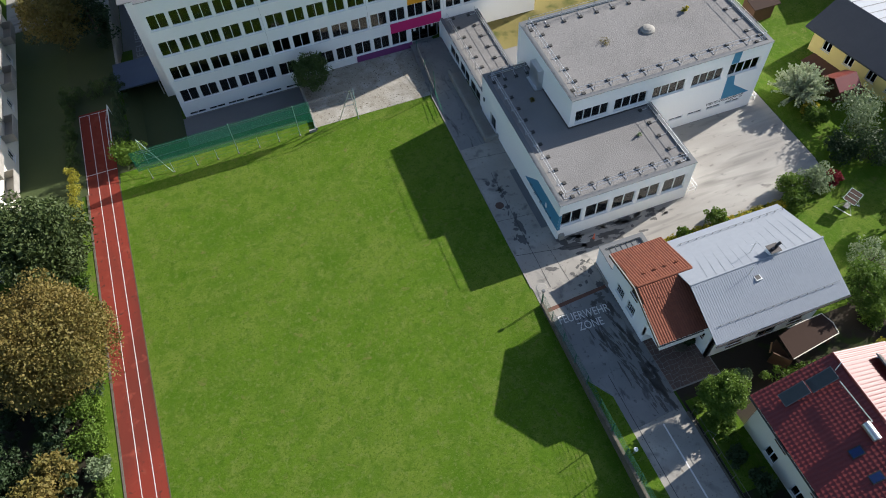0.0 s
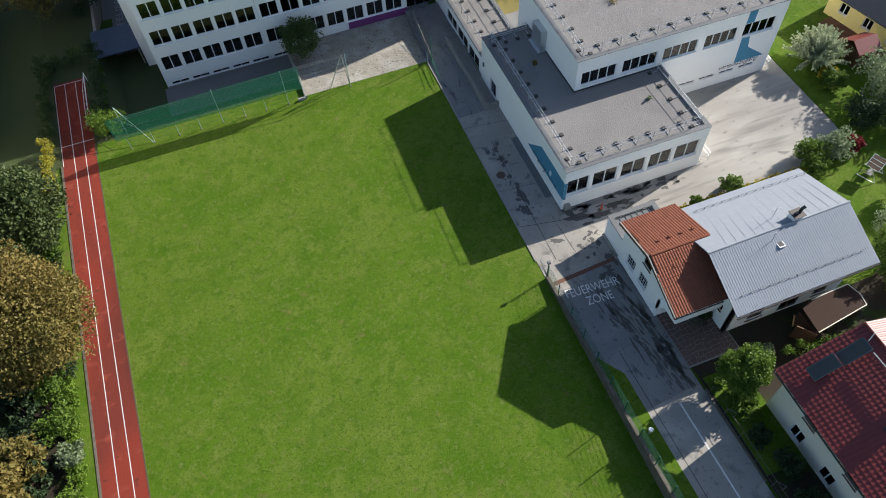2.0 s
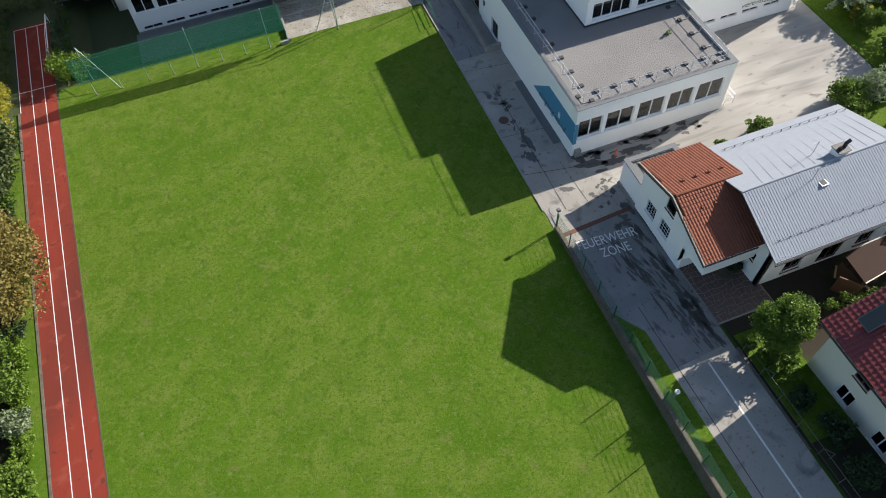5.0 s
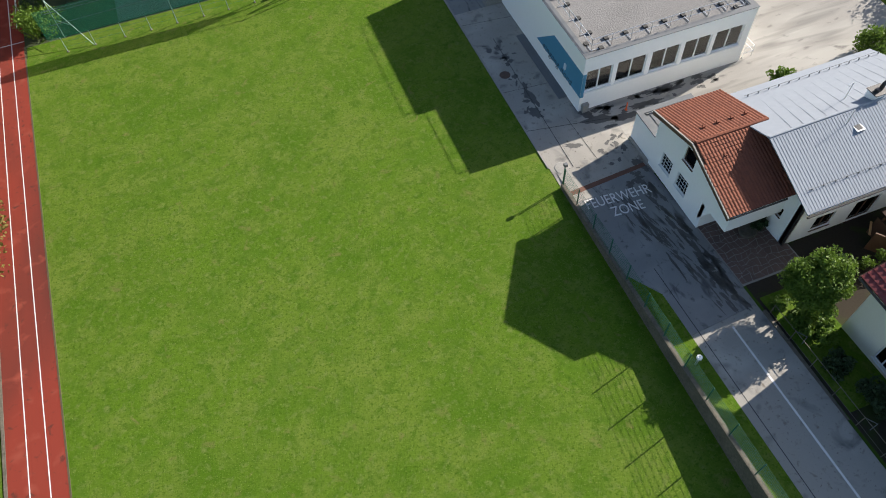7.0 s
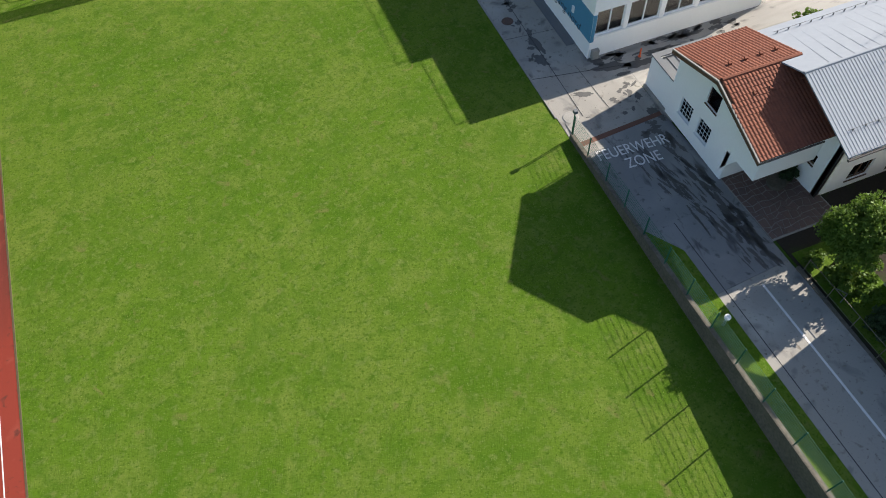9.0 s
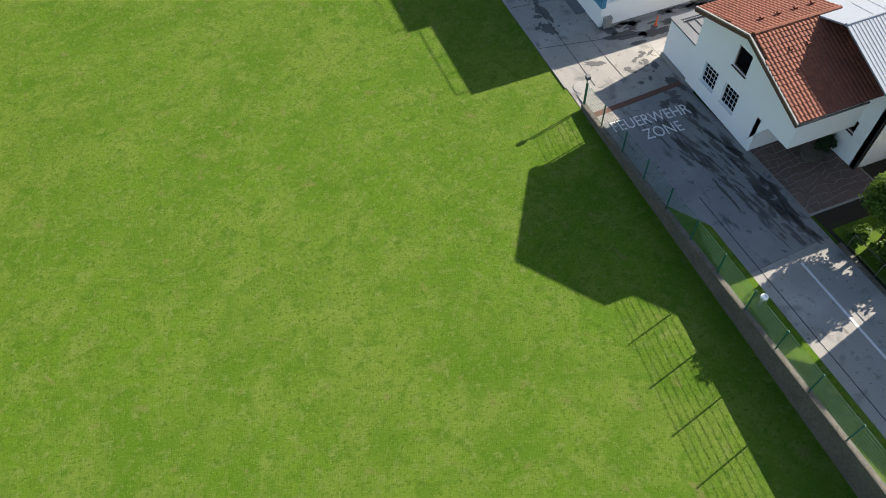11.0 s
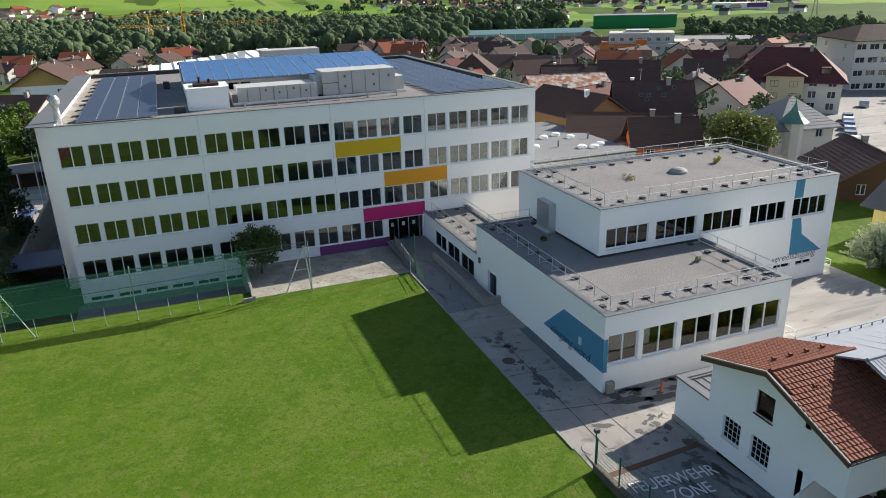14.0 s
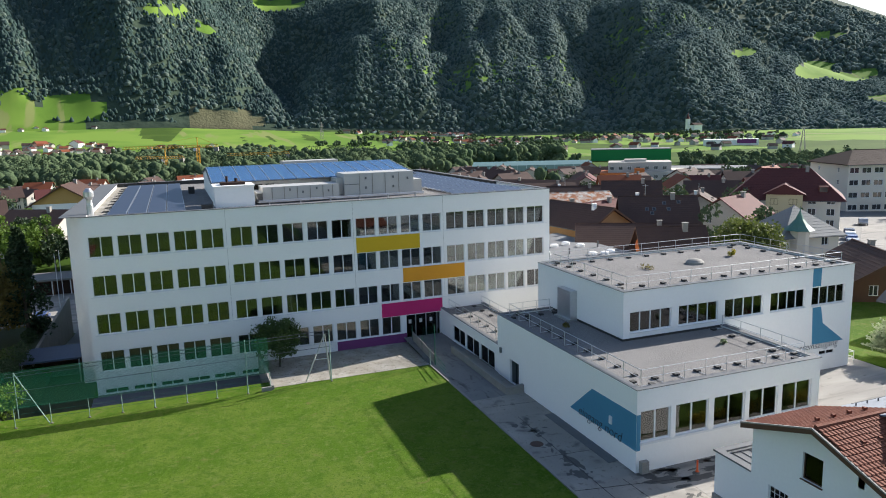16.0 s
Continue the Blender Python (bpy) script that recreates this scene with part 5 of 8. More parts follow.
def tile_slope(parent, a, b, c, material, w=0.30, l=0.34, singles=True, clip=None):
    m = slope_matrix(a, b, c)
    width = (Vector(b) - Vector(a)).length
    height = ((Vector(c) - Vector(a)) - (Vector(c) - Vector(a)).dot((Vector(b) - Vector(a)).normalized()) * (Vector(b) - Vector(a)).normalized()).length
    nx, ny = int(round(width / w)), int(round(height / l))
    w, l = width / nx, height / ny
    base = tile_mesh(w, l)
    me = base.data("tile")
    rest = Mesh()
    for j in range(ny):
        for i in range(nx):
            o = (i + 0.5) * w, j * l
            if clip and not clip(m @ Vector((o[0], o[1], 0))):
                continue
            t = m @ pose(o[0], o[1], 0.03 + random.uniform(0, 0.008), random.uniform(-0.6, 0.6), random.uniform(-0.8, 0.8), 0)
            if singles:
                part("tile", me, material, parent, m=t)
            else:
                k = len(rest.v)
                rest.v += [tuple(t @ Vector(v)) for v in base.v]
                rest.f += [tuple(k + q for q in f) for f in base.f]
    if not singles:
        ob = part("tile", rest, material, parent)
        ob["kind"] = "stuff"


# ---- white house with a tiled gable and a zinc roof ----
house = thing("house", (33, 22, 0.45), "white house with tiled gable wing and pale zinc roof", "house")
HB = 0.42
# west gable wall: outline with openings, built in the wall's own plane
wins = [(-26.85, 1.45, -25.65, 2.75), (-24.95, 1.45, -23.75, 2.8), (-24.95, 4.0, -23.85, 5.32)]
part("west_wall", panel_wall(-28.0, -22.1, HB, 4.95, wins[:2] + [(-24.95, 4.0, -23.85, 4.95)], 0.3, pose(25.5, 0, 0, 0, 0, -90)), M_WHITE, house)
part("west_wall", panel_wall(-22.1, -19.65, 2.75, 4.947, [], 0.3, pose(25.5, 0, 0, 0, 0, -90)), M_WHITE, house)
part("gable_wall", Mesh().prism([(25.5, 28.0, 4.95), (25.5, 24.95, 4.95), (25.5, 24.95, 5.32), (25.5, 23.85, 5.32), (25.5, 23.85, 4.95), (25.5, 19.65, 4.95), (25.5, 19.65, 5.56), (25.5, 23.75, 6.96), (25.5, 28.0, 5.42)], (0.3, 0, 0)), M_WHITE, house)
for b in ((25.8, 27.7, HB, 30.0, 28.0, 5.15), (25.5, 21.8, HB, 29.6, 22.1, 5.6), (25.8, 19.65, 2.75, 29.6, 19.9, 5.5)):
    part("side_wall", Mesh().box(*b), M_WHITE, house)
part("soffit", Mesh().box(25.8, 19.9, 2.75, 29.6, 21.797, 2.9), M_WHITE, house)
part("corner_pier", Mesh().prism([(25.5, 22.1, 2.75), (25.5, 21.2, 2.75), (25.5, 22.1, 1.2)], (0.3, 0, 0)), M_WHITE, house)
part("inner_wall", Mesh().box(27.2, 22.2, HB, 27.3, 27.4, 5.0), M_ROOM, house)
for (u0, z0, u1, z1), gr in zip(wins, (4, 4, 1)):
    window(house, pose(25.5, -u0, z0, 0, 0, -90), u1 - u0, z1 - z0, gr, M_GLASSB, M_FRAME if gr == 4 else M_WOOD, bar=0.035 if gr == 4 else 0.05, mull=0.018 if gr == 4 else 0.06, rows=gr)
g = panel_wall(-27.0, -18.45, HB, 5.7, [(-20.2, 2.3, -19.5, 3.1)], 0.3, pose(29.6, 0, 0, 0, 0, -90))
part("main_wall", g, M_WHITE, house)
window(house, pose(29.6, 20.2, 2.3, 0, 0, -90), 0.7, 0.8, 1, M_GLASSD, M_WOOD)
south = [(31.5, 1.2, 33.0, 2.6), (34.5, 0.6, 36.4, 2.7), (37.6, 1.2, 39.0, 2.6), (31.5, 3.6, 32.8, 4.8), (35.0, 3.6, 36.3, 4.8), (38.0, 3.6, 39.3, 4.8)]
part("main_wall", panel_wall(29.6, 40.3, HB, 5.7, south, 0.3, pose(0, 18.45, 0)), M_WHITE, house)
for x0, z0, x1, z1 in south:
    window(house, pose(x0, 18.45, z0), x1 - x0, z1 - z0, 2, M_GLASSD, M_WOOD)
part("main_wall", Mesh().box(40.0, 18.75, HB, 40.3, 26.7, 5.7).box(29.9, 26.7, HB, 40.3, 27.0, 5.7).prism([(40.0, 18.45, 5.7), (40.0, 27.0, 5.7), (40.0, 22.05, 7.5), (40.0, 18.45, 6.28)], (0.3, 0, 0)), M_WHITE, house)
part("main_wall", Mesh().prism([(29.6, 18.45, 5.7), (29.6, 27.0, 5.7), (29.6, 22.05, 7.5), (29.6, 18.45, 6.28)], (0.3, 0, 0)), M_WHITE, house)
# zinc roof with standing seams
part("zinc_roof", Mesh().prism([(28.36, 17.24, 5.92), (40.82, 17.34, 5.92), (40.9, 22.1, 7.62), (28.45, 22.0, 7.62)], (0, 0, 0.09)), M_ZINC, house, "pale zinc sheet roof slope")
part("zinc_roof", Mesh().prism([(28.45, 22.0, 7.62), (40.9, 22.1, 7.62), (41.15, 27.5, 5.6), (29.98, 27.5, 5.6), (29.95, 24.1, 6.86), (28.45, 23.6, 7.03)], (0, 0, 0.09)), M_ZINC, house, "pale zinc sheet roof slope")
seams = Mesh()
for i in range(1, 61):
    s = i / 61
    a = Vector((28.36 + 12.46 * s, 17.25 + 0.1 * s, 6.012))
    b = Vector((28.45 + 12.45 * s, 22.0 + 0.1 * s, 7.711))
    seams.prism([a, a + Vector((0.07, 0, 0)), b + Vector((0.07, 0, 0)), b], (0, 0, 0.016))
part("standing_seam", seams, M_ZINC, house)
seams = Mesh()
for i in range(1, 15):
    s = i / 15
    a = Vector((28.45 + 12.45 * s, 22.02 + 0.1 * s, 7.72))
    b = Vector((30.0 + 11.15 * s, 27.45, 5.70))
    if s < 0.12:
        continue
    seams.prism([a, a + Vector((0.02, 0, 0)), b + Vector((0.02, 0, 0)), b], (0, 0, 0.009))
part("standing_seam", seams, M_ZINC, house)
part("ridge_cap", Mesh().tube((28.42, 22.0, 7.70), (40.95, 22.1, 7.70), 0.09, 8), M_ZINC, house)
for sx, sy, sz, ex, stp in ((29.0, 18.45, 6.47, 40.4, 0.8), (30.4, 26.6, 6.1, 40.9, 0.78)):
    snow = Mesh().tube((sx, sy, sz + 0.1), (ex, sy + 0.08, sz + 0.1), 0.014)
    for i in range(14):
        snow.box(sx + 0.3 + i * stp, sy - 0.03, sz - 0.06, sx + 0.34 + i * stp, sy + 0.03, sz + 0.11)
    part("snow_guard", snow, M_COPING, house, "thin steel snow guard on clips")
gut = Mesh().tube((28.3, 17.14, 5.88), (40.85, 17.26, 5.88), 0.07, 8).tube((24.48, 18.98, 5.40), (28.5, 18.98, 5.40), 0.06, 8).tube((28.5, 17.2, 5.85), (29.62, 18.4, 5.2), 0.045).tube((29.62, 18.41, 5.2), (29.62, 18.42, 4.9), 0.045).tube((29.62, 18.42, 4.9), (29.62, 18.42, HB), 0.045)
part("gutter", gut, mat("dark_gutter", (0.05, 0.045, 0.045), (0.07, 0.065, 0.06), rough=0.4, metal=0.4), house)
ch = part("chimney", Mesh().box(35.9, 22.1, 7.2, 36.75, 22.8, 8.05), M_WHITE, house, "low white chimney with metal cowl")
part("cowl", Mesh().box(35.82, 22.02, 8.05, 36.83, 22.88, 8.11).tube((36.15, 22.4, 8.11), (36.15, 22.4, 8.3), 0.15, 10).tube((36.5, 22.45, 8.11), (36.5, 22.45, 8.5), 0.13, 10).tube((36.5, 22.45, 8.5), (36.75, 22.45, 8.75), 0.13, 10), bpy.data.materials["dark_gutter"], ch)
hat = part("roof_hatch", Mesh().box(33.75, 20.6, 6.95, 34.3, 21.15, 7.36), M_METAL, house, "small steel roof hatch")
part("pane", Mesh().box(33.82, 20.67, 7.36, 34.23, 21.08, 7.37), M_DARK, hat)
part("antenna", Mesh().tube((33.45, 21.3, 7.3), (33.45, 21.3, 8.6), 0.03).tube((34.9, 23.2, 7.2), (34.9, 23.2, 8.6), 0.025).tube((34.5, 23.2, 8.5), (35.2, 23.2, 8.5), 0.015), M_METAL, house)
# tiled wing roof
deck = Mesh().prism([(24.5, 19.05, 5.42), (29.6, 19.05, 5.42), (29.6, 23.72, 6.98), (24.6, 23.72, 6.98)], (0, 0, 0.05)).prism([(24.6, 23.72, 6.98), (29.9, 23.72, 6.98), (29.9, 28.15, 5.45), (24.95, 28.15, 5.45)], (0, 0, 0.05))
part("roof_deck", deck, M_WOOD, house)
wing = part("tiled_roof", Mesh().prism([(24.40, 19.0, 5.26), (24.48, 19.0, 5.26), (24.58, 23.72, 6.84), (24.50, 23.72, 6.84)], (0, 0, 0.2)).prism([(24.50, 23.72, 6.84), (24.58, 23.72, 6.84), (24.94, 28.2, 5.29), (24.86, 28.2, 5.29)], (0, 0, 0.24)), M_WOOD, house, "red-brown clay tile roof with dark timber verge boards")
part("verge_flashing", Mesh().prism([(24.40, 18.98, 5.47), (24.49, 18.98, 5.47), (24.59, 23.72, 7.06), (24.50, 23.72, 7.06)], (0, 0, 0.07)).prism([(24.50, 23.72, 7.06), (24.59, 23.72, 7.06), (24.95, 28.22, 5.54), (24.86, 28.22, 5.54)], (0, 0, 0.07)), M_CONC, wing, "pale sheet verge flashing")
tile_slope(wing, (24.5, 19.05, 5.49), (29.6, 19.05, 5.49), (24.5, 23.72, 7.05), M_TILE, w=0.225, l=0.285, clip=lambda p: p.x < 29.55 and p.x > 24.55 + (p.y - 19.05) * 0.02)
tile_slope(wing, (29.9, 28.15, 5.52), (24.7, 28.15, 5.52), (29.9, 23.72, 7.05), M_TILE, w=0.225, l=0.285, singles=False, clip=lambda p: p.x > 24.68 + (p.y - 23.72) * 0.08)
ridge = Mesh()
for i in range(13):
    ridge.tube((24.75 + i * 0.385, 23.72, 7.09), (25.18 + i * 0.385, 23.72, 7.09 + 0.012), 0.13, 8, 0.115)
part("ridge_tile", ridge, M_TILE, wing)
for i in range(4):
    for y, dz in ((24.9, 6.74), (22.5, 6.62)):
        part("vent_tile", Mesh().prism([(26.0 + i, y - 0.12, dz), (26.2 + i, y - 0.12, dz), (26.1 + i, y + 0.1, dz)], (0, 0, 0.16)), M_TILE, wing)
# flat garage wing
gar = thing("garage", (27.8, 29.3, 0.05), "flat-roofed white garage joined to the house", "garage")
part("wall", Mesh().box(25.7, 28.003, 0.03, 26.0, 30.75, 2.75).box(26.0, 30.45, 0.03, 30.0, 30.75, 2.75).box(29.7, 28.003, 0.03, 30.0, 30.45, 2.75), M_WHITE, gar)
part("roof", Mesh().box(26.0, 28.003, 2.5, 29.7, 30.45, 2.62), M_COPING, gar)
for i in range(6):
    part("seam", Mesh().box(26.5 + i * 0.55, 28.05, 2.62, 26.54 + i * 0.55, 30.4, 2.66), M_COPING, gar)
part("coping", Mesh().box(25.62, 28.003, 2.753, 26.05, 30.83, 2.85).box(26.05, 30.4, 2.753, 30.08, 30.83, 2.85).box(29.65, 28.003, 2.753, 30.08, 30.4, 2.85), M_COPING, gar)
part("roof_ladder", Mesh().tube((26.4, 28.4, 2.66), (29.4, 29.9, 2.66), 0.04).tube((26.6, 28.1, 2.66), (29.5, 29.6, 2.66), 0.04), M_METAL, gar)
part("plinth", Mesh().box(25.6, 27.2, 0.03, 25.697, 30.8, 0.35), M_CONC, gar)
# flagstone porch
flags = thing("flagstone_paving", (27.5, 19, HB), "brown crazy paving in the shaded porch", "paving", kind="structure")
rnd = random.Random(11)
NX, NY = 11, 12
grid = {}
for i in range(NX + 1):
    for j in range(NY + 1):
        grid[i, j] = (25.62 + i * 0.4 + (rnd.uniform(-0.15, 0.15) if 0 < i < NX else 0), 16.8 + j * 0.43 + (rnd.uniform(-0.16, 0.16) if 0 < j < NY else 0))
part("bed", Mesh().prism([(25.58, 16.7, road_z(16.7) - 0.1), (30.1, 16.7, road_z(16.7) - 0.1), (30.1, 22.1, road_z(22.1) - 0.1), (25.58, 22.1, road_z(22.1) - 0.1)], (0, 0, 0.12)), M_CONC, flags)
for i in range(NX):
    for j in range(NY):
        c = [grid[i, j], grid[i + 1, j], grid[i + 1, j + 1], grid[i, j + 1]]
        mx, my = sum(p[0] for p in c) / 4, sum(p[1] for p in c) / 4
        pts = [(mx + (p[0] - mx) * 0.9, my + (p[1] - my) * 0.9, road_z(p[1]) + 0.02) for p in c]
        part("flagstone", Mesh().prism(pts, (0, 0, 0.02)), M_STONE, flags)
pot = thing("plant_trough", (28.2, 20.0, road_z(20)), "pale stone plant trough with dark shrub", "planter")
zp = road_z(20) + 0.04
part("trough", Mesh().lathe([(0.5, zp), (0.62, zp + 0.35), (0.55, zp + 0.38), (0.5, zp + 0.3), (0.0, zp + 0.3)], 28.2, 20.1, 12), M_MOSSY, pot)

# brown lean-to roof beside the house
lean = thing("carport", (37.7, 16.4, 0.7), "brown flat-roofed timber shelter beside the house", "shelter")
part("roof", Mesh().prism([(35.2, 15.05, 2.62), (40.05, 15.7, 2.62), (40.2, 16.65, 2.66), (39.85, 17.75, 2.7), (36.4, 17.6, 2.7), (35.3, 17.3, 2.7)], (0, 0, 0.1)), M_BROWNR, lean, "brown sheeted flat roof")
for a, b in (((35.2, 15.05, 2.73), (40.05, 15.7, 2.73)), ((36.4, 17.6, 2.8), (39.85, 17.75, 2.8)), ((39.85, 17.75, 2.8), (40.2, 16.65, 2.77)), ((40.2, 16.65, 2.77), (40.05, 15.7, 2.73))):
    part("roof_trim", Mesh().tube(a, b, 0.045, 6), M_CREAM, lean, "pale sheet edge trim")
for x, y in ((35.4, 15.3), (39.8, 15.8), (39.7, 17.5), (36.5, 17.4)):
    part("post", Mesh().box(x - 0.07, y - 0.07, 0.6, x + 0.07, y + 0.07, 2.62), M_WOOD, lean)
part("side_board", Mesh().prism([(34.2, 16.2, 0.7), (35.2, 15.0, 0.7), (35.25, 15.06, 0.7), (34.25, 16.26, 0.7)], (0, 0, 1.7)), M_WOOD, lean)
part("lattice", Mesh().box(35.2, 15.1, 0.7, 35.25, 17.2, 2.3), M_WOOD, lean)
solid("timber_beam", Mesh().tube((34.3, 16.5, 1.8), (34.9, 17.2, 2.0), 0.07, 6), M_TIMBER, "pale timber beam leaning at the shelter corner", "beam")

# ---- house with dark red tiles and roof collectors ----
H2 = pose(34.45, 12.85, 0, 0, 0, 0.4)
red = thing("house", (34, 7, 1.2), "cream house with dark red tiled roof and solar collectors", "house")


def L2(g):
    g.v = [tuple(H2 @ Vector(v)) for v in g.v]
    return g


ww = [(-4.3, 1.5, -3.1, 2.9), (-7.5, 1.5, -6.3, 2.9), (-10.9, 1.6, -9.8, 2.7), (-4.4, 4.2, -3.2, 5.2), (-8.6, 4.2, -7.4, 5.2)]
w2 = [(-c + 0.0, b, -a + 0.0, d) for a, b, c, d in ww]
part("west_wall", panel_wall(0.75, 12.6, 0.6, 5.75, w2, 0.3, H2 @ pose(-5.35, 0, 0, 0, 0, -90)), M_CREAM, red)
for u0, z0, u1, z1 in w2:
    window(red, H2 @ pose(-5.35, -u0, z0, 0, 0, -90), u1 - u0, z1 - z0, 2, M_GLASSB, M_WOOD if z0 > 3 else M_FRAME)
part("side_wall", L2(Mesh().box(-5.05, -1.05, 0.6, 5.35, -0.75, 5.75).box(5.05, -12.6, 0.6, 5.35, -1.05, 5.75).box(-5.35, -12.9, 0.6, 5.35, -12.6, 5.75)
     .prism([(-5.35, -0.75, 5.75), (5.35, -0.75, 5.75), (0, -0.75, 8.05)], (0, -0.3, 0)).prism([(-5.35, -12.6, 5.75), (5.35, -12.6, 5.75), (0, -12.6, 8.05)], (0, -0.3, 0))), M_CREAM, red)
part("roof_deck", L2(Mesh().prism([(-6.0, 0, 5.9), (0, 0, 8.45), (0, -13.4, 8.45), (-6.0, -13.4, 5.9)], (0, 0, 0.06)).prism([(0, 0, 8.45), (6.0, 0, 5.9), (6.0, -13.4, 5.9), (0, -13.4, 8.45)], (0, 0, 0.06))), M_WOOD, red)
roof2 = part("tiled_roof", L2(Mesh().prism([(-6.05, 0.03, 5.8), (0, 0.03, 8.38), (0, 0.03, 8.55), (-6.05, 0.03, 5.98)], (0, 0.03, 0)).prism([(6.05, 0.03, 5.8), (0, 0.03, 8.38), (0, 0.03, 8.55), (6.05, 0.03, 5.98)], (0, 0.03, 0))), M_WOOD, red, "dark red tile roof")
tile_slope(roof2, H2 @ Vector((-6.0, 0, 5.97)), H2 @ Vector((-6.0, -4.0, 5.97)), H2 @ Vector((0, 0, 8.52)), M_TILER, w=0.31, l=0.36)
tile_slope(roof2, H2 @ Vector((-6.0, -4.0, 5.97)), H2 @ Vector((-6.0, -13.4, 5.97)), H2 @ Vector((0, -4.0, 8.52)), M_TILER, w=0.31, l=0.36, singles=False)
tile_slope(roof2, H2 @ Vector((6.0, -13.4, 5.97)), H2 @ Vector((6.0, 0, 5.97)), H2 @ Vector((0, -13.4, 8.52)), M_TILER, w=0.31, l=0.36, singles=False)
rd = Mesh()
for i in range(34):
    rd.tube((0, -i * 0.395, 8.58), (0, -i * 0.395 - 0.44, 8.59), 0.13, 8, 0.115)
part("ridge_tile", L2(rd), M_TILER, roof2)
part("gutter", L2(Mesh().tube((-6.08, 0, 5.86), (-6.08, -13.4, 5.86), 0.07, 8)), bpy.data.materials["dark_gutter"], red)


mW = slope_matrix(H2 @ Vector((-6.0, 0, 5.97)), H2 @ Vector((-6.0, -1, 5.97)), H2 @ Vector((0, 0, 8.52)))
mE = slope_matrix(H2 @ Vector((6.0, -13.4, 5.97)), H2 @ Vector((6.0, -12.4, 5.97)), H2 @ Vector((0, -13.4, 8.52)))
for k, (m0, u, v, w_, l_) in enumerate(((mW, 0.9, 1.6, 1.0, 2.05), (mW, 0.9, 3.75, 1.0, 2.05), (mE, 10.2, 2.0, 2.2, 1.1), (mE, 7.2, 2.0, 2.2, 1.1))):
    tilt = m0 @ pose(u, v, 0.18, 14 if k < 2 else 22, 0, 0)
    fr = part("collector", Mesh().box(0, 0, 0, w_, l_, 0.09), M_COPING, red, "flat roof collector in a steel frame", tilt)
    part("collector_glass", Mesh().box(0.05, 0.05, 0.09, w_ - 0.05, l_ - 0.05, 0.10), mat("collector_glass", (0.045, 0.05, 0.05), (0.065, 0.07, 0.07), rough=0.35, big=0.5, spec=0.3, bump=0), fr)
    for a in (0.1, w_ - 0.16):
        part("bracket", Mesh().box(a, 0.3, -0.3, a + 0.05, 0.36, 0), M_METAL, fr)
part("water_tank", Mesh().tube((0, 0, 0), (1.25, 0, 0), 0.32, 16), M_METAL, red, "shiny cylindrical water tank", mW @ pose(5.2, 5.35, 0.42))
part("roof_pipe", Mesh().tube((2.0, 5.7, 0.32), (5.3, 5.8, 0.34), 0.04).tube((1.2, 5.9, 0.25), (0.9, 6.6, 0.2), 0.035), M_METAL, red, "", mW)
for u, v in ((6.2, 3.3), (8.1, 3.4), (10.6, 3.3)):
    sk = part("skylight", Mesh().box(0, 0, 0, 0.66, 0.95, 0.1), M_FOOT, red, "dark framed roof window", mW @ pose(u, v, 0.05))
    part("pane", Mesh().box(0.07, 0.07, 0.1, 0.59, 0.88, 0.11), mat("skylight_glass", (0.015, 0.03, 0.09), (0.02, 0.04, 0.12), rough=0.25, spec=0.4, bump=0), sk)
# fence and gate posts along the road side gardens
gf = thing("garden_fence", (26, 8, 1), "low grey wire fence with steel posts along the road", "fence")
for i in range(14):
    y = 14.4 - i * 1.9
    z = road_z(y)
    part("post", Mesh().tube((25.8, y, z - 0.1), (25.8, y, z + 1.15), 0.025), M_MOSSY, gf)
    if i:
        part("rail", Mesh().tube((25.8, y, z + 1.1), (25.8, y + 1.9, road_z(y + 1.9) + 1.1), 0.02).tube((25.8, y, z + 0.3), (25.8, y + 1.9, road_z(y + 1.9) + 0.3), 0.012), M_MOSSY, gf)
    if i % 3 == 1:
        part("frame", Mesh().tube((25.8, y, z + 1.1), (26.3, y - 0.5, z + 0.9), 0.02).tube((26.3, y - 0.5, z + 0.9), (26.3, y - 0.5, z), 0.02), M_COPING, gf)
solid("garden_wall", Mesh().prism([(25.55, 14.7, 0.5), (25.75, 14.7, 0.5), (25.75, -20, 1.4), (25.55, -20, 1.4)], (0, 0, 0.5)), M_MOSSY, "low concrete garden wall beside the road", "wall", kind="structure")
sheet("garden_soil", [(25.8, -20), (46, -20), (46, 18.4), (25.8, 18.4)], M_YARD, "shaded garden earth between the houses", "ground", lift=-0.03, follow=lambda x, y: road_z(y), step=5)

# yellow house with slate roof behind the yard
yel = thing("house", (67, 43, 0), "yellow house with dark slate gable roof", "house")
HY = pose(62.2, 48.6, 0, 0, 0, 12)


def LY(g):
    g.v = [tuple(HY @ Vector(v)) for v in g.v]
    return g


yw = [(1.5, 1.0, 2.6, 2.2), (4.5, 1.0, 5.6, 2.2), (7.5, 1.0, 8.6, 2.2), (10.0, 1.0, 11.0, 2.2)]
part("wall", panel_wall(0, 13, -0.1, 3.2, yw, 0.3, HY @ pose(0, 0, 0, 0, 0, -90)), M_YELLOWW, yel)
for u0, z0, u1, z1 in yw:
    window(yel, HY @ pose(0, -u0, z0, 0, 0, -90), u1 - u0, z1 - z0, 2, M_GLASSD)
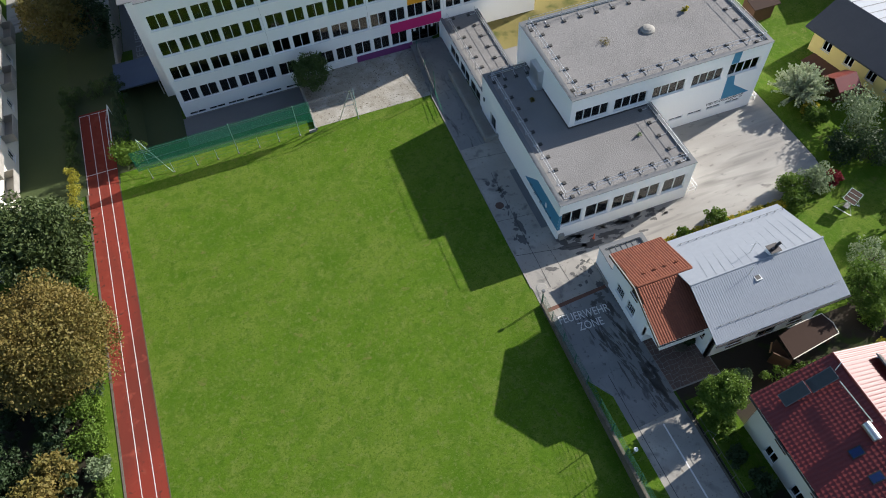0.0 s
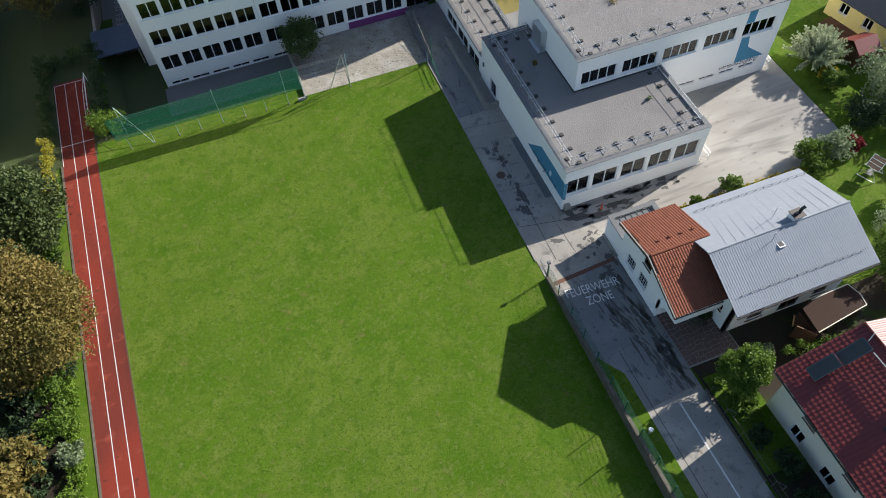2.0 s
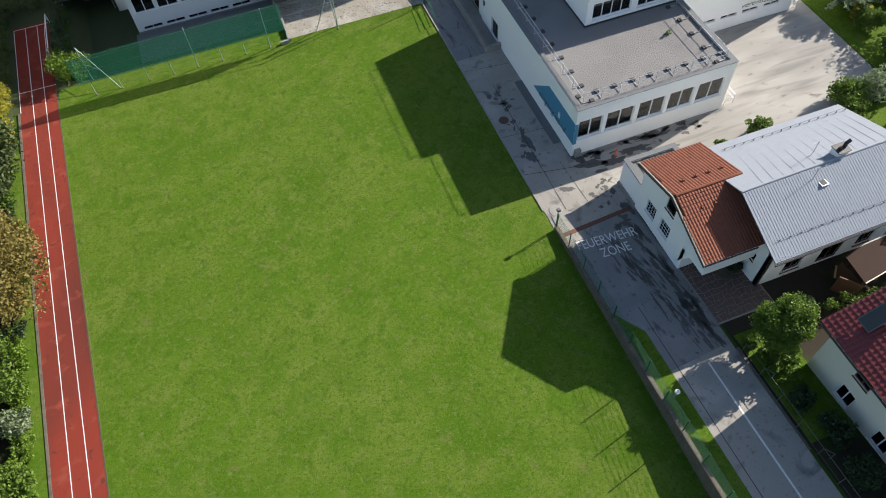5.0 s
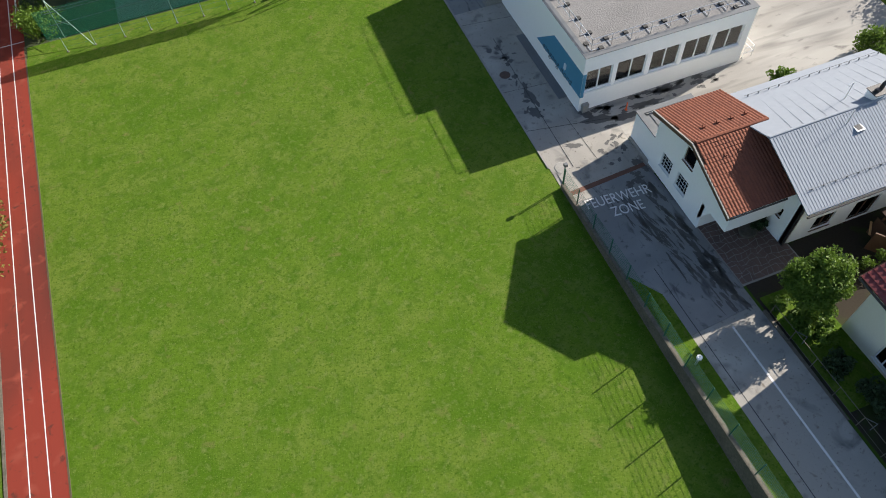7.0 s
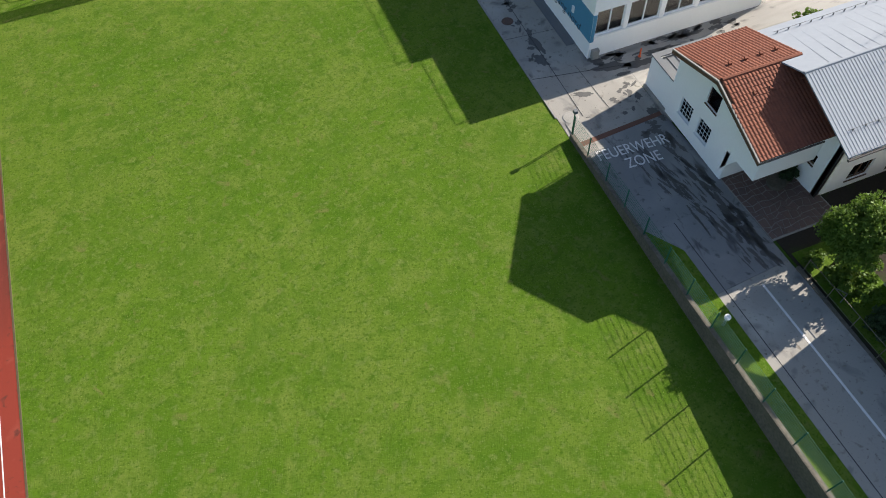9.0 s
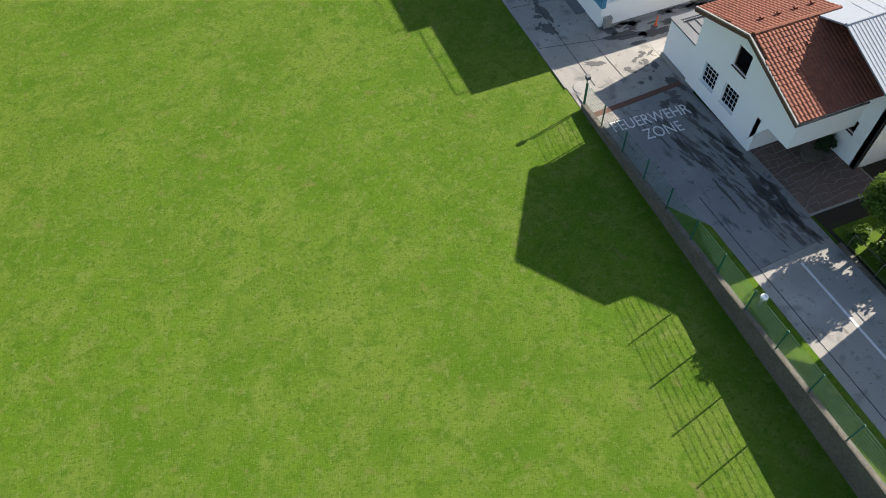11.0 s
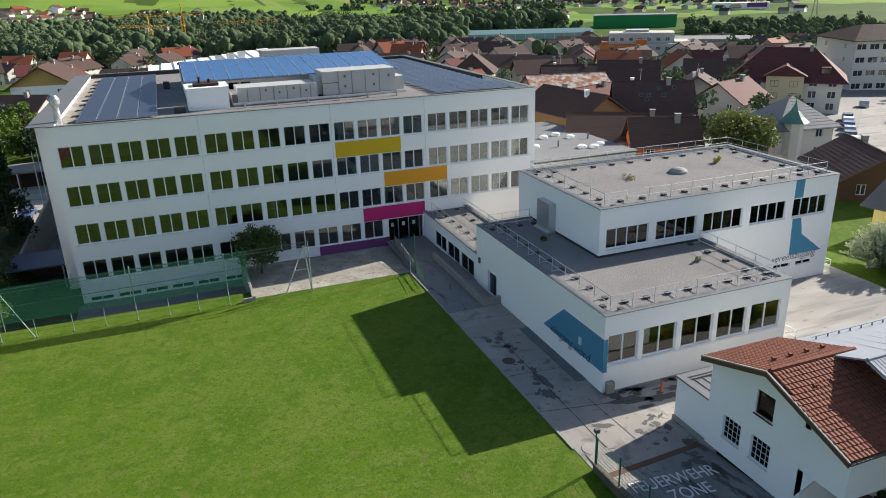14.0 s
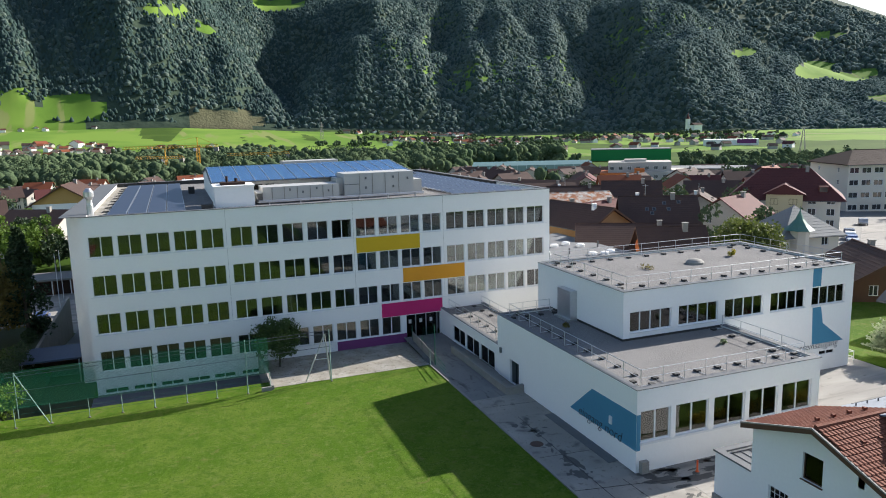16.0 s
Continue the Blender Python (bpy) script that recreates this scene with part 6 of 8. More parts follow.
part("wall", LY(Mesh().box(0.3, -0.3, -0.1, 9, 0, 3.2).box(8.7, -13, -0.1, 9, -0.3, 3.2).box(0.3, -13, -0.1, 8.7, -12.7, 3.2).prism([(0, -0.3, 3.2), (9, -0.3, 3.2), (3.6, -0.3, 4.85)], (0, 0.3, 0)).prism([(0, -13, 3.2), (9, -13, 3.2), (3.6, -13, 4.85)], (0, 0.3, 0))), M_YELLOWW, yel)
part("roof", LY(Mesh().prism([(-0.9, 0.9, 2.9), (3.6, 0.9, 5.0), (3.6, -13.8, 5.0), (-0.9, -13.8, 2.9)], (0, 0, 0.18))), M_SLATE, yel, "dark slate roof slope")
part("roof", LY(Mesh().prism([(3.6, 0.9, 5.0), (9.9, 0.9, 3.3), (9.9, -13.8, 3.3), (3.6, -13.8, 5.0)], (0, 0, 0.18))), M_ZINC, yel)
for i in range(12):
    part("standing_seam", LY(Mesh().prism([(3.6, 0.6 - i * 1.2, 5.18), (9.9, 0.6 - i * 1.2, 3.48), (9.9, 0.54 - i * 1.2, 3.48), (3.6, 0.54 - i * 1.2, 5.18)], (0, 0, 0.05))), M_COPING, yel)
part("patio", LY(Mesh().box(-2.2, -9, -0.05, 0, -1, 0.06)), M_CHIP, yel)
shed = thing("garden_shed", (61, 56, 0), "small timber shed with brown roof in the garden", "shed")
part("wall", Mesh().box(58.8, 55.0, 0, 61.6, 57.2, 2.1), M_WOOD, shed)
part("roof", Mesh().prism([(58.4, 54.6, 2.1), (62.0, 54.6, 2.1), (62.0, 57.6, 2.6), (58.4, 57.6, 2.6)], (0, 0, 0.1)), M_BROWNR, shed)
gfence = thing("white_fence", (54, 50, 0), "white timber garden fence behind the yard", "fence")
for i in range(9):
    part("panel", Mesh().box(0, -0.02, 0.1, 1.45, 0.02, 1.0), M_PLAST, gfence, m=pose(53.2 + i * 0.35, 47.0 + i * 1.45, 0, 0, 0, 76))
hut = thing("garden_shed", (60, 40, 0), "small garden hut with red roof among shrubs", "shed")
part("wall", Mesh().box(59.2, 40.0, 0, 61.4, 42.2, 1.9), M_WOOD, hut)
part("roof", Mesh().prism([(58.9, 39.7, 1.85), (61.7, 39.7, 1.85), (61.7, 41.1, 2.7), (58.9, 41.1, 2.7)], (0, 0, 0.1)).prism([(58.9, 41.1, 2.7), (61.7, 41.1, 2.7), (61.7, 42.5, 1.85), (58.9, 42.5, 1.85)], (0, 0, 0.1)), M_TILER, hut)
frame_ = thing("garden_swing", (51.4, 27.7, 0), "grey metal garden swing frame with seat on grass", "swing")
c0 = pose(51.4, 27.7, 0.1, 0, 0, 25)
for sx in (-0.8, 0.8):
    part("leg", Mesh().tube((sx, -0.9, 0), (sx, 0.0, 1.5), 0.04).tube((sx, 0.9, 0), (sx, 0.0, 1.5), 0.04).tube((sx, -0.9, 0.04), (sx, 0.9, 0.04), 0.04), M_METAL, frame_, m=c0)
part("canopy", Mesh().prism([(-0.9, -0.6, 1.45), (0.9, -0.6, 1.45), (0.9, 0.6, 1.55), (-0.9, 0.6, 1.55)], (0, 0, 0.04)), M_BROWNR, frame_, m=c0)
for a_, b_ in (((-0.9, -0.6, 1.5), (0.9, -0.6, 1.5)), ((-0.9, 0.6, 1.6), (0.9, 0.6, 1.6)), ((-0.9, -0.6, 1.5), (-0.9, 0.6, 1.6)), ((0.9, -0.6, 1.5), (0.9, 0.6, 1.6)), ((-0.3, -0.6, 1.51), (-0.3, 0.6, 1.61)), ((0.3, -0.6, 1.51), (0.3, 0.6, 1.61))):
    part("canopy_bar", Mesh().tube(a_, b_, 0.022), M_PVERD, frame_, m=c0)
part("seat", Mesh().box(-0.7, -0.25, 0.45, 0.7, 0.25, 0.52).box(-0.7, 0.2, 0.52, 0.7, 0.26, 0.95), M_COPING, frame_, m=c0)

# white apartment block west of the track
ap = thing("apartment_block", (-30, 68, 0), "white apartment block with balconies and small windows", "apartment block")
apw = []
for k in range(3):
    for i in range(9):
        apw.append((-87 + i * 4.2, 0.9 + k * 2.9, -85.8 + i * 4.2, 2.2 + k * 2.9))
AXW = -26.2
mE2 = pose(AXW, 0, 0, 0, 0, 90)
part("wall", panel_wall(50, 89, -0.1, 9.6, [(-c, b, -a, d) for a, b, c, d in apw], 0.3, mE2), M_CREAM, ap)
for a, b, c, d in apw:
    window(ap, pose(AXW, -c, b, 0, 0, 90), c - a, d - b, 2, M_GLASSD, M_FRAME)
part("wall", Mesh().box(-38, 50, -0.1, AXW - 0.31, 50.3, 9.6).box(-38, 88.7, -0.1, AXW - 0.31, 89, 9.6).box(-38.3, 50, -0.1, -38, 89, 9.6), M_WHITE, ap)
part("roof", Mesh().prism([(-39, 49.3, 9.6), (AXW + 0.5, 49.3, 9.6), (AXW + 0.5, 89.7, 9.6), (-39, 89.7, 9.6)], (0, 0, 0.25)), M_BROWNR, ap)
part("inner_wall", Mesh().box(-31, 50.4, 0, -30.9, 88.6, 9.5), M_ROOM, ap)
for y in (57.5, 66, 74.5, 83):
    for z in (2.7, 5.6):
        b = part("balcony", Mesh().box(AXW, y, z, AXW + 1.3, y + 3.2, z + 0.15).box(AXW + 1.22, y, z + 0.15, AXW + 1.3, y + 3.2, z + 1.05).box(AXW, y, z + 0.15, AXW + 1.22, y + 0.06, z + 1.05).box(AXW, y + 3.14, z + 0.15, AXW + 1.22, y + 3.2, z + 1.05), M_CONC, ap)
# Lawn sheet whose dark green carries the standing shade in its colour.
sheet("garden_lawn", [(-27, 40), (-19.9, 40), (-20.2, 89.2), (-27, 89.2)], mat("shade_coloured_lawn", (0.035, 0.055, 0.012), (0.05, 0.065, 0.02), big=0.3, fine=6, mix=0.9), "patchy lawn by the apartment block, coloured for shade", "lawn", lift=-0.004, follow=flat, step=6)

# ---- plants ----
def leaf_cloud(clumps, per, leaf, seed, flat_=0.0):
    """A crown's leaves: many small four-cornered leaves in clumps (x, y, z, radius)."""
    rng = np.random.default_rng(seed)
    cl = np.array(clumps, float)
    n = len(cl) * per
    c = np.repeat(cl, per, axis=0)
    d = rng.normal(size=(n, 3))
    d /= np.linalg.norm(d, axis=1)[:, None]
    p = c[:, :3] + d * (c[:, 3] * (0.35 + 0.65 * rng.random(n) ** 0.5))[:, None]
    a = rng.normal(size=(n, 3))
    a[:, 2] *= 1.0 - flat_
    a /= np.linalg.norm(a, axis=1)[:, None]
    b = np.cross(a, rng.normal(size=(n, 3)))
    b /= np.linalg.norm(b, axis=1)[:, None]
    s = leaf * (0.55 + 0.8 * rng.random(n))[:, None]
    a, b = a * s, b * s * 0.62
    v = np.stack([p - a, p - b * 0.9, p + a, p + b], axis=1).reshape(-1, 3)
    me = bpy.data.meshes.new("crown")
    me.vertices.add(len(v))
    me.vertices.foreach_set("co", v.ravel())
    me.loops.add(n * 4)
    me.loops.foreach_set("vertex_index", np.arange(n * 4))
    me.polygons.add(n)
    me.polygons.foreach_set("loop_start", np.arange(n) * 4)
    me.update(calc_edges=True)
    return me


def clump_set(rx, ry, rz, zc, n, size, seed, shell=0.55, low=-0.75):
    rnd = random.Random(seed)
    out = []
    while len(out) < n:
        d = Vector((rnd.gauss(0, 1), rnd.gauss(0, 1), rnd.gauss(0, 1))).normalized()
        if d.z < low:
            continue
        k = shell + (1 - shell) * rnd.random() ** 0.6
        k *= 0.86 + 0.28 * noise.noise(d * 1.9 + Vector((seed, 0, 0)))
        out.append((d.x * rx * k, d.y * ry * k, zc + d.z * rz * k, size * rnd.uniform(0.7, 1.3)))
    return out


def tree(name, x, y, h, r, material, label, seed, n=60, per=110, leaf=0.16, trunk=0.16, rz=None, zc=None, category="tree", group="", ryf=1.0):
    """A broad-leaved tree: tapered trunk, limbs and a crown of leaf clumps."""
    z0 = land_z(x, y)
    t = thing(name, (0, 0, 0), label, category, group)
    rz = rz or (h * 0.42)
    zc = zc or (h - rz)
    cl = clump_set(r, r * ryf, rz, zc, n, r * 0.26, seed)
    g = Mesh()
    g.tube((0, 0, -0.15), (0.05 * r, 0, zc * 0.6), trunk, 8, trunk * 0.7).tube((0.05 * r, 0, zc * 0.6), (0, 0.03 * r, zc + rz * 0.5), trunk * 0.7, 7, trunk * 0.2)
    rnd = random.Random(seed)
    for c in rnd.sample(cl, min(len(cl), 11)):
        s = zc * rnd.uniform(0.45, 0.95)
        g.tube((0.03 * r, 0, s), (c[0] * 0.85, c[1] * 0.85, c[2] * 0.95), trunk * 0.34, 5, trunk * 0.08)
    part("trunk", g, M_BARK, t)
    part("crown", leaf_cloud(cl, per, leaf, seed), material, t)
    t.matrix_basis = pose(x, y, z0, 0, 0, seed * 37 % 360)
    return t


def shrub(x, y, h, r, material, label, seed, n=22, per=70, leaf=0.11, name="shrub", group="", zz=None):
    t = thing(name, (0, 0, 0), label, "shrub", group)
    cl = clump_set(r, r, h * 0.5, h * 0.5, n, r * 0.34, seed, 0.3, -0.9)
    g = Mesh()
    rnd = random.Random(seed)
    for c in rnd.sample(cl, min(7, len(cl))):
        g.tube((0, 0, -0.1), (c[0] * 0.8, c[1] * 0.8, c[2]), 0.03, 5, 0.012)
    part("stem", g, M_BARK, t)
    part("foliage", leaf_cloud(cl, per, leaf, seed), material, t)
    t.matrix_basis = pose(x, y, land_z(x, y) if zz is None else zz, 0, 0, seed * 53 % 360)
    return t


def conifer(x, y, h, r, label, seed, material=M_LEAFD, n=90, per=60, leaf=0.2):
    t = thing("conifer", (0, 0, 0), label, "tree")
    rnd = random.Random(seed)
    cl = []
    for i in range(n):
        s = rnd.random() ** 0.7
        a = rnd.uniform(0, 6.283)
        rr = r * (1 - s) ** 0.9 * rnd.uniform(0.45, 1.0)
        cl.append((rr * math.cos(a), rr * math.sin(a), 0.8 + (h - 1.0) * s, 0.16 * r + 0.3 * r * (1 - s) * 0.7))
    part("trunk", Mesh().tube((0, 0, -0.2), (0, 0, h * 0.95), 0.2, 8, 0.03), M_BARK, t)
    part("crown", leaf_cloud(cl, per, leaf, seed, 0.5), material, t)
    t.matrix_basis = pose(x, y, land_z(x, y))
    return t


def hedge(name, x0, y0, x1, y1, h, w, material, label, seed, per=46, leaf=0.09):
    rnd = random.Random(seed)
    L = math.hypot(x1 - x0, y1 - y0)
    cl = []
    for i in range(int(L * (3 + w * 5)) + 6):
        s = rnd.random()
        n = rnd.uniform(-0.5, 0.5) * w
        dx, dy = (x1 - x0) / L, (y1 - y0) / L
        px, py = x0 + dx * L * s - dy * n, y0 + dy * L * s + dx * n
        cl.append((px, py, land_z(px, py) + h * rnd.uniform(0.15, 0.95), 0.32 * rnd.uniform(0.7, 1.3)))
    t = thing(name, ((x0 + x1) / 2, (y0 + y1) / 2, land_z((x0 + x1) / 2, (y0 + y1) / 2)), label, "hedge")
    part("foliage", leaf_cloud(cl, per, leaf, seed), material, t)
    g = Mesh()
    for i in range(max(2, int(L / 1.2))):
        s = (i + 0.5) / max(2, int(L / 1.2))
        px, py = x0 + (x1 - x0) * s, y0 + (y1 - y0) * s
        g.tube((px, py, land_z(px, py) - 0.1), (px + 0.05, py, land_z(px, py) + h * 0.7), 0.03, 5, 0.01)
    part("stem", g, M_BARK, t)
    return t


# west edge, beside the track
M_PINE = leafy("pine_needles", (0.088, 0.118, 0.036), (0.044, 0.066, 0.020), 0.25)
M_LEAFM = leafy("mid_green_leaves", (0.085, 0.13, 0.035), (0.045, 0.075, 0.022))
M_LEAFO = leafy("olive_leaves", (0.135, 0.16, 0.035), (0.06, 0.085, 0.018))
M_LEAFL = leafy("light_green_leaves", (0.17, 0.26, 0.03), (0.09, 0.16, 0.02))
M_WAND = leafy("silver_wands", (0.50, 0.53, 0.37), (0.30, 0.36, 0.20), 0.3)
tree("pine_tree", -22.3, 48.6, 9.6, 4.6, M_PINE, "dense dark green pine beside the track", 3, n=150, per=150, leaf=0.17, trunk=0.25, rz=4.3)
tree("beech_tree", -22.3, 37.6, 10.4, 5.6, M_LEAFB, "large bronze autumn tree beside the track", 4, n=210, per=250, leaf=0.13, trunk=0.3, rz=4.8)
tree("beech_tree", -24.4, 24.0, 6.5, 2.8, M_LEAFB, "bronze autumn tree in the dark hedge", 5, n=60, per=120, leaf=0.18, trunk=0.2)
tree("deciduous_tree", -23.2, 27.2, 4.6, 2.0, M_LEAFB, "small rusty tree beside the track", 6, n=40, per=90, leaf=0.14)
for i, (x, y, h, r, m_) in enumerate(((-21.4, 33.0, 2.8, 1.7, M_LEAF), (-21.2, 30.0, 2.6, 1.6, M_LEAF), (-20.5, 27.4, 1.6, 1.2, M_LEAFS), (-20.8, 23.5, 1.5, 1.3, M_LEAF), (-22.0, 20.0, 2.0, 1.5, M_LEAF), (-20.6, 46.0, 2.4, 1.0, M_LEAF), (-25.2, 23.0, 2.6, 1.8, M_LEAF), (-20.7, 17.5, 1.7, 1.2, M_LEAFS), (-23.2, 36.5, 3.0, 1.6, M_LEAFD), (-26.0, 29.0, 3.2, 2.0, M_LEAFD))):
    shrub(x, y, h, r, m_, ("silvery" if m_ is M_LEAFS else "dark" if m_ is M_LEAFD else "green") + " leafy shrub beside the running track", 20 + i, n=30, group="track shrubs")
hedge("hedge", -20.1, 8.0, -20.4, 34.0, 0.9, 1.2, M_LEAFL, "uneven green shrub border beside the track", 46)
hedge("hedge", -20.4, 34.0, -20.6, 53.5, 1.7, 1.3, M_LEAFD, "dark shrub border under the track trees", 47)
hedge("hedge", -23.2, 12.0, -23.4, 47.0, 3.2, 2.6, M_LEAFD, "tall dark thicket behind the track border", 48, per=40, leaf=0.14)
hedge("hedge", -27.5, 10.0, -27.8, 47.0, 4.2, 3.0, M_LEAFD, "tall dark thicket behind the track border", 49, per=34, leaf=0.17)
# Dark earth laid over the grass to give the trees' shade.
sheet("thicket_soil", [(-34, -14), (-19.3, -14), (-19.7, 48), (-34, 48)], M_YARD, "leafy earth under the trees, its dark tone standing for shade", "ground", lift=-0.02, follow=flat, step=8)
hedge("yellow_hedge", -20.2, 53.6, -20.4, 61.6, 1.7, 1.0, M_LEAFY, "bright yellow-leaved hedge beside the track", 41)
hedge("hedge", -20.3, 61.8, -20.3, 74.0, 1.8, 1.0, M_LEAFM, "dark green clipped hedge beside the track", 42)
hedge("hedge", -19.8, 73.2, -14.6, 73.4, 1.8, 1.0, M_LEAFM, "dark green hedge at the end of the track", 43)
hedge("hedge", -14.8, 62.4, -14.4, 74.0, 3.3, 1.0, M_LEAFD, "tall dark hedge behind the goal", 44)
tree("willow_tree", -19.6, 84.0, 8.5, 4.0, M_LEAFB, "drooping brownish willow in the shaded garden", 7, n=80, per=110, leaf=0.17, rz=4.3, zc=4.2)
shrub(-14.5, 61.4, 3.0, 1.8, M_LEAFL, "yellow-green leafy shrub at the fence corner", 45, n=40, per=90)
tree("deciduous_tree", 7.0, 65.0, 4.6, 2.25, M_LEAFM, "round green tree before the school wall", 8, n=80, per=110, leaf=0.11, trunk=0.1, rz=2.0)
conifer(-15.8, 83.5, 11.5, 2.6, "dark spruce beside the school", 9)
conifer(-18.2, 92.0, 13.0, 3.0, "dark spruce beside the school", 10)
conifer(-22.5, 96.0, 9.0, 2.4, "dark spruce in the garden", 12)
for i, (x, y) in enumerate(((-15.4, 85.5), (-15.2, 88.2), (-15.6, 82))):
    shrub(x, y, 1.3, 0.9, M_LEAFD, "small dark round shrub beside the driveway", 60 + i, zz=land_z(x, y))
# east side
tree("deciduous_tree", 27.7, 14.1, 5.0, 1.85, M_LEAF, "round bright green tree beside the road", 13, n=110, per=190, leaf=0.085, trunk=0.14, rz=1.95, zc=3.2)
for i, (x, y, h, r, m_) in enumerate(((27.3, 12.2, 1.5, 1.0, M_LEAF), (26.9, 10.0, 1.3, 0.9, M_LEAFD), (27.4, 7.5, 1.6, 1.1, M_LEAFD), (27.2, 4.8, 1.5, 1.1, M_LEAFD), (31.2, 15.6, 1.4, 0.7, M_LEAFS), (27.0, 13.2, 1.0, 0.8, M_LEAF), (27.6, 2.0, 1.8, 1.3, M_LEAFD), (26.5, 14.6, 0.9, 0.6, M_LEAF))):
    shrub(x, y, h, r, m_, ("yellowish" if m_ is M_LEAFY else "silvery" if m_ is M_LEAFS else "dark" if m_ is M_LEAFD else "green") + " garden shrub beside the road fence", 80 + i, n=26, group="garden shrubs")
hedge("hedge", 32.5, 14.9, 42.5, 13.6, 1.3, 0.7, M_LEAF, "green clipped hedge between the houses", 90)
shrub(29.0, 20.2, 0.8, 0.5, M_LEAFD, "dark potted shrub in the porch", 91, zz=road_z(20.2) + 0.25)
hedge("flower_bed", 31.2, 30.55, 46.5, 30.2, 0.6, 0.6, M_LEAFY, "low yellow-green planting along the yard", 92)
shrub(38.4, 30.7, 2.2, 1.15, M_LEAF, "round green shrub at the yard edge", 93, n=34, leaf=0.1)
shrub(34.9, 30.5, 1.2, 0.7, M_LEAF, "small green shrub at the yard edge", 94)
for i, (x, y, h, r, m_) in enumerate(((47.4, 31.3, 2.4, 1.5, M_LEAF), (49.9, 31.1, 2.6, 1.8, M_LEAFS), (51.9, 30.8, 1.8, 0.9, M_LEAFR), (46.8, 29.8, 1.6, 1.2, M_LEAF), (55.6, 38.6, 2.0, 1.3, M_LEAF), (58.4, 36.2, 4.8, 2.5, M_LEAFS), (55.0, 33.6, 2.8, 1.8, M_LEAFD), (57.5, 32.0, 3.6, 2.2, M_LEAFD), (60.5, 30.5, 3.5, 2.2, M_LEAF), (62.0, 33.0, 4.5, 2.6, M_LEAFD), (56.0, 40.2, 1.4, 1.0, M_LEAFY), (48.0, 15.0, 2.2, 1.5, M_LEAF), (45.0, 16.6, 2.4, 1.5, M_LEAF), (43.6, 13.2, 1.8, 1.2, M_LEAFY), (50.5, 18.5, 2.5, 1.5, M_LEAF))):
    shrub(x, y, h, r, m_, {"silver_leaves": "silvery", "dark_needles": "dark green", "red_leaves": "dark red", "yellow_leaves": "yellowish"}.get(m_.name, "green") + " garden shrub east of the yard", 100 + i, n=36, per=80, leaf=0.12, group="yard shrubs")
tree("fruit_tree", 47.2, 20.6, 4.2, 2.1, M_LEAFS, "thin pale fruit tree in the garden", 14, n=34, per=60, leaf=0.1)
tree("fruit_tree", 53.5, 24.0, 4.0, 2.0, M_LEAF, "green fruit tree in the garden", 15, n=36, per=70, leaf=0.11)


tree("deciduous_tree", 44.2, 18.4, 5.2, 2.0, M_LEAF, "green garden tree beside the timber shelter", 17, n=60, per=110, leaf=0.11)


def plume_bush(x, y, h, r, label, seed):
    """A tall silver bush of long arching wands."""
    t = thing("silver_bush", (x, y, land_z(x, y)), label, "shrub")
    rnd = random.Random(seed)
    cl = []
    g = Mesh()
    for i in range(230):
        a, e = rnd.uniform(0, 6.283), rnd.uniform(0.25, 1.45)
        p0 = Vector((x, y, land_z(x, y)))
        ln = r * rnd.uniform(0.75, 1.15)
        tip = p0 + Vector((math.cos(a) * math.cos(e) * ln, math.sin(a) * math.cos(e) * ln, math.sin(e) * h))
        g.tube(p0, tip, 0.03, 4, 0.02, caps=False)
        for k in range(9):
            s = 0.35 + 0.65 * k / 8
            q = p0.lerp(tip, s)
            cl.append((q.x, q.y, q.z + 0.25 * math.sin(3.14 * s), 0.10))
    part("wand", g, M_WAND, t)
    part("foliage", leaf_cloud(cl, 7, 0.11, seed), M_WAND, t)
    return t


plume_bush(56.2, 42.3, 3.9, 3.3, "large silver-green bush with arching wands", 130)
tree("deciduous_tree", 64.0, 30.0, 6.5, 3.0, M_LEAFD, "dark green tree behind the gardens", 16, n=60, per=110, leaf=0.16)
wt = shrub(35.35, 50.1, 0.3, 0.75, M_LEAFB, "dry brown tuft of weeds on the gravel roof", 131, n=12, per=18, leaf=0.06, name="weed_tuft", zz=8.44)
shrub(45.2, 51.2, 0.7, 0.4, M_LEAFY, "yellow weed tuft on the gravel roof", 132, n=12, per=40, leaf=0.07, name="weed_tuft", zz=8.44)
shrub(34.3, 39.9, 0.5, 0.32, M_LEAFS, "pale green weed tuft on the gravel roof", 133, n=10, per=24, leaf=0.06, name="weed_tuft", zz=4.98)
shrub(26.8, 48.4, 0.3, 0.3, M_LEAFB, "green weed tuft on the gravel roof", 134, n=10, per=40, leaf=0.06, name="weed_tuft", zz=4.98)

# grass tufts and clover over the field, too many to count
rng = np.random.default_rng(77)
n = 40000
p = np.stack([rng.uniform(-15.2, 18.8, n), rng.uniform(-2, 58, n)], axis=1)
a = rng.uniform(0, 6.283, n)
h_ = rng.uniform(0.006, 0.022, n)
w_ = rng.uniform(0.012, 0.038, n)
v = np.zeros((n, 4, 3))
for i, (s, t_, z) in enumerate(((-1, 0, 0.0), (1, 0, 0.0), (0.6, 1, 1.0), (-0.6, 1, 1.0))):
    v[:, i, 0] = p[:, 0] + w_ * s * np.cos(a) + t_ * 0.03 * np.sin(a)
    v[:, i, 1] = p[:, 1] + w_ * s * np.sin(a) - t_ * 0.03 * np.cos(a)
    v[:, i, 2] = h_ * z
me = bpy.data.meshes.new("grass_tufts")
me.vertices.add(n * 4)
me.vertices.foreach_set("co", v.reshape(-1))
me.loops.add(n * 4)
me.loops.foreach_set("vertex_index", np.arange(n * 4))
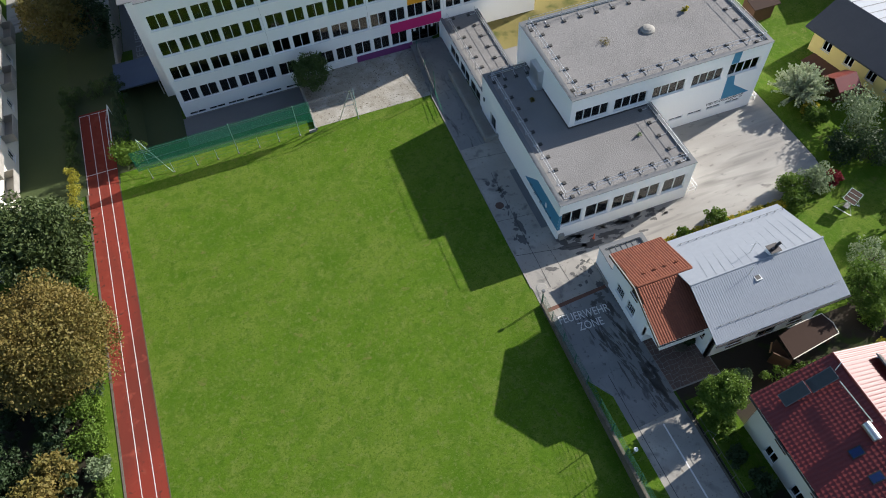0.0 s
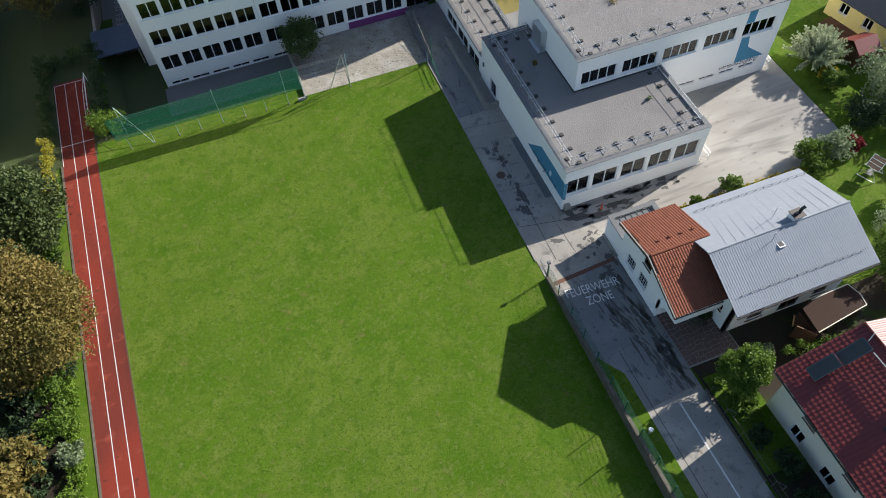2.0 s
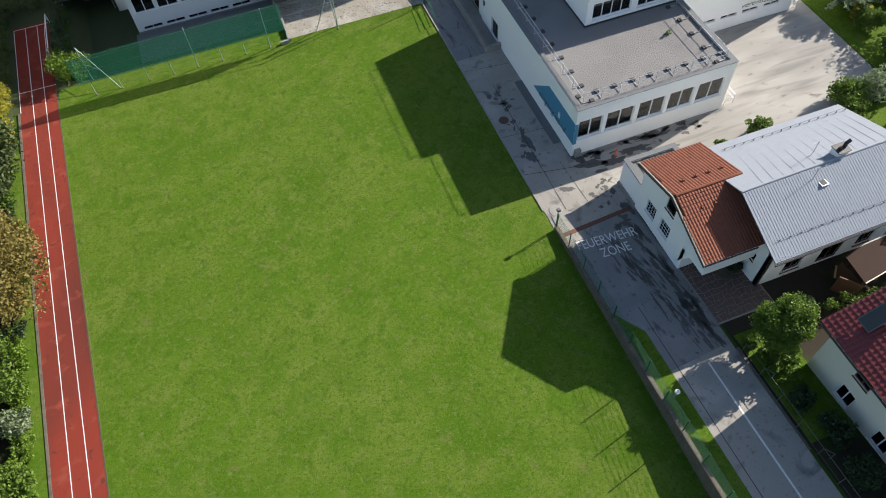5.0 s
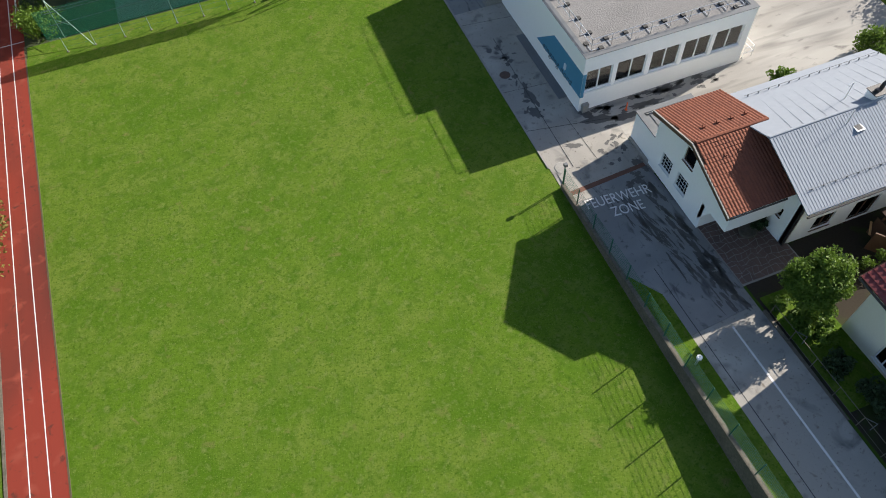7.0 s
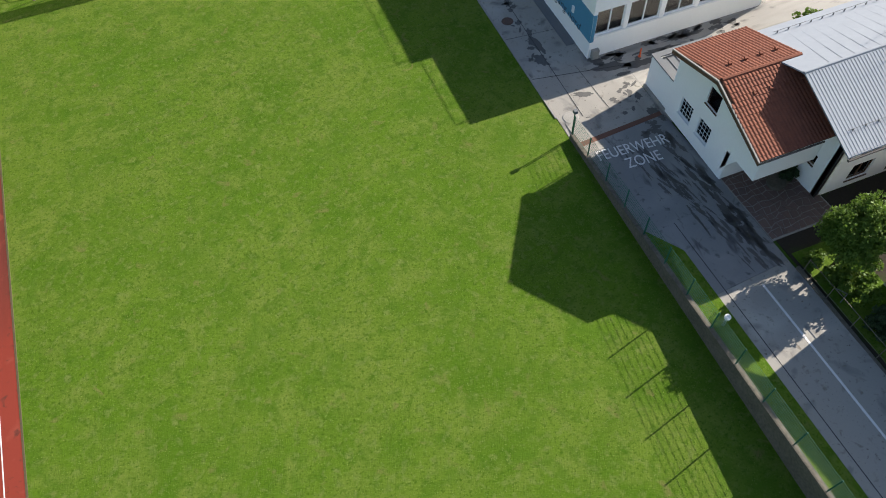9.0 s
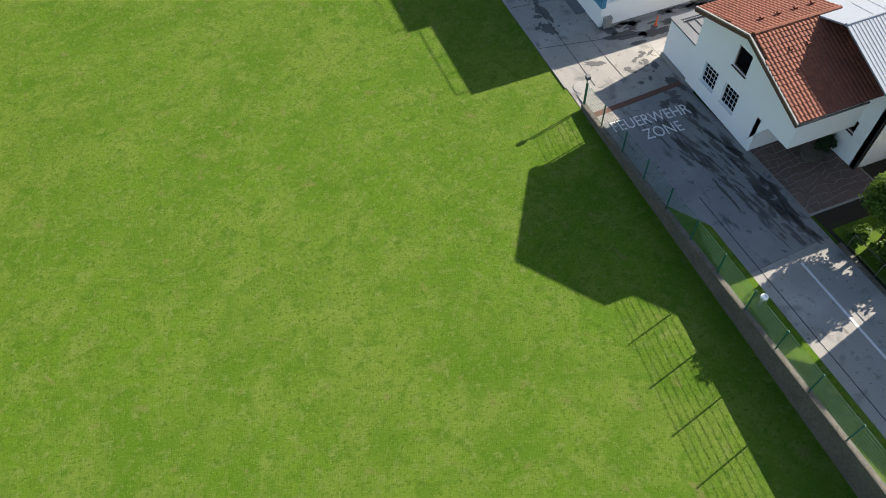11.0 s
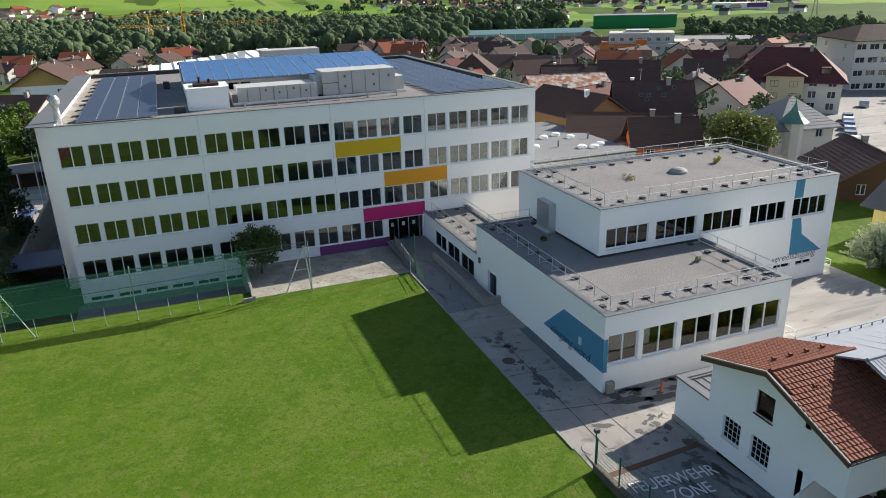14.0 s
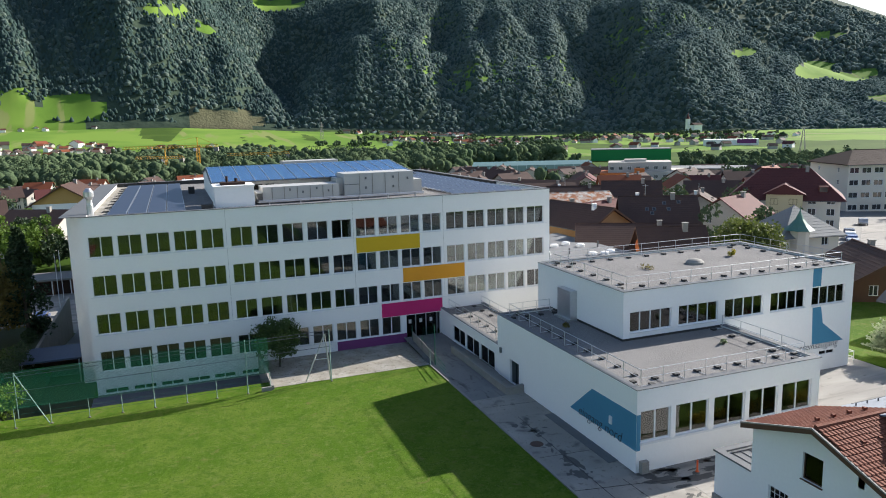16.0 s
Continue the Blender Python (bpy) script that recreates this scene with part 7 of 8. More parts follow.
me.polygons.add(n)
me.polygons.foreach_set("loop_start", np.arange(n) * 4)
me.update(calc_edges=True)
solid("grass_tufts", me, leafy("grass_blades", (0.13, 0.18, 0.022), (0.065, 0.12, 0.008), 0.3), "short grass tufts and clover over the field", "grass", kind="stuff")

# ---- the town behind ----
def gable_house(name, w, d, eave, ridge, wall_mat, roof_mat, label, group, storeys=2, over=0.7, chim=True, hip=0.0, bare=False, ww=0.55, fine=True, gable_mat=None):
    """A house at the origin, ridge along x; walls, two roof slopes, windows with panes, chimney."""
    t = thing(name, (0, 0, 0), label, "house", group)
    x0, y0 = -w / 2, -d / 2
    win = []
    n = max(2, int(w / 3.0))
    sh = eave / storeys
    for k in range(storeys):
        for i in range(n):
            u = x0 + w * (i + 0.5) / n
            win.append((u - ww, sh * k + 0.9, u + ww, min(sh * k + 2.3, eave - 0.2)))
    if bare:
        win = []
    fr = panel_wall(x0, -x0, -1.5, eave, win, 0.3, pose(0, y0, 0))
    part("front_wall", fr, wall_mat, t)
    for a, b, c, e in win:
        if not bare:
            plain_window(t, pose(a, y0, b), c - a, e - b)
    gw = [(u - 0.5, z + 0.9, u + 0.5, z + 2.1) for u in (-d / 4, d / 4) for z in [sh * k for k in range(storeys)] if z + 2.1 < eave and not bare]
    for sx, rz in ((-1, -90), (1, 90)):
        part("side_wall", panel_wall(-d / 2 + 0.3, d / 2 - 0.3, -1.5, eave, gw, 0.3, pose(sx * w / 2, 0, 0, 0, 0, rz)), wall_mat, t)
        for a, b, c, e in gw:
            if not bare:
                plain_window(t, pose(sx * w / 2, -a if sx < 0 else a, b, 0, 0, rz), c - a, e - b)
    part("back_wall", Mesh().box(x0, d / 2 - 0.3, -1.5, -x0, d / 2, eave), wall_mat, t)
    if not hip:
        for sx in (x0, -x0 - 0.3):
            part("gable", Mesh().prism([(sx, y0, eave), (sx, -y0, eave), (sx, 0, ridge - 0.15)], (0.3, 0, 0)), gable_mat or wall_mat, t)
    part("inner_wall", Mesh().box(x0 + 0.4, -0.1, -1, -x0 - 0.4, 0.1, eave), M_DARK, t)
    k = (ridge - eave) / (d / 2)
    xe, ye, ze = w / 2 + over, d / 2 + over, eave - k * over
    xr = w / 2 - hip if hip else xe
    for s in (-1, 1):
        part("roof", Mesh().prism([(-xe, s * ye, ze), (xe, s * ye, ze), (xr, 0, ridge), (-xr, 0, ridge)], (0, 0, 0.2)), roof_mat, t)
        if fine:
            rows = int(math.hypot(ye, ridge - ze) / 0.5)
            courses = Mesh()
            for j in range(1, rows):
                f, f2 = j / rows, (j + 0.35) / rows
                xa, xb = xe + (xr - xe) * f, xe + (xr - xe) * f2
                za, zb = ze + (ridge - ze) * f + 0.2, ze + (ridge - ze) * f2 + 0.2
                courses.prism([(-xa, s * ye * (1 - f), za), (xa, s * ye * (1 - f), za), (xb, s * ye * (1 - f2), zb), (-xb, s * ye * (1 - f2), zb)], (0, 0, 0.022))
            part("tile_course", courses, roof_mat, t)["kind"] = "stuff"
            part("gutter", Mesh().tube((-xe, s * (ye + 0.05), ze + 0.08), (xe, s * (ye + 0.05), ze + 0.08), 0.07, 6), M_COPING, t)
        if fine and not hip:
            for sx in (-1, 1):
                part("verge_board", Mesh().prism([(sx * xe, s * ye, ze - 0.12), (sx * xe, 0, ridge - 0.12), (sx * xe, 0, ridge + 0.22), (sx * xe, s * ye, ze + 0.22)], (sx * 0.06, 0, 0)), M_WOOD, t)
        if hip:
            part("roof", Mesh().prism([(s * xe, -ye, ze), (s * xe, ye, ze), (s * xr, 0, ridge)], (0, 0, 0.2)), roof_mat, t)
    if fine:
        part("ridge_cap", Mesh().tube((-xr, 0, ridge + 0.18), (xr, 0, ridge + 0.18), 0.14, 6), roof_mat, t)
    if chim:
        part("chimney", Mesh().box(w * 0.18, -0.9, ridge - 1.2, w * 0.18 + 0.7, -0.3, ridge + 0.7).box(w * 0.18 - 0.08, -0.98, ridge + 0.7, w * 0.18 + 0.78, -0.22, ridge + 0.8), M_CONC, t)
    return t


M_TOWNW = mat("weathered_render", (0.50, 0.47, 0.42), (0.40, 0.375, 0.33), rough=0.85, big=0.2, fine=4, mix=0.9, bump=0.05)
M_RB = mat("brown_tiles", (0.092, 0.058, 0.048), (0.060, 0.040, 0.034), rough=0.75, big=0.5, fine=6, mix=0.9, bump=0.3, spec=0.12)
M_RR = mat("maroon_tiles", (0.125, 0.042, 0.038), (0.090, 0.034, 0.032), rough=0.75, big=0.5, fine=6, mix=0.9, bump=0.3, spec=0.12)
M_RO = mat("orange_tiles", (0.24, 0.075, 0.035), (0.17, 0.055, 0.03), rough=0.75, big=0.5, fine=6, mix=0.9, bump=0.3, spec=0.12)
M_OCHRE = mat("ochre_boards", (0.50, 0.33, 0.11), (0.40, 0.25, 0.08), rough=0.8, big=0.6, fine=5, mix=0.9)
M_RG = mat("grey_sheet_roof", (0.25, 0.25, 0.245), (0.18, 0.18, 0.176), rough=0.6, big=0.3, fine=4, mix=0.9, spec=0.12)
M_RUST = mat("rusty_sheet", (0.50, 0.47, 0.42), (0.30, 0.11, 0.04), rough=0.7, big=0.5, fine=1.2, mix=0.25)
M_YELC = mat("pale_yellow_render", (0.66, 0.56, 0.34), (0.58, 0.48, 0.28), rough=0.85, big=0.4, mix=0.9, bump=0.05)
M_PINKW = mat("pale_pink_render", (0.58, 0.42, 0.36), (0.5, 0.36, 0.3), rough=0.85, big=0.4, mix=0.9, bump=0.05)
M_GLH = mat("greenhouse_glass", (0.30, 0.42, 0.38), (0.22, 0.33, 0.30), rough=0.25, big=0.1, mix=0.8, spec=0.7)


def put(t, x, y, turn, z=None):
    t.matrix_basis = pose(x, y, land_z(x, y) if z is None else z, 0, 0, turn)
    return t


hiph = put(gable_house("apartment_house", 20.5, 14, 6.8, 12.0, M_CREAM, M_RR, "large cream house with maroon hipped roof", "", 3, 1.0, True, 5.5, ww=0.75), 122.0, 119.0, -47)
part("bay", Mesh().box(-3.4, -8.6, -1.5, 3.4, -7.0, 7.6), M_YELC, hiph, "pale yellow projecting bay").matrix_parent_inverse = Matrix()
part("bay_roof", Mesh().prism([(-4.0, -9.2, 7.5), (4.0, -9.2, 7.5), (0, -9.2, 9.6)], (0, 7.5, 0)), M_RR, hiph).matrix_parent_inverse = Matrix()
for x0, x1, z1 in ((6.2, 8.0, 9.0), (-8.2, -6.8, 8.8)):
    d_ = part("dormer", Mesh().box(x0, -6.0, 7.6, x1, -3.2, z1), M_RR, hiph, "small dormer with a wide window")
    d_.matrix_parent_inverse = Matrix()
    part("pane", Mesh().box(x0 + 0.2, -6.04, 7.9, x1 - 0.2, -6.005, z1 - 0.2), M_FARGLASS, d_)
for zz in (1.2, 3.6, 6.0):
    for u in (-2.6, 0.9):
        w_ = window(hiph, pose(u, -8.72, zz - 0.6), 1.5, 1.2, 2, M_GLASSD, M_WOOD, sill=False)
        w_.matrix_parent_inverse = Matrix()
villa = put(gable_house("villa", 8.6, 7.8, 5.4, 8.6, M_CREAM, M_RG, "cream villa with grey pyramid roof and green turret", "", 2, 0.7, False, 4.2), 81.5, 78.6, -8)
tur = part("turret", Mesh().lathe([(1.3, 0.0), (1.3, 6.2)], -2.2, -4.0, 8), M_CREAM, villa)
tur.matrix_parent_inverse = Matrix()
part("turret_roof", Mesh().lathe([(2.0, 6.0), (1.2, 6.7), (0.55, 7.5), (0.12, 8.5), (0.0, 9.3)], -2.2, -4.0, 8), mat("copper_green", (0.10, 0.22, 0.17), (0.08, 0.17, 0.13), rough=0.6), tur)
bigr = put(gable_house("office_building", 40, 20, 12.6, 15.6, M_CREAM, M_BROWNR, "long pale office building with brown low roof", "", 4, 0.8, True, 6.0, ww=1.15), 182.3, 137.3, -22)


def roof_windows(t, spots_, k, eave, d, m_=None):
    """Skylights on the front roof slope of a gable house."""
    for x, s in spots_:
        y = -d / 2 * (1 - s)
        z = eave + k * (d / 2 + y) + 0.16
        sk = part("skylight", Mesh().box(-0.3, -0.4, 0, 0.3, 0.4, 0.1), M_COPING, t, "grey framed roof window", pose(x, y, z, math.degrees(math.atan(k)), 0, 0))
        sk.matrix_parent_inverse = Matrix()
        part("pane", Mesh().box(-0.22, -0.32, 0.1, 0.22, 0.32, 0.11), M_FARGLASS, sk)


sky_h = put(gable_house("house", 12.0, 11, 4.6, 8.6, M_CREAM, M_RB, "house with broad brown tiled roof and skylights", "town houses", 1), 78.2, 105.0, -30)
roof_windows(sky_h, ((1.0, 0.72), (3.4, 0.76), (-2.0, 0.5), (-0.8, 0.5), (-1.2, 0.35), (1.6, 0.5)), 4.0 / 5.5, 4.6, 11)
tim_h = put(gable_house("house", 16, 9.5, 4.6, 7.6, M_TIMBER, M_RB, "timber house with dark brown roof", "town houses", 2), 65.0, 108.5, 97)
put(gable_house("house", 17, 11, 2.6, 5.4, M_CREAM, M_RB, "low house with long dark brown roof", "town houses", 1), 66.0, 94.0, -32)
put(gable_house("house", 8.4, 6.6, 3.2, 5.9, M_ORANGEW, M_RB, "small orange house with dark brown roof", "town houses", 1), 65.2, 84.8, -24)
put(gable_house("house", 10, 8, 4.5, 7.2, M_WHITE, M_RR, "house with maroon tiled roof", "town houses", 2), 74.0, 116.5, 20)
put(gable_house("house", 11, 9, 2.6, 5.2, M_WOOD, M_RB, "low dark timber house with brown roof behind the hall", "town houses", 1), 75.5, 61.0, 62)
put(gable_house("barn", 15, 13, 5.4, 8.0, M_PINKW, M_RUST, "long shed with rust-stained pale sheet roof", "town houses", 1, chim=False), 76.5, 131.0, -14)
wide_h = put(gable_house("house", 12, 10, 4.4, 7.4, M_TOWNW, M_RB, "wide cream house with brown gable roof", "town houses", 1), 104.0, 124.5, 50)
put(gable_house("house", 12, 11, 5.4, 9.4, M_CREAM, M_RB, "cream house with dark brown roof", "town houses", 2), 97.0, 139.0, -35)
whi_h = put(gable_house("house", 14, 10, 4.6, 7.8, M_WHITE, M_RB, "white house with dark brown roof and skylights", "town houses", 1), 92.0, 154.0, -24)
put(gable_house("house", 10, 10, 6.6, 10.6, M_YELC, M_RB, "pale yellow house with brown half-hipped roof", "town houses", 2, hip=2.0), 74.0, 172.0, 60)
put(gable_house("house", 11, 9, 5.0, 8.0, M_CREAM, M_RO, "cream house with orange tiled roof", "town houses", 2), 61.5, 150.0, 20)
put(gable_house("house", 15, 13.0, 8.6, 12.6, M_WHITE, M_RB, "white house with ochre timber-clad gable", "town houses", 3, over=1.0, gable_mat=M_OCHRE), -23.5, 191.0, 84)
put(gable_house("house", 10, 10, 7.5, 10.5, M_WHITE, M_RB, "white house beside the trees", "town houses", 2), -45.0, 158.0, 15)
roof_windows(whi_h, ((-3.5, 0.5), (0.5, 0.55), (3.8, 0.5)), 3.2 / 5.0, 4.6, 10)
roof_windows(tim_h, ((-4.5, 0.5), (3.0, 0.6)), 3.0 / 4.75, 4.6, 9.5)
roof_windows(wide_h, ((-3.0, 0.5), (1.5, 0.5), (3.5, 0.45)), 3.0 / 5.0, 4.4, 10)
for hs, cx, cz in ((sky_h, -3.6, 8.6), (tim_h, -4.8, 7.6), (wide_h, -3.4, 7.4), (whi_h, -4.6, 7.8)):
    c_ = part("chimney", Mesh().box(cx, 0.5, cz - 1.4, cx + 0.6, 1.1, cz + 0.6).box(cx - 0.06, 0.44, cz + 0.6, cx + 0.66, 1.16, cz + 0.68), M_WHITE, hs, "white rendered chimney")
    c_.matrix_parent_inverse = Matrix()
    c_ = part("aerial", Mesh().tube((cx + 1.6, 0.2, cz - 0.2), (cx + 1.6, 0.2, cz + 2.2), 0.04, 5).tube((cx + 1.1, 0.2, cz + 2.0), (cx + 2.1, 0.2, cz + 2.0), 0.025, 4), M_METAL, hs)
    c_.matrix_parent_inverse = Matrix()
# flat grey building behind the school
fb = thing("flat_building", (48, 92, 0), "low white building with flat grey roof and roof lights", "building")
fbw = [(37.5 + 2.6 * i, 0.4, 38.9 + 2.6 * i, 1.7) for i in range(8)]
part("wall", panel_wall(36.4, 58.0, -0.8, 2.3, fbw, 0.3, pose(0, 80.5, 0)), M_WHITE, fb)
part("wall", Mesh().box(36.4, 80.81, -0.8, 58.0, 104.5, 2.25), M_WHITE, fb)
part("roof", Mesh().box(36.3, 80.3, 2.3, 58.2, 104.7, 2.5), mat("bitumen_roof", (0.17, 0.172, 0.175), (0.12, 0.122, 0.125), rough=0.8, big=0.25, fine=3, mix=0.9), fb, "flat grey bitumen roof")
for a, b, c, d in fbw:
    window(fb, pose(a, 80.5, b), c - a, d - b, 2, M_GLASSD, sill=False)
for x, y in ((51, 93), (53.5, 94), (54.5, 91.5), (52.5, 85), (54, 84.4), (55.6, 85.4), (47, 88)):
    part("roof_light", Mesh().lathe([(0.6, 2.5), (0.6, 2.8), (0.62, 2.82), (0.45, 2.95), (0.0, 3.0)], x, y, 12), M_PLAST, fb, "white roof light dome")
for x, y in ((48.5, 95), (50, 87), (56.5, 90)):
    part("roof_pipe", Mesh().tube((x, y, 2.5), (x, y, 3.4), 0.12, 8), M_COPING, fb)
wo = thing("office_block", (194, 267, -6), "white stepped block over an orange base", "building")
mo = pose(190.0, 262.0, -7.4, 0, 0, -35) @ Matrix.Scale(0.84, 4)
part("base", Mesh().box(-21, -11, 0, -4, 11, 7.2).box(-4, -11.6, 0, 1, -10, 9.6), M_ORANGEW, wo, m=mo)
part("block", Mesh().box(-17, -7, 7.2, 14, 11, 12.4).box(-9, -2, 12.4, 2, 6, 13.6), M_TOWNW, wo, m=mo)
part("block", Mesh().box(1.05, -11, 0, 23, 11, 7.6).box(14.1, -9, 7.6, 21, 8, 8.4), M_TOWNW, wo, m=mo)
for i in range(7):
    for z, y in ((8.6, -7.0), (4.6, -11.0), (1.2, -11.0)):
        window(wo, mo @ pose(-16 + i * 4.3, y - 0.13, z), 2.0, 1.7, 2, M_GLASSD, sill=False)
gh_ = thing("green_hall", (338, 493, -10), "long bright green clad warehouse", "warehouse")
mg = pose(339.0, 481.0, -10, 0, 0, -34)
part("wall", Mesh().box(-30, -12, 0, 30, 12, 8.5), M_GREENH, gh_, m=mg)
part("roof", Mesh().box(-30.3, -12.3, 8.5, 30.3, 12.3, 9.0), M_RG, gh_, m=mg)
glh = thing("greenhouse", (180, 355, -9), "long glass greenhouse with ridged roofs", "greenhouse")
mgl = pose(217.0, 424.0, -9.8, 0, 0, -24)
for j in range(3):
    part("roof", Mesh().prism([(-42, j * 7 - 10, 3.6), (42, j * 7 - 10, 3.6), (42, j * 7 - 6.5, 5.4), (-42, j * 7 - 6.5, 5.4)], (0, 0, 0.12)).prism([(-42, j * 7 - 6.5, 5.4), (42, j * 7 - 6.5, 5.4), (42, j * 7 - 3, 3.6), (-42, j * 7 - 3, 3.6)], (0, 0, 0.12)), M_GLH, glh, m=mgl)
part("wall", Mesh().box(-42, -10, 0, 42, -9.8, 3.5).box(-42, 10.8, 0, 42, 11, 3.5), M_GLH, glh, m=mgl)
for i in range(15):
    part("rib", Mesh().box(-42 + 6 * i, -10.1, 0, -41.8 + 6 * i, -10.02, 3.6), M_FRAME, glh, m=mgl)
fl = thing("flat_warehouse", (147, 165, -4), "flat-roofed grey commercial building", "warehouse")
part("wall", Mesh().box(-16, -9, 0, 16, 9, 4.6), M_CONC, fl, m=pose(228.0, 266.0, -6.8, 0, 0, -40) @ Matrix.Scale(1.15, 4))
part("roof", Mesh().box(-16.4, -9.4, 4.6, 16.4, 9.4, 4.9), M_RG, fl, m=pose(228.0, 266.0, -6.8, 0, 0, -40) @ Matrix.Scale(1.15, 4))
pk = thing("shop_hall", (419, 430, -10), "long white shop hall with magenta front", "warehouse")
part("wall", Mesh().box(-26, -10, 0, 26, 10, 6.5), M_WHITE, pk, m=pose(590.0, 646.0, -10, 0, 0, -44) @ Matrix.Scale(1.1, 4))
part("front", Mesh().box(6, -10.3, 2.5, 24, -10.02, 6.7), M_PUR, pk, m=pose(590.0, 646.0, -10, 0, 0, -44) @ Matrix.Scale(1.1, 4))
# low commercial sheds beyond the school
for x, y, w, d, h, t_, m_, lb in ((-30, 232, 34, 14, 5, 12, M_WHITE, "long white flat-roofed shed"), (4, 262, 26, 12, 4.5, -8, M_CONC, "low grey flat-roofed shed"), (-12, 300, 40, 16, 6, 5, M_WHITE, "long white flat-roofed hall"), (40, 296, 24, 14, 5, -20, M_CONC, "grey flat-roofed hall"), (-48, 270, 26, 12, 5, 18, M_ORANGEW, "orange flat-roofed shed")):
    sh_ = thing("commercial_shed", (x, y, land_z(x, y)), lb + " in the town", "warehouse")
    ms = pose(x, y, land_z(x, y), 0, 0, t_)
    part("wall", Mesh().box(-w / 2, -d / 2, -1, w / 2, d / 2, h), m_, sh_).matrix_world = ms
    part("roof", Mesh().box(-w / 2 - 0.3, -d / 2 - 0.3, h, w / 2 + 0.3, d / 2 + 0.3, h + 0.4), M_RG, sh_).matrix_world = ms
    for i in range(int(w / 5)):
        w_ = plain_window(sh_, Matrix(), 2.2, 1.3)
        w_.matrix_world = ms @ pose(-w / 2 + 1.5 + i * 5, -d / 2 - 0.12, 1.6)
stp = thing("stepped_hall", (8, 134, -1), "white hall with a stepped sheet roof behind the school", "hall")
part("wall", Mesh().box(-1.0, 128, -2, 20.0, 142, 11.2), M_TOWNW, stp)
for i in range(10):
    part("roof_step", Mesh().box(-1.2 + i * 2.1, 127.6, 11.2, 0.9 + i * 2.1, 142.4, 11.75 + 0.2 * i), M_WHITE, stp, "white sheet roof step")
for x, z in ((9.5, 13.7), (11.4, 14.0), (13.2, 14.2)):
    part("vent_box", Mesh().box(x, 129, 12.8, x + 1.1, 131, z), M_METAL, stp)
# garages and car park beyond the driveway
grg = thing("garage_row", (-22, 134, -5.2), "row of brown garages with low pale roof", "garage")
part("wall", Mesh().box(-34, 131.5, -5.2, -12.0, 137, -2.7), M_WOOD, grg)
part("roof", Mesh().box(-34.6, 130.4, -2.7, -11.6, 137.4, -2.4), M_RG, grg)
for i in range(8):
    part("door", Mesh().box(-33.7 + i * 2.7, 131.42, -5.15, -31.4 + i * 2.7, 131.49, -3.0), M_BROWNR, grg)
for i in range(9):
    part("post", Mesh().box(-34 + i * 2.7, 130.6, -5.2, -33.85 + i * 2.7, 130.75, -2.7), M_PLAST, grg)
sheet("car_park", [(-29.8, 89.6), (-14.2, 89.6), (-9.9, 105.5), (-9.9, 131.4)], M_COURT, "pale concrete yard behind the school", "pavement", lift=0.03, follow=lambda x, y: -5.2, step=4)
sheet("car_park", [(-29.8, 89.6), (-9.9, 131.4), (-9.9, 131.5), (-29.8, 131.4)], M_COURT, "pale concrete yard behind the school", "pavement", lift=0.03, follow=lambda x, y: -5.2, step=4)
for x, y in ((-14.9, 98.6), (-14.75, 101.2)):
    fp = thing("flagpole", (x, y, -5.2), "slim white flagpole beside the driveway", "flagpole")
    part("pole", Mesh().tube((x, y, -5.2), (x, y, 6.4), 0.06, 8, 0.035), M_PLAST, fp)


def car(label, colour, seed):
    """A parked car at the origin, along x: body, cabin glass, four wheels."""
    t = thing("car", (0, 0, 0), label, "car", "parked cars")
    prof = [(-2.1, 0.35), (-2.15, 0.75), (-1.7, 0.92), (-1.2, 1.38), (0.5, 1.42), (1.15, 0.95), (2.05, 0.78), (2.15, 0.4)]
    part("body", Mesh().prism([(x, -0.85, z) for x, z in prof], (0, 1.7, 0)), mat("car_paint_%d" % seed, colour, tuple(c * 0.9 for c in colour), rough=0.25, bump=0, spec=0.6), t)
    part("glass", Mesh().prism([(x, -0.86, z) for x, z in ((-1.35, 0.98), (-1.1, 1.33), (0.42, 1.36), (0.95, 0.98))], (0, 1.72, 0)), M_DARK, t)
    for x in (-1.35, 1.35):
        for y in (-0.87, 0.69):
            part("wheel", Mesh().tube((x, y, 0.32), (x, y + 0.18, 0.32), 0.32, 12), M_FOOT, t)
    return t


cc = [((0.7, 0.7, 0.7), "white"), ((0.1, 0.11, 0.13), "dark grey"), ((0.35, 0.37, 0.4), "silver"), ((0.08, 0.12, 0.25), "blue")]
cars = [car(nm + " car parked along the street", c, i) for i, (c, nm) in enumerate(cc)]
spots = [(98.5, 82.0), (102.5, 85.6), (106.5, 89.2), (110.5, 92.8), (114.5, 96.4), (118.5, 100.0), (137.0, 112.0), (-19.5, 112.5), (-22.5, 116), (-26.5, 125)]
for i, (x, y) in enumerate(spots):
    m_ = pose(x, y, land_z(x, y) + 0.06, 0, 0, 42 if x > 0 else 88)
    if i < 4:
        cars[i].matrix_basis = m_
    else:
        copy_thing(cars[i % 4], m_)
sheet("town_ground", [(54, 86), (86, 54), (240, 150), (150, 290)], mat("town_asphalt", (0.13, 0.125, 0.12), (0.20, 0.19, 0.17), big=0.06, fine=2, mix=0.8), "grey yards and lanes between the town houses", "ground", lift=0.03, step=12)
sheet("street", [(89, 74), (94, 69.5), (152, 115), (147, 120)], M_COURT, "pale street with parked cars in the town", "road", lift=0.05, step=10)

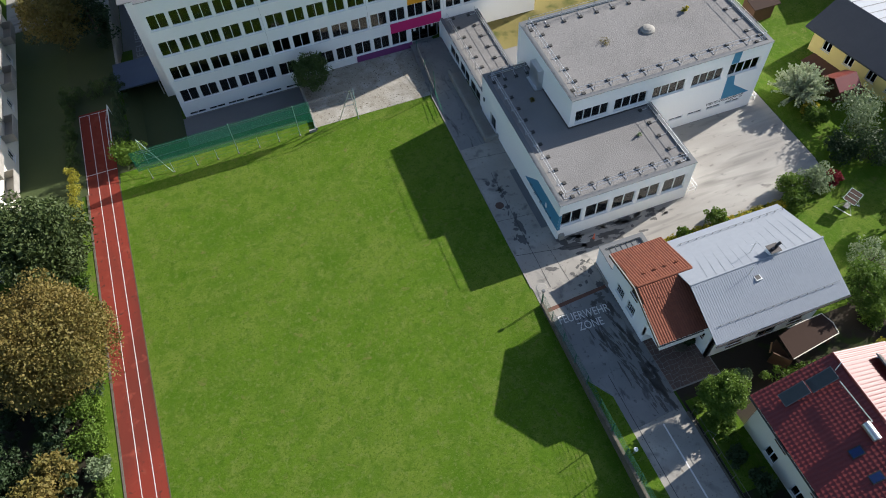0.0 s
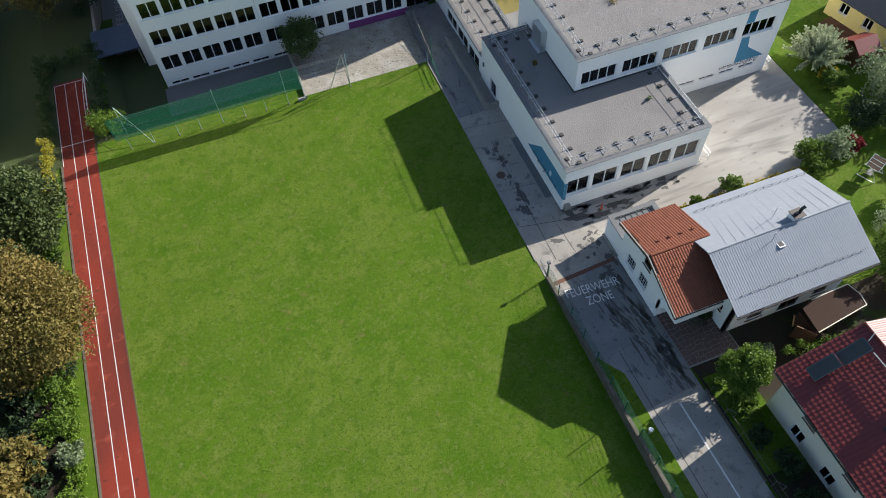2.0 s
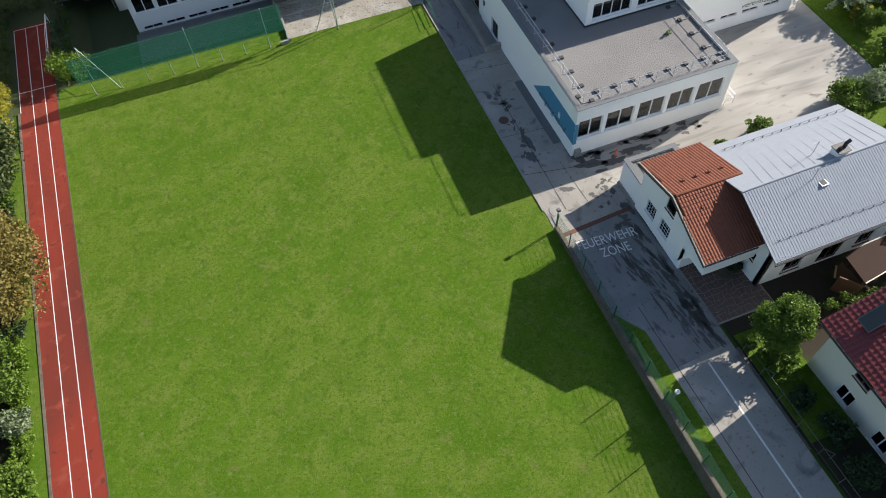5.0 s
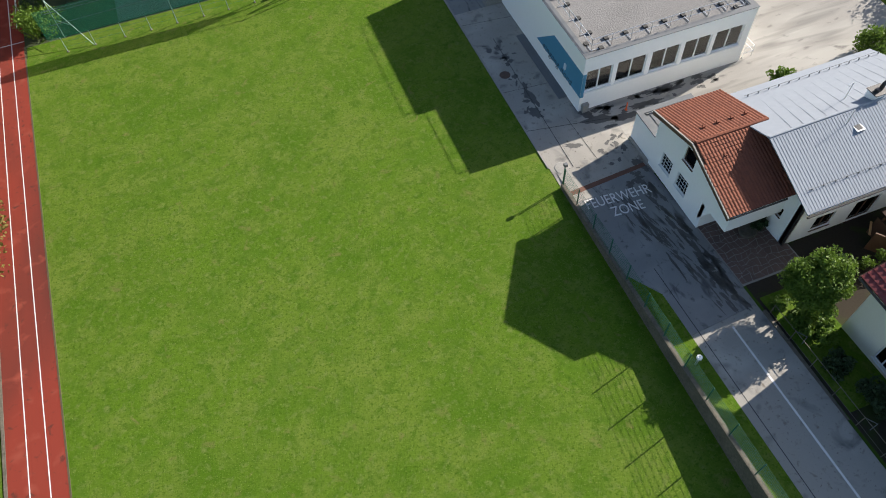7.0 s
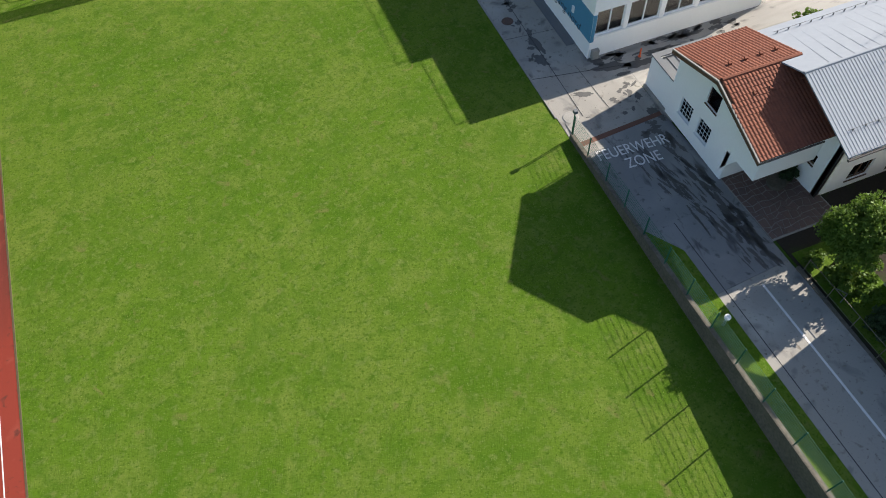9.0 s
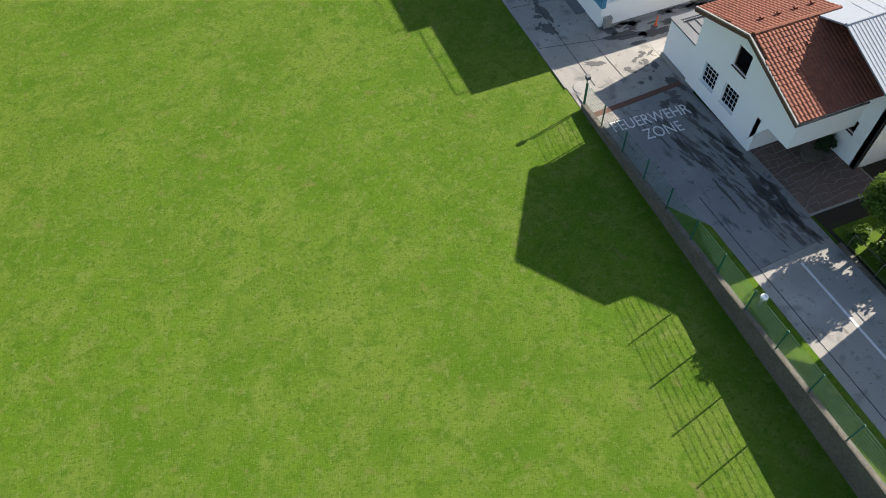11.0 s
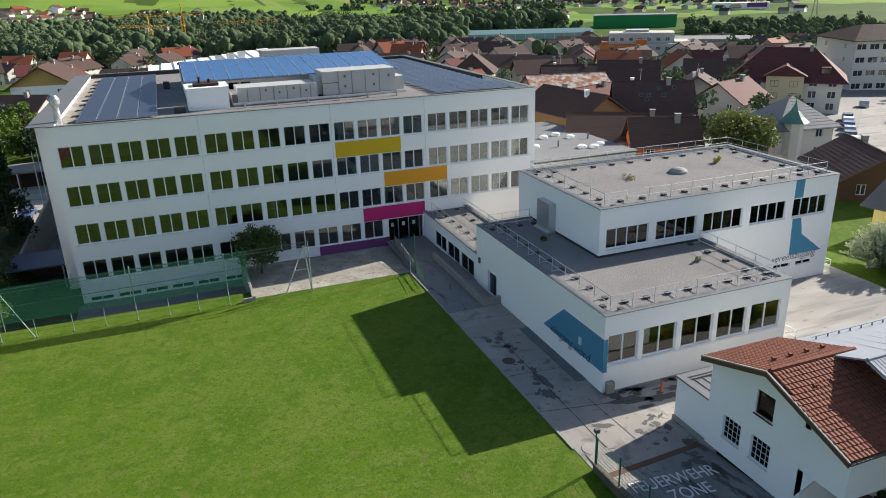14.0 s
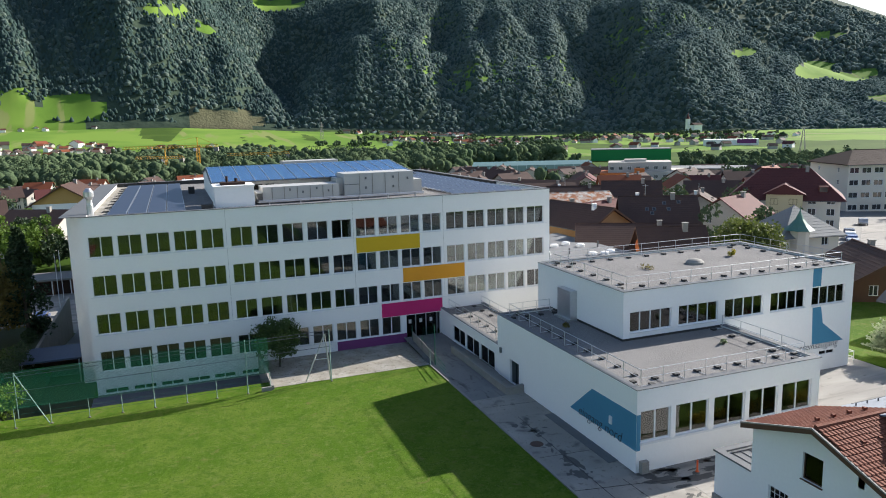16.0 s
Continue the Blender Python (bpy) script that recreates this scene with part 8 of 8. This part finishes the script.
# generic town houses further off
kinds = [gable_house("town_house", 12, 10, 5.4, 8.6, M_TOWNW, M_RB, "grey-white town house with brown roof", "distant town houses", fine=False),
         gable_house("town_house", 10, 9, 5.0, 8.0, M_TOWNW, M_RR, "cream town house with maroon roof", "distant town houses", fine=False),
         gable_house("town_house", 15, 10, 4.6, 7.4, M_TOWNW, M_RB, "wide town house with dark brown roof", "distant town houses", fine=False),
         gable_house("town_house", 11, 10, 5.5, 9.0, M_TOWNW, M_RO, "cream town house with orange roof", "distant town houses", fine=False)]
rnd = random.Random(21)
taken = [(-30, 232, 18), (4, 262, 15), (-12, 300, 21), (40, 296, 15), (-48, 270, 15), (126, 118, 15), (80, 77, 9), (66, 45, 10), (182, 137, 27), (78, 105, 10), (65, 108, 11), (66, 94, 11), (68, 82, 8), (74, 116, 8), (72, 62, 8), (76, 131, 11), (104, 124, 11), (97, 139, 9)]
taken += [(92, 154, 9), (74, 172, 8), (61, 150, 8), (-23.5, 191, 14), (-45, 158, 9), (190, 262, 28), (228, 266, 22), (217, 424, 48), (338, 493, 34), (596, 640, 60), (-22, 134, 14), (9, 135, 14), (47, 92, 17), (98, 82, 9), (110, 93, 10), (124, 104, 10), (140, 114, 10), (90, 74, 8), (55, 74, 12)]


def free(x, y, r):
    return all(math.hypot(x - a, y - b) > r + c for a, b, c in taken)


count = 0
for k in range(4000):
    a = radians(rnd.choice([rnd.uniform(-16, 2), rnd.uniform(14, 62), rnd.uniform(14, 62)]))
    r = rnd.uniform(115, 390)
    x, y = r * math.sin(a), r * math.cos(a)
    if (y < 122 and x < 45) or not free(x, y, 6.5) or x < -70:
        continue
    taken.append((x, y, 8))
    m_ = pose(x, y, land_z(x, y), 0, 0, rnd.choice([-35, 55, -20, 70, 15]) + rnd.uniform(-8, 8))
    copy_thing(kinds[rnd.choice((0, 0, 0, 1, 1, 2, 2, 2, 2, 3))], m_)
    count += 1
    if count >= 122:
        break
for i, kd in enumerate(kinds):
    put(kd, 205 + i * 24, 118 - i * 16, -40 + i * 12)
def far_house(w, d, eave, ridge, wall_mat, roof_mat, label):
    """A far village house: one walled body under two roof slopes."""
    t = thing("village_house", (0, 0, 0), label, "house", "village houses")
    part("wall", Mesh().prism([(-w / 2, -d / 2, -2), (-w / 2, d / 2, -2), (-w / 2, d / 2, eave), (-w / 2, 0, ridge - 0.2), (-w / 2, -d / 2, eave)], (w, 0, 0)), wall_mat, t)
    for s in (-1, 1):
        part("roof", Mesh().prism([(-w / 2 - 0.8, s * (d / 2 + 0.8), eave - 0.4), (w / 2 + 0.8, s * (d / 2 + 0.8), eave - 0.4), (w / 2 + 0.8, 0, ridge), (-w / 2 - 0.8, 0, ridge)], (0, 0, 0.3)), roof_mat, t)
    return t


vil = [far_house(12, 10, 5.0, 8.5, M_TOWNW, M_RB, "distant white village house with brown roof"), far_house(14, 11, 5.0, 8.5, M_TOWNW, M_RO, "distant cream village house with orange roof"), far_house(13, 11, 5.5, 8.8, M_WHITE, M_RR, "distant white village house with maroon roof")]
for i, v in enumerate(vil):
    put(v, -190 + i * 40, 1010, 10 + 30 * i)
spots = []
for a0, a1, r0, r1, n in ((-13, -4, 890, 1050, 84), (-4, 3, 900, 965, 18), (13, 23, 1230, 1290, 34), (16, 47, 960, 1130, 150), (-12, -4, 1250, 1290, 6), (-14, -6, 420, 560, 12), (20, 47, 700, 900, 26)):
    for k in range(n):
        a, r = radians(rnd.uniform(a0, a1)), rnd.uniform(r0, r1)
        x, y = r * math.sin(a), r * math.cos(a)
        copy_thing(vil[rnd.choice((0, 0, 0, 1, 2))], pose(x, y, land_z(x, y), 0, 0, rnd.uniform(0, 180)) @ Matrix.Scale(rnd.uniform(0.5, 0.75), 4))
church = thing("church", (790, 962, 3), "distant white church with pointed tower", "church")
CX, CY, zc_ = 790, 962, 6
part("tower", Mesh().box(CX - 2.7, CY - 2.7, -6, CX + 2.7, CY + 2.7, zc_ + 15), M_WHITE, church)
part("spire", Mesh().lathe([(3.3, zc_ + 15), (2.2, zc_ + 17.5), (1.6, zc_ + 19.5), (0, zc_ + 25)], CX, CY, 8), M_RR, church)
part("nave", Mesh().box(CX + 2.7, CY - 12, -6, CX + 19, CY - 2, zc_ + 5), M_WHITE, church)
part("roof", Mesh().prism([(CX + 2, CY - 12.8, zc_ + 5), (CX + 2, CY - 1.2, zc_ + 5), (CX + 2, CY - 7, zc_ + 8.5)], (18, 0, 0)), M_BROWNR, church)


def crane(x, y, h, jib, turn, label):
    t = thing("tower_crane", (0, 0, 0), label, "crane", "cranes")
    g = Mesh()
    for sx in (-0.8, 0.8):
        for sy in (-0.8, 0.8):
            g.tube((sx, sy, 0), (sx, sy, h), 0.16, 4)
    n = int(h / 2)
    for i in range(n):
        z = h * i / n
        g.tube((-0.8, -0.8, z), (0.8, -0.8, z + h / n), 0.09, 4, caps=False).tube((0.8, 0.8, z), (-0.8, 0.8, z + h / n), 0.09, 4, caps=False).tube((0.8, -0.8, z), (0.8, 0.8, z + h / n), 0.09, 4, caps=False)
    part("mast", g, M_CRANE, t)
    g = Mesh()
    for sy, z in ((-0.7, 0), (0.7, 0), (0, 1.4)):
        g.tube((-12, sy, h + z), (jib, sy, h + z), 0.16, 4)
    for i in range(int((jib + 12) / 2)):
        x0 = -12 + i * 2
        g.tube((x0, -0.7, h), (x0 + 1, 0, h + 1.4), 0.09, 4, caps=False).tube((x0 + 1, 0, h + 1.4), (x0 + 2, 0.7, h), 0.09, 4, caps=False)
    g.tube((0, 0, h), (0, 0, h + 6), 0.3, 4).tube((0, 0, h + 6), (jib * 0.7, 0, h + 1.4), 0.07, 4).tube((0, 0, h + 6), (-11, 0, h + 1.4), 0.07, 4)
    part("jib", g, M_CRANE, t)
    part("counterweight", Mesh().box(-12, -0.9, h - 2.4, -9.5, 0.9, h), M_CONC, t)
    part("cab", Mesh().box(0.8, -0.8, h - 2.2, 2.4, 0.8, h - 0.3), M_PLAST, t)
    t.matrix_basis = pose(x, y, land_z(x, y), 0, 0, turn)


crane(14.6, 452.0, 21.5, 43, 165, "yellow tower crane among valley trees")
crane(60.0, 478.0, 15, 27, 172, "yellow tower crane among valley trees")
crane(-3.8, 472.0, 15, 20, 150, "yellow tower crane among valley trees")


def pylon(x, y, h):
    t = thing("power_pylon", (0, 0, 0), "grey lattice power pylon in the meadow", "pylon", "pylons")
    g = Mesh()
    for sx in (-1, 1):
        for sy in (-1, 1):
            g.tube((sx * 2.2, sy * 2.2, 0), (sx * 0.4, sy * 0.4, h), 0.22, 4)
    for i in range(6):
        z0, z1 = h * i / 6, h * (i + 1) / 6
        r0, r1 = 2.2 - 1.8 * i / 6, 2.2 - 1.8 * (i + 1) / 6
        g.tube((-r0, -r0, z0), (r1, -r1, z1), 0.12, 4).tube((r0, r0, z0), (-r1, r1, z1), 0.12, 4)
    part("tower", g, M_CONC, t)
    g = Mesh()
    for z, w in ((h * 0.72, 5), (h * 0.86, 4)):
        g.tube((-w, 0, z), (w, 0, z), 0.2, 4)
    part("arm", g, M_CONC, t)
    t.matrix_basis = pose(x, y, land_z(x, y), 0, 0, 30)


pylon(214, 1080, 26)
pylon(513, 476, 20)

def lumps(name, pts_, material, label, category, seed, seg=6, rows_=((0.6, 0.0), (1.0, 0.38), (0.82, 0.74))):
    """Far trees as rounded uneven crowns (x, y, foot, height, radius), all in one mesh."""
    rng = np.random.default_rng(seed)
    p = np.array(pts_)
    n = len(p)
    nr = len(rows_)
    v = np.zeros((n, nr * seg + 1, 3))
    jit = rng.uniform(0.72, 1.28, (n, 3, seg))
    spin = rng.uniform(0, 6.283, n)
    for r_, (rr, zz) in enumerate(rows_):
        for i in range(seg):
            a = spin + 2 * math.pi * i / seg
            v[:, r_ * seg + i, 0] = p[:, 0] + p[:, 4] * rr * jit[:, r_, i] * np.cos(a)
            v[:, r_ * seg + i, 1] = p[:, 1] + p[:, 4] * rr * jit[:, r_, i] * np.sin(a)
            v[:, r_ * seg + i, 2] = p[:, 2] + p[:, 3] * (zz + 0.12 * (jit[:, (r_ + 1) % 3, i] - 1))
    v[:, nr * seg, :2] = p[:, :2]
    v[:, nr * seg, 2] = p[:, 2] + p[:, 3]
    tri = []
    for i in range(seg):
        j = (i + 1) % seg
        for r_ in range(nr - 1):
            a = r_ * seg
            tri += [(a + i, a + j, a + seg + j), (a + i, a + seg + j, a + seg + i)]
        tri.append(((nr - 1) * seg + i, (nr - 1) * seg + j, nr * seg))
    tri = np.array(tri)
    f = (tri[None] + (np.arange(n) * (nr * seg + 1))[:, None, None]).reshape(-1, 3)
    me = bpy.data.meshes.new(name)
    me.vertices.add(n * (nr * seg + 1))
    me.vertices.foreach_set("co", v.reshape(-1))
    me.loops.add(len(f) * 3)
    me.loops.foreach_set("vertex_index", f.reshape(-1))
    me.polygons.add(len(f))
    me.polygons.foreach_set("loop_start", np.arange(len(f)) * 3)
    me.polygons.foreach_set("use_smooth", np.ones(len(f), bool))
    me.update(calc_edges=True)
    return solid(name, me, material, label, category, kind="stuff")


# ---- trees of town and valley ----
def wood(name, spots_, material, label, seed, per=22, leaf=1.0):
    """Many distant trees as one body of leaf clumps."""
    rnd = random.Random(seed)
    cl = []
    for x, y, h in spots_:
        z = land_z(x, y)
        r = h * rnd.uniform(0.24, 0.36)
        for k in range(6):
            a = rnd.uniform(0, 6.283)
            s = rnd.uniform(0.25, 0.95)
            q = r * (1 - abs(s - 0.5)) * 0.75
            cl.append((x + q * math.cos(a), y + q * math.sin(a), z + h * s, r * 0.62))
    return solid(name, leaf_cloud(cl, per, leaf, seed), material, label, "trees", kind="stuff")


sp = []
def clear_view(a, r):
    """Open ground before the halls: no tall trees at these bearings and distances."""
    d = math.degrees(a)
    return not (31 < d < 39 and 300 < r < 590) and not (22 < d < 32 and 300 < r < 460) and not (32 < d < 39 and 240 < r < 330) and not (-12 < d < -2 and 800 < r < 860)


for k in range(1900):
    a, r = radians(rnd.uniform(-16, 30)), rnd.uniform(380, 880)
    if a > radians(8) and r > 620:
        continue
    if a < radians(-5) and r > 820:
        continue
    x, y = r * math.sin(a), r * math.cos(a)
    if free(x, y, 0) and clear_view(a, r):
        sp.append((x, y, rnd.uniform(8, 17)))
for k in range(560):
    a, r = radians(rnd.uniform(28, 56)), rnd.uniform(280, 560)
    x, y = r * math.sin(a), r * math.cos(a)
    if free(x, y, 2) and clear_view(a, r):
        sp.append((x, y, rnd.uniform(5, 11)))
for k in range(170):
    a, r = radians(rnd.uniform(-13, 9)), rnd.uniform(800, 880)
    sp.append((r * math.sin(a), r * math.cos(a), rnd.uniform(6, 12)))
for r0, a0, a1, n in ((930, 17, 30, 70), (1010, 24, 46, 60), (1090, 14, 34, 60), (1180, 30, 46, 50), (1240, 12, 24, 30), (985, 10, 15, 16)):
    for k in range(n):
        a, r = radians(rnd.uniform(a0, a1)), r0 + rnd.gauss(0, 9)
        sp.append((r * math.sin(a), r * math.cos(a), rnd.uniform(5, 10)))
lumps("valley_trees", [(x + rnd.gauss(0, 0.22) * h, y + rnd.gauss(0, 0.22) * h, land_z(x, y) - 0.5 + h * u * 0.55, h * rnd.uniform(0.36, 0.5), h * rnd.uniform(0.15, 0.27)) for x, y, h in sp for u in (0, 0.15, 0.3, 0.5, 0.7, 0.85, 1.0)], M_FARTREE, "belt of mixed green trees along the valley river", "trees", 51)
wood("valley_foliage", [q_ for q_ in sp if math.hypot(q_[0], q_[1]) < 620], M_FARTREE, "loose outer foliage of the valley trees", 53, per=18, leaf=0.7)
sp = []
for k in range(300):
    a, r = radians(rnd.choice([rnd.uniform(-18, 1), rnd.uniform(16, 60)])), rnd.uniform(115, 380)
    x, y = r * math.sin(a), r * math.cos(a)
    if (y > 125 or x > 60) and free(x, y, -1) and clear_view(a, r):
        sp.append((x, y, rnd.uniform(5, 9)))
wood("town_trees", sp, M_FARTREE, "green garden trees between the town houses", 52, per=50, leaf=0.42)
tree("deciduous_tree", 70.5, 75.5, 7.6, 4.4, M_LEAFO, "broad olive-green tree between the villa and the brown roofs", 140, n=110, per=90, leaf=0.2)
for i, (x, y, h) in enumerate(((-21, 141, 9), (-26, 140, 10.5), (-17, 142, 8), (-30, 144, 10), (-34, 138, 9), (-23, 147, 9.5), (-27, 150, 8), (-38, 128, 9), (-33, 118, 8), (-31.5, 108, 9), (-13.5, 146, 7.5))):
    tree("deciduous_tree", x, y, h, h * 0.36, M_LEAF if i % 2 else M_LEAFD, ("green" if i % 2 else "dark green") + " garden tree west of the school", 150 + i, n=46, per=60, leaf=0.24, group="garden trees")

# ---- hills ----
E1 = ([-75, -20, -5, 3, 7, 10, 15, 22, 28, 36, 41, 45, 50, 56, 66, 100], [11, 13, 13.5, 11.5, 9.3, 9.3, 9.8, 10.0, 9.7, 8.6, 7.2, 4.6, 2.6, 1.6, 2.5, 8])
E2 = ([-75, 0, 20, 30, 38, 44, 48, 52.5, 58, 70, 100], [15, 16, 14.5, 13.2, 11.2, 9.4, 7.6, 5.7, 5.0, 6, 10])
PATCH = [(-9.6, 1.2, 1.6, 1.6), (-6.2, 1.9, 2.4, 0.9), (-7.8, 0.6, 2.6, 0.5), (0.6, 8.6, 1.6, 0.35), (3.2, 7.4, 0.9, 0.35), (-1.2, 7.6, 0.7, 0.25), (8.6, 9.2, 2.0, 0.5), (43.0, 4.6, 0.9, 0.3), (47.6, 3.2, 1.3, 0.7), (50.2, 2.6, 1.6, 0.4), (48.4, 5.4, 1.0, 0.25), (42.2, 9.1, 1.2, 0.35), (54.0, 1.0, 3.0, 0.5)]
CLEARING = (4.0, 0.75, 3.1, 0.95)


def hill_z(a, r):
    """Height of the hills at bearing a (degrees) and distance r."""
    foot = 1290.0
    zf = land_z(foot * math.sin(radians(a)), foot * math.cos(radians(a)))
    rc = 2150.0
    top1 = math.tan(radians(float(np.interp(a, *E1)))) * rc + 20
    top2 = math.tan(radians(float(np.interp(a, *E2)))) * 4200 + 20
    n = noise.noise(Vector((a * 0.16, r * 0.0014, 1.3))) + 0.5 * noise.noise(Vector((a * 0.6, r * 0.005, 4.1)))
    spur = 1.5 * math.exp(-((a + 1.5) / 3.4) ** 2) + 0.85 * math.exp(-((a - 15.5) / 4.2) ** 2) + 0.6 * math.exp(-((a - 27.5) / 4.5) ** 2) + 0.7 * math.exp(-((a - 38.5) / 4.0) ** 2)
    spur -= 0.75 * math.exp(-((a - 8.2) / 2.2) ** 2) + 0.6 * math.exp(-((a + 8.5) / 2.6) ** 2) + 0.45 * math.exp(-((a - 21.5) / 1.8) ** 2) + 0.4 * math.exp(-((a - 33.0) / 1.8) ** 2)
    n += 0.95 * spur
    if r <= rc:
        s = max(0.0, (r - foot) / (rc - foot))
        k = s ** 0.85
        return zf - 2 + (top1 - zf) * k + n * 85 * math.sin(math.pi * min(1, s)) * min(1.0, top1 / 200)
    s = (r - rc) / (4200 - rc)
    low = top1 * 0.8
    if s < 0.25:
        return top1 + (low - top1) * s * 4 + n * 10
    q = (s - 0.25) / 0.75
    return low + (top2 - low) * q ** 0.9 + n * 90 * math.sin(math.pi * min(1.0, q))


def in_patch(a, r, z):
    e = math.degrees(math.atan2(z - 20, r))
    w = 0.25 * noise.noise(Vector((a * 1.3, e * 2.0, 0)))
    pa, pe, ra, re = CLEARING
    if ((a - pa) / ra) ** 2 + ((e - pe) / re) ** 2 < 1 + w:
        return 2
    return any(((a - pa) / ra) ** 2 + ((e - pe) / re) ** 2 < 1 + w * 2 for pa, pe, ra, re in PATCH)


AZ = [-75 + i * 0.5 for i in range(331)]
RR = [1240 + i * 30 for i in range(32)] + [2200 + i * 75 for i in range(28)] + [4300, 4450]
g = Mesh()
for r in RR:
    for a in AZ:
        g.v.append((r * math.sin(radians(a)), r * math.cos(radians(a)), hill_z(a, r) if r > 1250 else -30))
green = []
for j in range(len(RR) - 1):
    for i in range(len(AZ) - 1):
        k = j * len(AZ) + i
        g.f.append((k, k + 1, k + len(AZ) + 1, k + len(AZ)))
        a, r = AZ[i] + 0.25, (RR[j] + RR[j + 1]) / 2
        green.append(int(in_patch(a, r, hill_z(a, max(r, 1290)))))
me = g.data("mountain", smooth=True)
me.materials.append(M_HILL)
me.materials.append(M_MEADOW)
me.materials.append(mat("felled_slope", (0.16, 0.145, 0.085), (0.10, 0.105, 0.06), rough=1.0, big=0.02, fine=0.2, mix=0.8, bump=0.5, dist=3.0, spec=0.0))
me.polygons.foreach_set("material_index", green)
solid("mountain", me, None, "steep wooded hills beyond the valley", "mountain", kind="structure")

rng = np.random.default_rng(9)
spruces, broads = [], []
for k in range(96000):
    a = float(rng.uniform(-16, 56))
    r = float(1290 + 900 * rng.random() ** 0.8) if k % 4 else float(rng.uniform(2700, 4250))
    z = hill_z(a, r)
    if in_patch(a, r, z):
        continue
    # Spruce share by bearing also paints the shaded left against the hazy right.
    spruce = rng.random() < float(np.interp(a, (4, 14, 30), (0.85, 0.5, 0.25)))
    (spruces if spruce else broads).append((r * math.sin(radians(a)), r * math.cos(radians(a)), z, float(rng.uniform(0.42, 1.0)) * (1.0 if r < 2300 else 2.0)))
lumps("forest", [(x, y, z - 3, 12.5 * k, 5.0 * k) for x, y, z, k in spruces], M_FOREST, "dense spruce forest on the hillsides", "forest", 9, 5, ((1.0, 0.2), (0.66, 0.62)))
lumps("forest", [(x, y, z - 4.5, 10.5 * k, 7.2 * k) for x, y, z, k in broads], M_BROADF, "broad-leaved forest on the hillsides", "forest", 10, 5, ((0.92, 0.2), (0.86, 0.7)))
